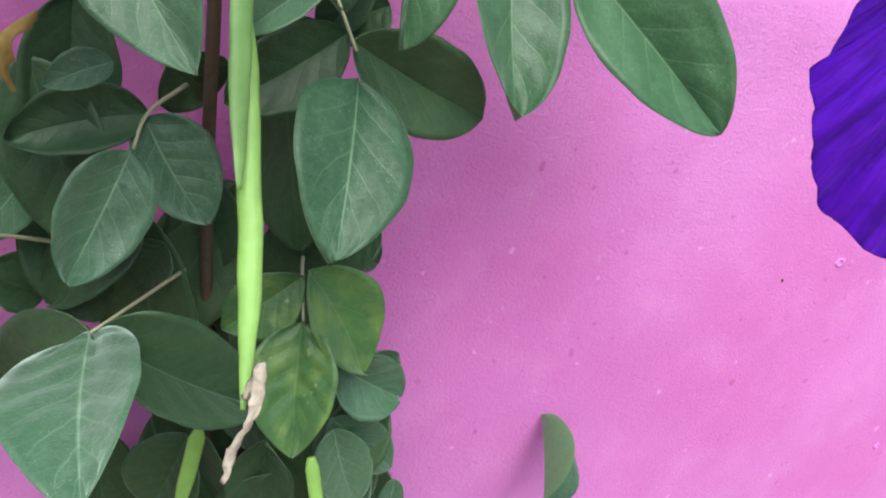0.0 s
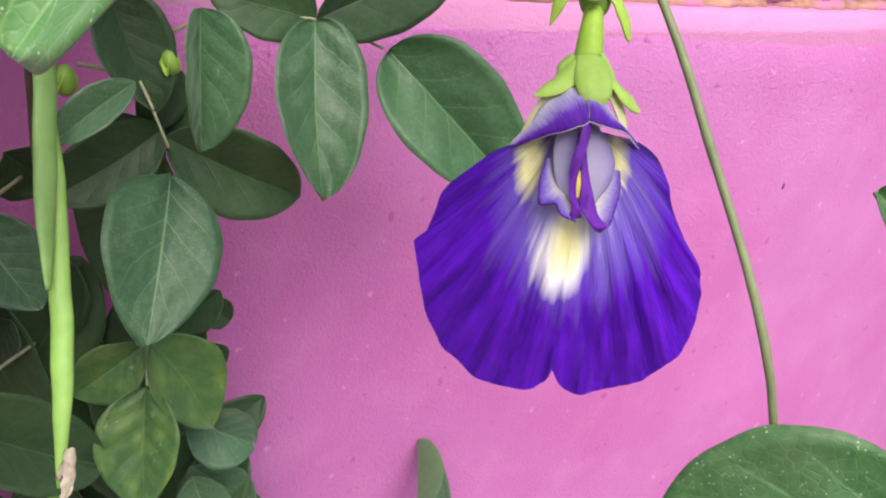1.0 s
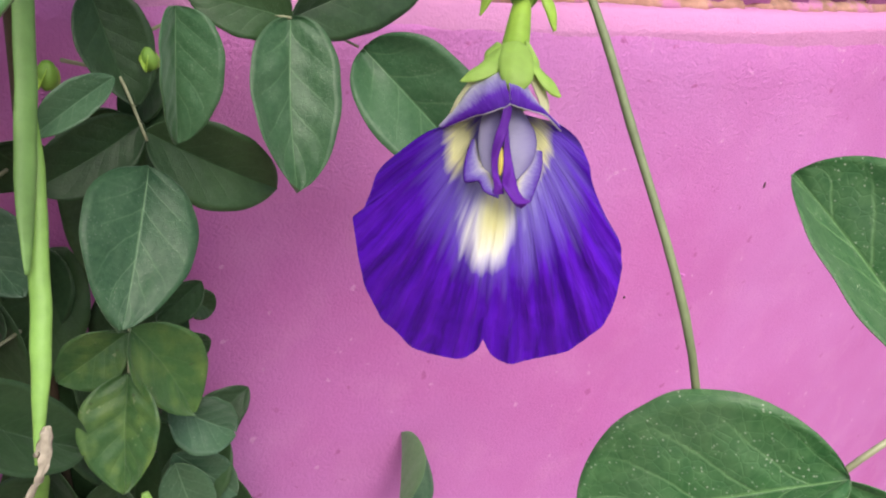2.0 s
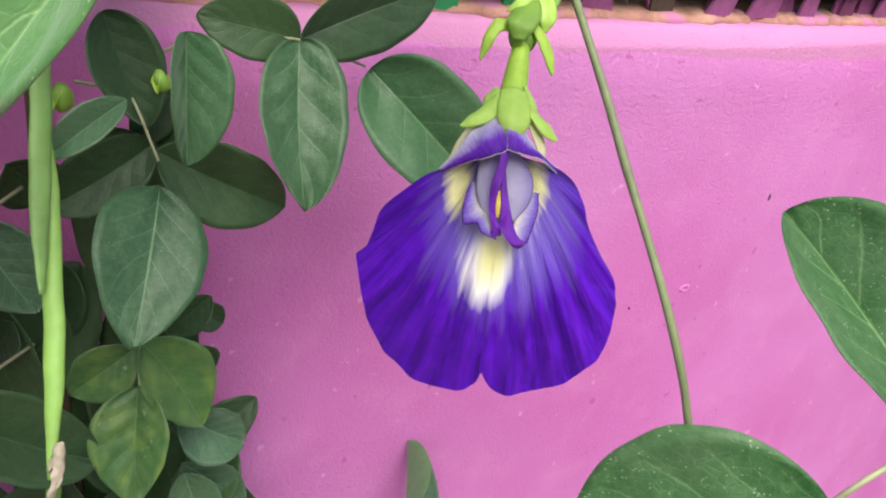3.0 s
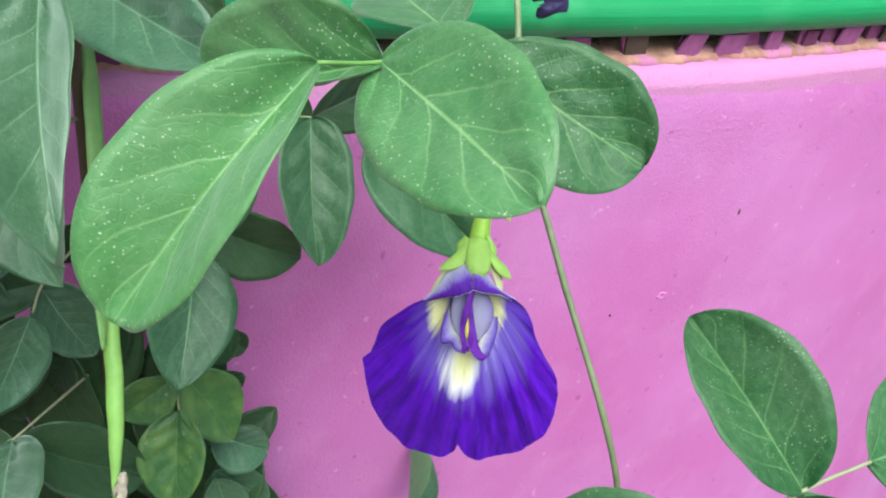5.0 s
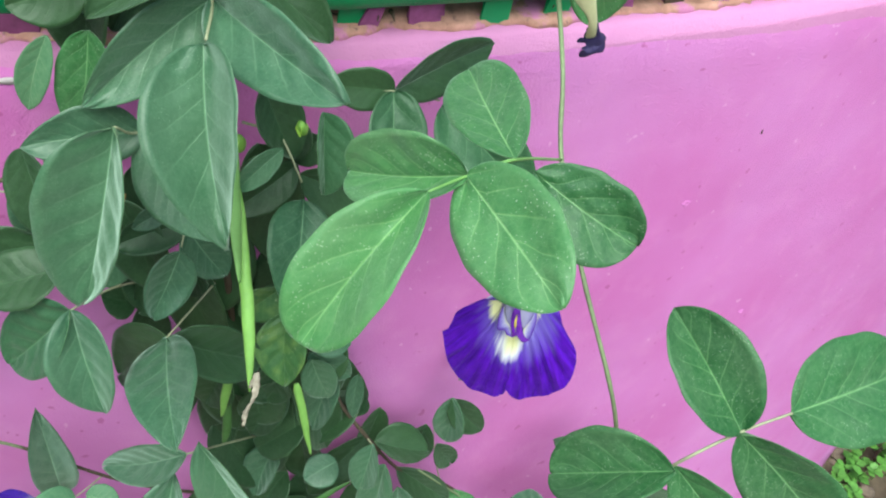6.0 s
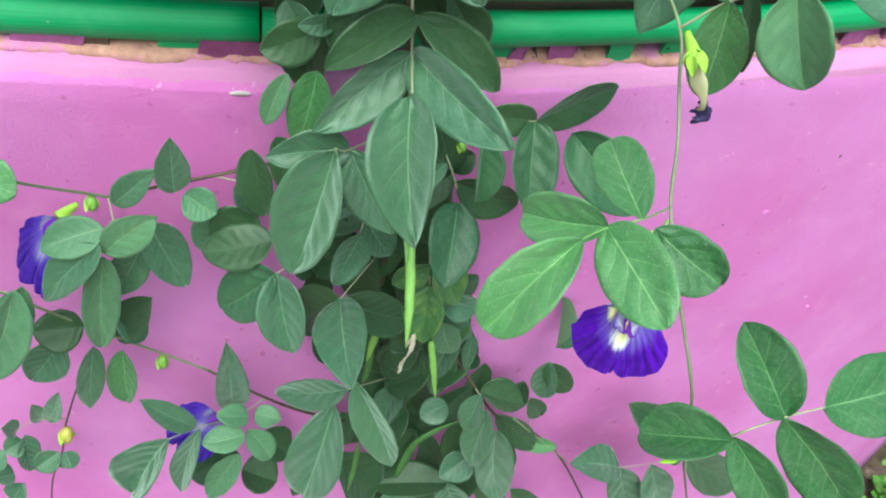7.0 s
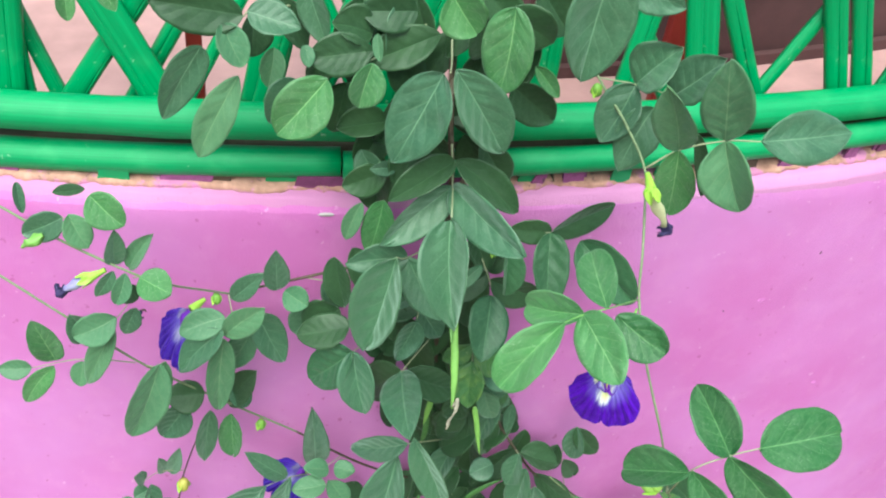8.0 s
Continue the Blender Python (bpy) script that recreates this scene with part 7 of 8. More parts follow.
left_upper = thing("left_upper_vine", (0, 0.289, 1.239), "thin butterfly pea shoot with small leaves across the pink wall", "vine", "vines on the wall")
stem(left_upper, [(-0.32, 0.2758, 1.3196), (-0.3018, 0.2632, 1.3205), (-0.2777, 0.25, 1.3124), (-0.2483, 0.2414, 1.2964), (-0.2049, 0.2318, 1.2756), (-0.1852, 0.245, 1.2539), (-0.1562, 0.2776, 1.2156), (-0.1444, 0.2886, 1.2021)], 0.001, 0.001)
stem(left_upper, [(-0.1444, 0.2886, 1.2021), (-0.1148, 0.2895, 1.2087), (-0.0786, 0.2922, 1.2153), (-0.0366, 0.2902, 1.228), (-0.0001, 0.289, 1.2389)], 0.001, 0.0014, M_WOOD)
leaf = compound(left_upper, [(-0.2446, 0.246, 1.2929), (-0.2515, 0.2468, 1.3142), (-0.2562, 0.2474, 1.3224)], 0.0006)
leaflet(leaf, (-0.2564, 0.2474, 1.3213), (-0.2854, 0.2429, 1.3098), 0.0250, (0.04, -0.96, 0.28), fold=15.4309, wide=0.99, look_of=M_LEAF, point=0.6)
leaflet(leaf, (-0.2519, 0.2469, 1.3248), (-0.2398, 0.2374, 1.2995), 0.0235, (0.29, -0.84, 0.45), fold=28.2414, wide=1.04, look_of=M_PALE, point=0.63)
leaflet(leaf, (-0.233, 0.2397, 1.3478), (-0.2112, 0.2294, 1.3262), 0.0292, (0.05, -0.88, 0.47), fold=25.3636, wide=1.01, look_of=M_FRESH, point=0.56)
leaflet(leaf, (-0.239, 0.2555, 1.3412), (-0.2602, 0.2499, 1.3432), 0.0105, (0.23, -0.62, 0.75), fold=28.3162, wide=1.12, look_of=M_DARK, point=0.59)
leaflet(leaf, (-0.2829, 0.2506, 1.3519), (-0.2809, 0.2423, 1.33), 0.0090, (0.45, -0.82, 0.35), fold=24.6101, wide=0.96, look_of=M_LEAF, point=0.59)
leaf = compound(left_upper, [(-0.2049, 0.2318, 1.2756), (-0.2113, 0.2344, 1.2723)], 0.0006)
leaflet(leaf, (-0.2236, 0.2387, 1.2827), (-0.2181, 0.2301, 1.3205), 0.0191, (0.37, -0.89, -0.26), fold=29.2006, wide=1.15, look_of=M_LEAF, point=0.52)
leaflet(leaf, (-0.2136, 0.2377, 1.2799), (-0.1933, 0.2276, 1.3192), 0.0166, (-0.6, -0.79, 0.11), fold=24.371, wide=0.93, look_of=M_PALE, point=0.56)
leaflet(leaf, (-0.2049, 0.2268, 1.2795), (-0.1821, 0.2166, 1.2711), 0.0297, (0.04, -0.58, 0.81), fold=25.9588, wide=1.04, look_of=M_FRESH, point=0.55)
leaflet(leaf, (-0.2158, 0.2329, 1.2785), (-0.2251, 0.2258, 1.2526), 0.0157, (-0.02, -0.96, 0.27), fold=20.8853, wide=1.15, look_of=M_PALE, point=0.58)
leaflet(leaf, (-0.2246, 0.2338, 1.2803), (-0.2388, 0.2273, 1.259), 0.0136, (0.2, -0.97, 0.16), fold=21.0129, wide=1.04, look_of=M_LEAF, point=0.62)
leaflet(leaf, (-0.2115, 0.2425, 1.2573), (-0.2248, 0.2358, 1.2461), 0.0186, (0.2, -0.93, 0.31), fold=25.3091, wide=1.02, look_of=M_DARK, point=0.59)
leaf = compound(left_upper, [(-0.2091, 0.2422, 1.2604), (-0.2225, 0.2537, 1.2258), (-0.2333, 0.2548, 1.2093)], 0.0006)
leaflet(leaf, (-0.2161, 0.253, 1.223), (-0.226, 0.246, 1.1994), 0.0174, (0.09, -0.96, 0.25), fold=15.818, wide=1.11, look_of=M_LEAF, point=0.53)
leaflet(leaf, (-0.2326, 0.2548, 1.2113), (-0.2687, 0.2509, 1.1937), 0.0296, (-0.14, -0.86, 0.48), fold=19.0964, wide=1.11, look_of=M_PALE, point=0.58)
leaflet(leaf, (-0.2366, 0.2552, 1.2006), (-0.2674, 0.2507, 1.134), 0.0235, (-0.39, -0.89, 0.24), fold=22, look_of=M_PALE, point=0.59)
leaflet(leaf, (-0.2594, 0.2679, 1.1743), (-0.2692, 0.261, 1.2084), 0.0259, (0.39, -0.92, -0.07), fold=21.2795, wide=1.11, look_of=M_LEAF, point=0.57)
leaf = compound(left_upper, [(-0.1148, 0.2895, 1.2087), (-0.1027, 0.2857, 1.2096)], 0.0006)
leaflet(leaf, (-0.1417, 0.2864, 1.1973), (-0.1153, 0.2765, 1.2336), 0.0211, (-0.54, -0.83, 0.17), fold=23.2707, wide=1.11, look_of=M_LEAF, point=0.62)
leaflet(leaf, (-0.1028, 0.2787, 1.2141), (-0.1033, 0.2707, 1.2626), 0.0239, (0.04, -0.99, -0.16), fold=17.0258, wide=0.97, look_of=M_LEAF, point=0.61)
leaflet(leaf, (-0.0965, 0.2833, 1.2082), (-0.0764, 0.2741, 1.1976), 0.0272, (0, -0.75, 0.66), fold=29.2134, wide=1.08, look_of=M_PALE, point=0.57)
leaf = compound(left_upper, [(-0.1444, 0.2886, 1.2021), (-0.142, 0.2764, 1.1864), (-0.1481, 0.2669, 1.1755)], 0.0006)
leaflet(leaf, (-0.1472, 0.2668, 1.1948), (-0.1862, 0.2621, 1.1826), 0.0286, (-0.14, -0.68, 0.72), fold=17.9182, wide=1.01, look_of=M_PALE, point=0.61)
leaflet(leaf, (-0.1479, 0.2618, 1.1778), (-0.1141, 0.2513, 1.2167), 0.0269, (-0.4, -0.91, 0.11), fold=16, wide=1.08, look_of=M_PALE, point=0.63)
leaflet(leaf, (-0.1492, 0.2569, 1.1884), (-0.1907, 0.2525, 1.1436), 0.0299, (-0.51, -0.67, 0.54), fold=23.3, wide=1.03, look_of=M_LEAF, point=0.58)
leaflet(leaf, (-0.1491, 0.2619, 1.1736), (-0.1574, 0.2546, 1.0841), 0.0270, (0.16, -0.99, 0.07), fold=18, wide=0.99, look_of=M_PALE, point=0.52)
leaflet(leaf, (-0.1276, 0.2854, 1.1555), (-0.1503, 0.2791, 1.1143), 0.0286, (-0.08, -0.98, 0.19), fold=15.2486, wide=1.06, look_of=M_LEAF, point=0.53)
leaflet(leaf, (-0.1204, 0.2849, 1.1805), (-0.0974, 0.2753, 1.1253), 0.0322, (0.32, -0.9, 0.29), fold=16.8103, wide=0.94, look_of=M_LEAF, point=0.56)
leaf = compound(left_upper, [(-0.0786, 0.2922, 1.2153), (-0.0533, 0.291, 1.2093)], 0.0006)
leaflet(leaf, (-0.0677, 0.2917, 1.1746), (-0.0882, 0.2848, 1.1537), 0.0397, (-0.18, -0.87, 0.47), fold=24.1848, wide=0.95, look_of=M_LEAF)
leaflet(leaf, (-0.0483, 0.2957, 1.2183), (-0.0552, 0.288, 1.1775), 0.0270, (-0.31, -0.92, 0.23), fold=18.7768, look_of=M_LEAF, point=0.63)
leaflet(leaf, (-0.0484, 0.2807, 1.1877), (-0.0761, 0.2741, 1.1638), 0.0478, (-0.34, -0.73, 0.6), fold=25.0955, wide=1.03, look_of=M_DARK, point=0.57)
bud(left_upper, (-0.154, 0.2824, 1.207), 0.012, (0, -0.3, -1))
faded_flower(left_upper, (-0.2302, 0.2344, 1.2811), (-0.2459, 0.2341, 1.2723), (-0.263, 0.2341, 1.2609), 0.022, M_WING)
flower(left_upper, (-0.1759, 0.2873, 1.1859), (-0.2015, 0.2716, 1.1425), (-0.72, -0.62, 0.3), 0.050, (-0.1657, 0.2984, 1.1871), seed=7, detail=False)
stem(left_upper, [(-0.2098, 0.2600, 1.2120), (-0.2125, 0.2680, 1.2060), (-0.2150, 0.2720, 1.2013)], 0.0007, 0.0011, M_WOOD, "dry_stalk")
part("withered_stub", ribbon([(-0.2150, 0.2720, 1.2013), (-0.2190, 0.2700, 1.1965), (-0.2207, 0.2705, 1.1905), (-0.2185, 0.2715, 1.1860)], (0.004, 0.008, 0.009, 0.003), (-0.3, -0.9, 0.3), 0.6, 0.0005, 0.6, 6), M_INK, left_upper, "dark withered flower stub")
part("withered_stub", ribbon([(-0.2700, 0.2420, 1.3100), (-0.2780, 0.2400, 1.3060), (-0.2860, 0.2400, 1.3010)], (0.005, 0.009, 0.004), (0.0, -0.9, 0.4), 0.6, 0.0005, 0.5, 7), M_POD, left_upper, "shrivelled yellow-green bud")

left_lower = thing("left_lower_vine", (0.038, 0.298, 0.902), "thin green butterfly pea shoot with small round leaves", "vine", "vines on the wall")
stem(left_lower, [(-0.3382, 0.2987, 1.2333), (-0.327, 0.297, 1.2232), (-0.2737, 0.2747, 1.1913), (-0.2199, 0.2735, 1.133), (-0.1545, 0.2875, 1.0619), (-0.1201, 0.2999, 1.02), (-0.0849, 0.3026, 0.9896)], 0.001, 0.0011)
stem(left_lower, [(-0.0849, 0.3026, 0.9896), (-0.0373, 0.2903, 0.9607), (-0.0035, 0.2891, 0.9366), (0.0377, 0.2983, 0.9018)], 0.0011, 0.0014, M_WOOD)
leaf = compound(left_lower, [(-0.227, 0.2723, 1.1378), (-0.2706, 0.2713, 1.1463), (-0.3138, 0.2749, 1.1346)], 0.0006)
leaflet(leaf, (-0.2926, 0.2721, 1.1455), (-0.3022, 0.2653, 1.197), 0.0264, (0.22, -0.97, -0.09), fold=17.1633, wide=0.95, look_of=M_FRESH, point=0.53)
leaflet(leaf, (-0.3142, 0.275, 1.1346), (-0.34, 0.2706, 1.1391), 0.0187, (0.23, -0.78, 0.57), fold=16.3677, wide=1.06, look_of=M_PALE, point=0.57)
leaflet(leaf, (-0.2952, 0.2724, 1.1382), (-0.3257, 0.2685, 1.095), 0.0211, (-0.11, -0.98, 0.17), fold=18, wide=1.04, look_of=M_FRESH, point=0.6)
leaflet(leaf, (-0.2714, 0.2744, 1.1401), (-0.2767, 0.267, 1.1163), 0.0185, (-0.21, -0.92, 0.33), fold=15.5027, wide=0.96, look_of=M_PALE, point=0.59)
leaf = compound(left_lower, [(-0.2199, 0.2735, 1.133), (-0.1982, 0.2663, 1.1327)], 0.0006)
leaflet(leaf, (-0.202, 0.2415, 1.1672), (-0.2347, 0.2369, 1.0732), 0.0369, (0.09, -1, 0.02), fold=24, wide=0.97, look_of=M_PALE, point=0.58)
leaflet(leaf, (-0.1986, 0.2513, 1.1599), (-0.2185, 0.2452, 1.0955), 0.0238, (0.1, -0.99, 0.06), fold=20, look_of=M_PALE)
leaflet(leaf, (-0.1714, 0.2789, 1.0832), (-0.2054, 0.274, 1.0884), 0.0337, (0.2, -0.71, 0.68), fold=19.4729, wide=1.01, look_of=M_DARK, point=0.57)
leaflet(leaf, (-0.188, 0.2804, 1.0682), (-0.2139, 0.2749, 1.0285), 0.0353, (-0.15, -0.96, 0.23), fold=25.2473, wide=1.06, look_of=M_LEAF, point=0.62)
leaflet(leaf, (-0.1508, 0.2922, 1.0519), (-0.125, 0.2822, 1.1059), 0.0299, (-0.65, -0.74, 0.17), fold=15.5163, wide=1.02, look_of=M_DARK, point=0.6)
leaflet(leaf, (-0.1682, 0.2836, 1.0527), (-0.1767, 0.2763, 0.9795), 0.0232, (0.29, -0.96, 0.06), fold=16.099, wide=1.08, look_of=M_LEAF, point=0.56)
leaflet(leaf, (-0.1488, 0.292, 1.0365), (-0.1501, 0.2841, 0.9793), 0.0263, (-0.22, -0.96, 0.14), fold=26.4365, wide=0.96, look_of=M_FRESH, point=0.52)
leaflet(leaf, (-0.1472, 0.2969, 1.0752), (-0.1319, 0.2877, 1.0513), 0.0251, (0.36, -0.77, 0.53), fold=28.0354, wide=1.01, look_of=M_LEAF)
bud(left_lower, (-0.121, 0.31, 1.0015), 0.014, (0, -0.3, -1))
leaf = compound(left_lower, [(-0.0373, 0.2903, 0.9607), (-0.0637, 0.2814, 0.9488), (-0.0936, 0.2581, 0.9734), (-0.1171, 0.2445, 0.9802)], 0.0006)
leaflet(leaf, (-0.097, 0.2533, 0.981), (-0.1338, 0.2457, 1.0333), 0.0208, (0.68, -0.63, 0.39), fold=12.9, wide=1.07, look_of=M_LEAF, point=0.6)
leaflet(leaf, (-0.0653, 0.2915, 0.9503), (-0.07, 0.2818, 1.0445), 0.0338, (0.1, -0.99, -0.1), fold=33.9, wide=0.98, look_of=M_LEAF)
leaflet(leaf, (-0.1178, 0.2496, 0.9729), (-0.1509, 0.242, 0.9065), 0.0582, (-0.57, -0.74, 0.37), fold=48.1, wide=1.08, look_of=M_LEAF, point=0.58)
leaflet(leaf, (-0.0936, 0.243, 0.9929), (-0.1135, 0.2343, 0.9057), 0.0290, (-0.4, -0.9, 0.18), fold=44.3, wide=1.08, look_of=M_LEAF, point=0.62)
leaflet(leaf, (-0.0581, 0.2461, 0.9742), (-0.0919, 0.2379, 0.98), 0.0242, (0.25, -0.38, 0.89), fold=14.4, wide=1.01, look_of=M_PALE, point=0.62)
leaflet(leaf, (-0.0539, 0.261, 0.9777), (-0.0782, 0.2522, 0.9949), 0.0206, (0.62, -0.3, 0.72), fold=16.2, wide=0.94, look_of=M_PALE)
leaflet(leaf, (-0.048, 0.2657, 0.9751), (-0.028, 0.2549, 0.9796), 0.0207, (-0.36, -0.3, 0.88), fold=15.2, look_of=M_PALE, point=0.58)
leaflet(leaf, (-0.0547, 0.256, 0.9659), (-0.0357, 0.2452, 0.933), 0.0257, (0.28, -0.85, 0.44), fold=28.3, wide=1.04, look_of=M_PALE, point=0.57)
leaflet(leaf, (-0.0615, 0.2513, 0.9368), (-0.0904, 0.2428, 0.8844), 0.0250, (-0.43, -0.82, 0.37), fold=16, wide=1.05, look_of=M_PALE, point=0.63)
leaflet(leaf, (-0.0599, 0.2913, 0.8726), (-0.1047, 0.2838, 0.8516), 0.0415, (-0.2, -0.71, 0.68), fold=28.9, wide=1.01, look_of=M_DARK)
leaflet(leaf, (-0.0562, 0.3011, 0.8292), (-0.0229, 0.2897, 0.82), 0.0495, (0.12, -0.39, 0.91), fold=33.4, wide=1.03, look_of=M_DARK)
leaflet(leaf, (-0.0401, 0.3054, 0.8813), (-0.0126, 0.2944, 0.8565), 0.0388, (0.36, -0.64, 0.68), fold=26.4, wide=1.06, look_of=M_DARK)
flower(left_lower, (-0.0757, 0.2821, 0.9526), (-0.112, 0.2592, 0.9528), (-0.45, -0.65, 0.6), 0.050, (-0.0692, 0.2967, 0.9362), seed=11, detail=False)

small = thing("small_vine", (-0.169, 0.289, 1.047), "fine shoot with tiny young leaves and a yellow bud", "vine", "vines on the wall")
stem(small, [(-0.1687, 0.2887, 1.0466), (-0.1825, 0.2949, 1.0035), (-0.1938, 0.301, 0.9646), (-0.2057, 0.3022, 0.9205), (-0.212, 0.3029, 0.8855), (-0.2281, 0.3046, 0.8274), (-0.241, 0.306, 0.7172)], 0.0008, 0.0008, M_WOOD)
leaf = compound(small, [(-0.2011, 0.3017, 0.938), (-0.227, 0.2994, 0.9412), (-0.2479, 0.3018, 0.9198)], 0.0005)
leaflet(leaf, (-0.2173, 0.3034, 0.9338), (-0.2034, 0.2919, 0.9848), 0.0172, (-0.37, -0.92, -0.11), fold=21.5, wide=1.11, look_of=M_LEAF, point=0.52)
leaflet(leaf, (-0.2218, 0.3039, 0.9338), (-0.2237, 0.294, 0.9673), 0.0155, (0.59, -0.79, -0.2), fold=24.6, wide=1.14, look_of=M_LEAF, point=0.59)
leaflet(leaf, (-0.2384, 0.3057, 0.9122), (-0.2369, 0.2955, 0.8691), 0.0240, (0.47, -0.86, 0.22), fold=32.5, wide=0.96, look_of=M_LEAF, point=0.53)
leaflet(leaf, (-0.242, 0.3061, 0.9033), (-0.2558, 0.2977, 0.9012), 0.0239, (0.25, -0.61, 0.75), fold=30.5, wide=1.11, look_of=M_LEAF, point=0.52)
leaflet(leaf, (-0.2438, 0.3063, 0.9208), (-0.2511, 0.2971, 0.9376), 0.0168, (0.9, -0.39, 0.18), fold=15.9, wide=1.14, look_of=M_LEAF, point=0.58)
leaflet(leaf, (-0.2145, 0.3031, 0.8852), (-0.2353, 0.2953, 0.8738), 0.0243, (0, -0.82, 0.57), fold=27.4, wide=1.06, look_of=M_LEAF, point=0.56)
leaflet(leaf, (-0.2098, 0.3026, 0.8852), (-0.2035, 0.2919, 0.8733), 0.0226, (-0.1, -0.77, 0.64), fold=20.1, wide=0.92, look_of=M_LEAF, point=0.62)
leaflet(leaf, (-0.2576, 0.308, 0.8474), (-0.2718, 0.2996, 0.8546), 0.0247, (0.56, -0.28, 0.78), fold=34.6, wide=1.14, look_of=M_LEAF, point=0.59)
leaflet(leaf, (-0.2527, 0.3074, 0.8326), (-0.2632, 0.2986, 0.8147), 0.0244, (-0.26, -0.8, 0.54), fold=24.2, wide=1.13, look_of=M_LEAF, point=0.61)
leaflet(leaf, (-0.2586, 0.3081, 0.8851), (-0.2732, 0.2998, 0.8735), 0.0209, (-0.25, -0.61, 0.75), fold=13.3, wide=1.07, look_of=M_LEAF, point=0.55)
bud(small, (-0.2035, 0.297, 0.9268), 0.018, (0, -0.2, -1), M_BUD)

top = thing("rail_vine", (0.042, 0.338, 1.428), "leafy butterfly pea vine climbing over the green bamboo rails", "vine", "vines on the wall")
stem(top, [(0.124, 0.3184, 1.4592), (0.0776, 0.338, 1.4672), (0.0438, 0.3382, 1.4522), (0.0352, 0.3183, 1.419), (0.0364, 0.2983, 1.3696), (0.0345, 0.2783, 1.3641)], 0.0018, 0.0018, M_WOOD)
leaf = compound(top, [(-0.0857, 0.3427, 1.4465), (-0.1148, 0.3145, 1.457), (-0.1228, 0.3051, 1.4549)], 0.0009)
leaflet(leaf, (-0.1226, 0.295, 1.4607), (-0.1849, 0.2921, 1.4712), 0.0352, (0.09, -0.97, 0.24), fold=14.4, wide=1.02, look_of=M_DARK, point=0.62)
leaflet(leaf, (-0.1193, 0.2948, 1.4643), (-0.0828, 0.2845, 1.4575), 0.0280, (-0.06, -0.69, 0.72), fold=17.7, wide=1.02, look_of=M_LEAF, point=0.61)
leaflet(leaf, (-0.1373, 0.2911, 1.4563), (-0.1237, 0.2821, 1.4275), 0.0247, (0.31, -0.86, 0.41), fold=22, wide=0.99, look_of=M_PALE, point=0.53)
leaflet(leaf, (-0.1526, 0.2973, 1.4353), (-0.1839, 0.292, 1.3763), 0.0289, (0.07, -1, 0.05), fold=16, wide=0.92, look_of=M_LEAF, point=0.53)
leaflet(leaf, (-0.1274, 0.2904, 1.4155), (-0.162, 0.2851, 1.3464), 0.0308, (-0.31, -0.92, 0.23), fold=24, wide=1.15, look_of=M_PALE, point=0.6)
leaflet(leaf, (-0.1309, 0.2956, 1.4006), (-0.1359, 0.288, 1.376), 0.0115, (-0.32, -0.88, 0.34), fold=32.1, wide=0.95, look_of=M_PALE, point=0.61)
leaf = compound(top, [(0.0186, 0.3386, 1.4372), (-0.0152, 0.3095, 1.4277), (-0.0547, 0.291, 1.4184)], 0.0009)
leaflet(leaf, (-0.0636, 0.2814, 1.419), (-0.1016, 0.2756, 1.374), 0.0457, (-0.25, -0.91, 0.33), fold=26.5, wide=1.01, look_of=M_FRESH, point=0.63)
leaflet(leaf, (-0.0292, 0.295, 1.4352), (-0.0776, 0.2892, 1.4307), 0.0341, (0.07, -0.92, 0.38), fold=12.6, wide=1.15, look_of=M_DARK, point=0.64)
leaflet(leaf, (-0.0314, 0.28, 1.4332), (-0.0404, 0.2724, 1.3989), 0.0332, (0.11, -0.98, 0.19), fold=33.4, wide=1.1, look_of=M_FRESH, point=0.59)
leaflet(leaf, (-0.0138, 0.3094, 1.3651), (-0.0539, 0.303, 1.3634), 0.0325, (0.08, -0.7, 0.71), fold=35.3, wide=1.09, look_of=M_DARK, point=0.53)
leaflet(leaf, (-0.0068, 0.2892, 1.3346), (-0.0279, 0.2819, 1.3378), 0.0150, (0.35, -0.87, 0.33), fold=28.9, wide=1.04, look_of=M_LEAF, point=0.55)
leaflet(leaf, (-0.0131, 0.2944, 1.3277), (-0.0491, 0.2878, 1.316), 0.0302, (0.07, -0.94, 0.32), fold=15, wide=1.14, look_of=M_DARK, point=0.64)
leaflet(leaf, (0.0222, 0.3085, 1.443), (-0.0328, 0.3021, 1.4219), 0.0374, (-0.15, -0.78, 0.61), fold=30.4, wide=1.14, look_of=M_DARK, point=0.64)
leaflet(leaf, (-0.0288, 0.31, 1.4412), (-0.0589, 0.3032, 1.453), 0.0328, (0.38, -0.74, 0.56), fold=22.7, wide=1.07, look_of=M_DARK, point=0.57)
leaflet(leaf, (0.0053, 0.3189, 1.4559), (-0.0378, 0.3123, 1.4579), 0.0373, (0.16, -0.9, 0.41), fold=26.1, wide=0.99, look_of=M_DARK, point=0.57)
leaflet(leaf, (-0.0796, 0.2923, 1.4403), (-0.0766, 0.2841, 1.4266), 0.0112, (0.14, -0.84, 0.53), fold=14.9, wide=0.95, look_of=M_PALE, point=0.55)
leaflet(leaf, (-0.0281, 0.2899, 1.4515), (-0.0263, 0.2818, 1.4332), 0.0089, (-0.29, -0.89, 0.36), fold=21.5, wide=1.02, look_of=M_PALE)
leaf = compound(top, [(0.0331, 0.3183, 1.4382), (0.0311, 0.2983, 1.425), (0.0263, 0.2784, 1.4266)], 0.0009)
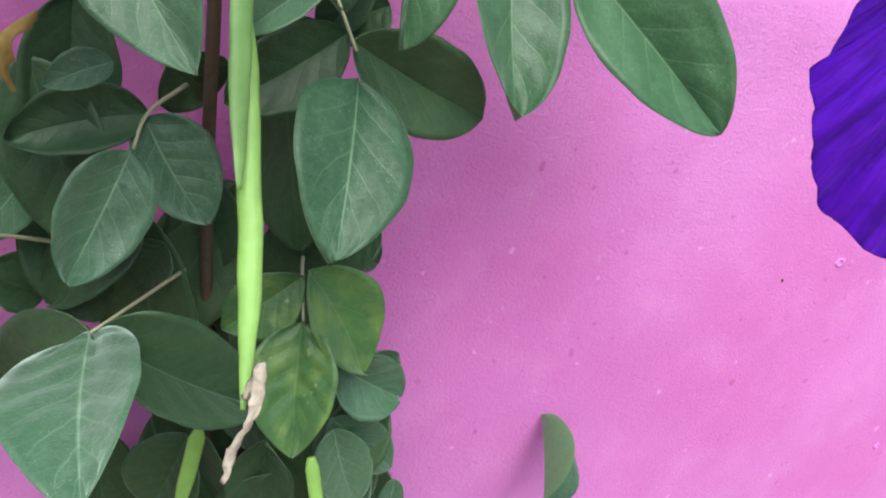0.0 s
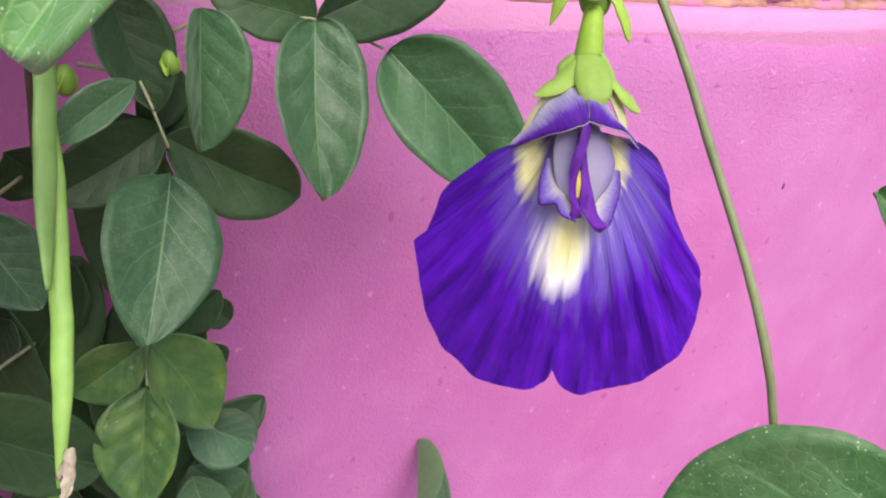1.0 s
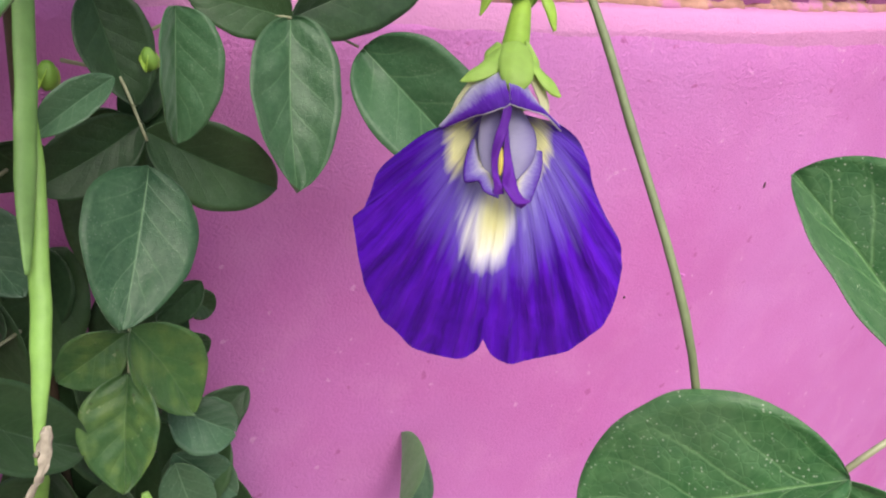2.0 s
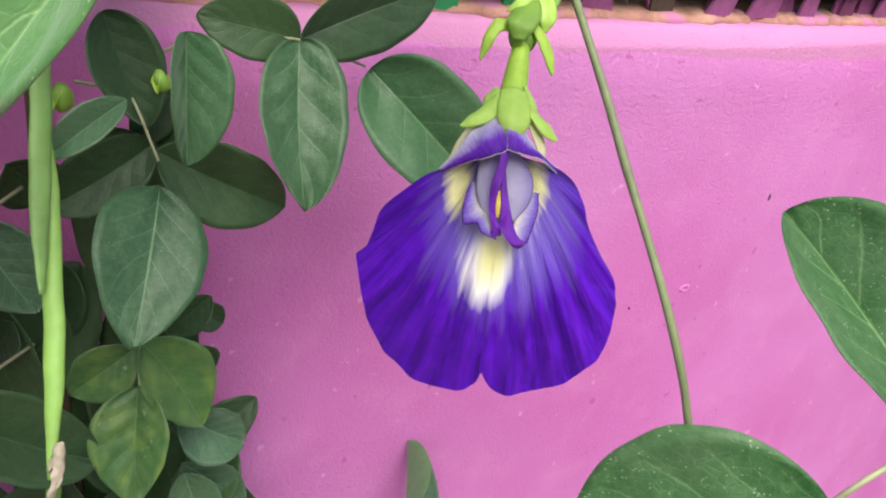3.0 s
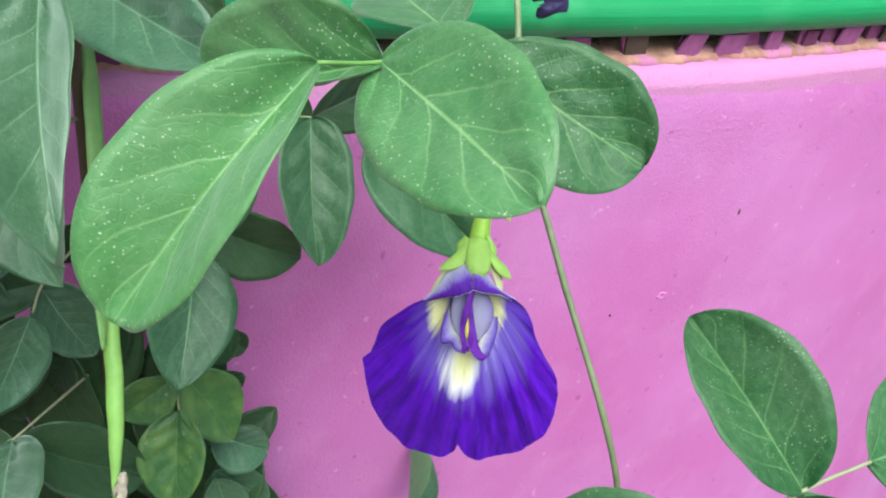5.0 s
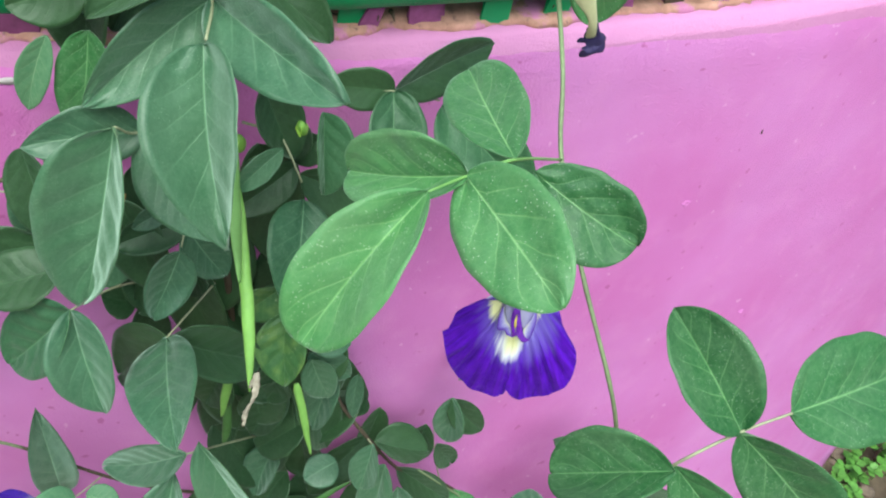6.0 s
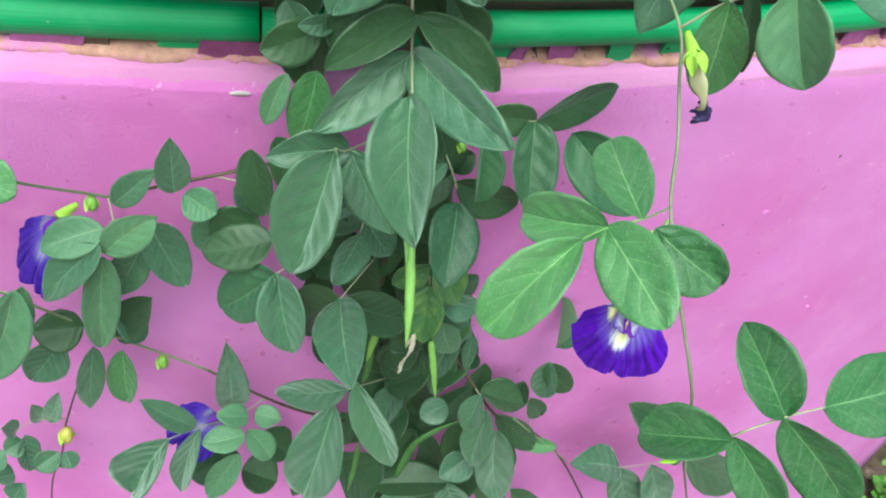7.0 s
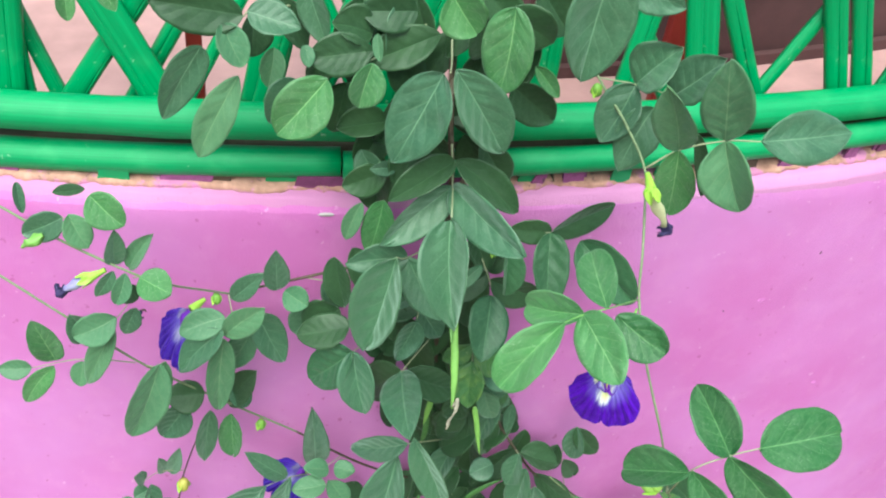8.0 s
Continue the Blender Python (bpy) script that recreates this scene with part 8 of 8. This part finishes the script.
leaflet(leaf, (0.0194, 0.2686, 1.4321), (-0.0153, 0.2615, 1.3575), 0.0512, (-0.52, -0.79, 0.32), fold=18, wide=1.04, look_of=M_LEAF, point=0.6)
leaflet(leaf, (0.0278, 0.2664, 1.4362), (0.0726, 0.258, 1.3676), 0.0453, (0.23, -0.94, 0.27), fold=27.7, wide=1.14, look_of=M_LEAF, point=0.58)
leaflet(leaf, (0.0228, 0.2885, 1.4848), (0.0432, 0.2802, 1.4572), 0.0440, (-0.14, -0.97, 0.19), fold=35.8, look_of=M_FRESH, point=0.56)
leaflet(leaf, (0.0652, 0.268, 1.4847), (0.0593, 0.26, 1.4186), 0.0414, (-0.56, -0.82, 0.15), fold=16.4, wide=0.99, look_of=M_FRESH, point=0.52)
leaflet(leaf, (0.1083, 0.2182, 1.538), (0.1014, 0.2101, 1.4585), 0.0523, (-0.14, -0.98, 0.11), fold=28.9, wide=0.98, look_of=M_LEAF, point=0.57)
leaflet(leaf, (0.0836, 0.308, 1.4004), (0.1224, 0.3004, 1.3705), 0.0360, (-0.06, -0.98, 0.17), fold=19, wide=1.07, look_of=M_DARK, point=0.63)
leaflet(leaf, (0.094, 0.2881, 1.4278), (0.1152, 0.2803, 1.4049), 0.0153, (0.06, -0.93, 0.37), fold=30, look_of=M_FRESH, point=0.62)
leaflet(leaf, (0.143, 0.2588, 1.503), (0.1846, 0.2521, 1.4946), 0.0271, (-0.14, -0.98, 0.12), fold=21.6, wide=0.96, look_of=M_LEAF, point=0.59)
leaflet(leaf, (0.0717, 0.308, 1.4629), (0.1093, 0.3002, 1.4397), 0.0423, (-0.2, -0.98, 0), fold=16.1, wide=1.07, look_of=M_DARK, point=0.62)
leaflet(leaf, (0.0981, 0.3181, 1.477), (0.1248, 0.3104, 1.4443), 0.0389, (0.05, -0.96, 0.26), fold=25.5, wide=1.07, look_of=M_DARK, point=0.55)
leaflet(leaf, (0.0595, 0.308, 1.425), (0.0492, 0.3001, 1.4571), 0.0316, (0.15, -0.97, -0.19), fold=33.9, wide=1.08, look_of=M_DARK, point=0.55)
leaf = compound(top, [(0.0376, 0.3083, 1.3739), (0.0373, 0.2933, 1.3622)], 0.0008)
leaflet(leaf, (0.0773, 0.318, 1.3788), (0.0349, 0.3103, 1.3673), 0.0337, (0.04, -0.9, 0.44), fold=33.9, wide=0.97, look_of=M_DARK, point=0.61)
leaflet(leaf, (0.0037, 0.3189, 1.3671), (-0.0234, 0.3118, 1.3447), 0.0293, (-0.26, -0.79, 0.56), fold=19, wide=0.95, look_of=M_DARK, point=0.6)
leaflet(leaf, (0.0179, 0.2886, 1.3653), (-0.0069, 0.2812, 1.3213), 0.0344, (-0.49, -0.77, 0.41), fold=19.1, wide=0.94, look_of=M_DARK, point=0.61)
leaflet(leaf, (0.0626, 0.298, 1.3536), (0.0908, 0.29, 1.3134), 0.0335, (0.16, -0.94, 0.3), fold=31.7, wide=1.15, look_of=M_DARK, point=0.64)
leaflet(leaf, (-0.2387, 0.2957, 1.4808), (-0.2376, 0.2875, 1.4574), 0.0145, (0.25, -0.91, 0.33), fold=27.9, wide=1.15, look_of=M_FRESH, point=0.57)
leaflet(leaf, (-0.2156, 0.3032, 1.4741), (-0.207, 0.2943, 1.4622), 0.0159, (0.02, -0.79, 0.61), fold=34.8, wide=0.93, look_of=M_FRESH, point=0.63)
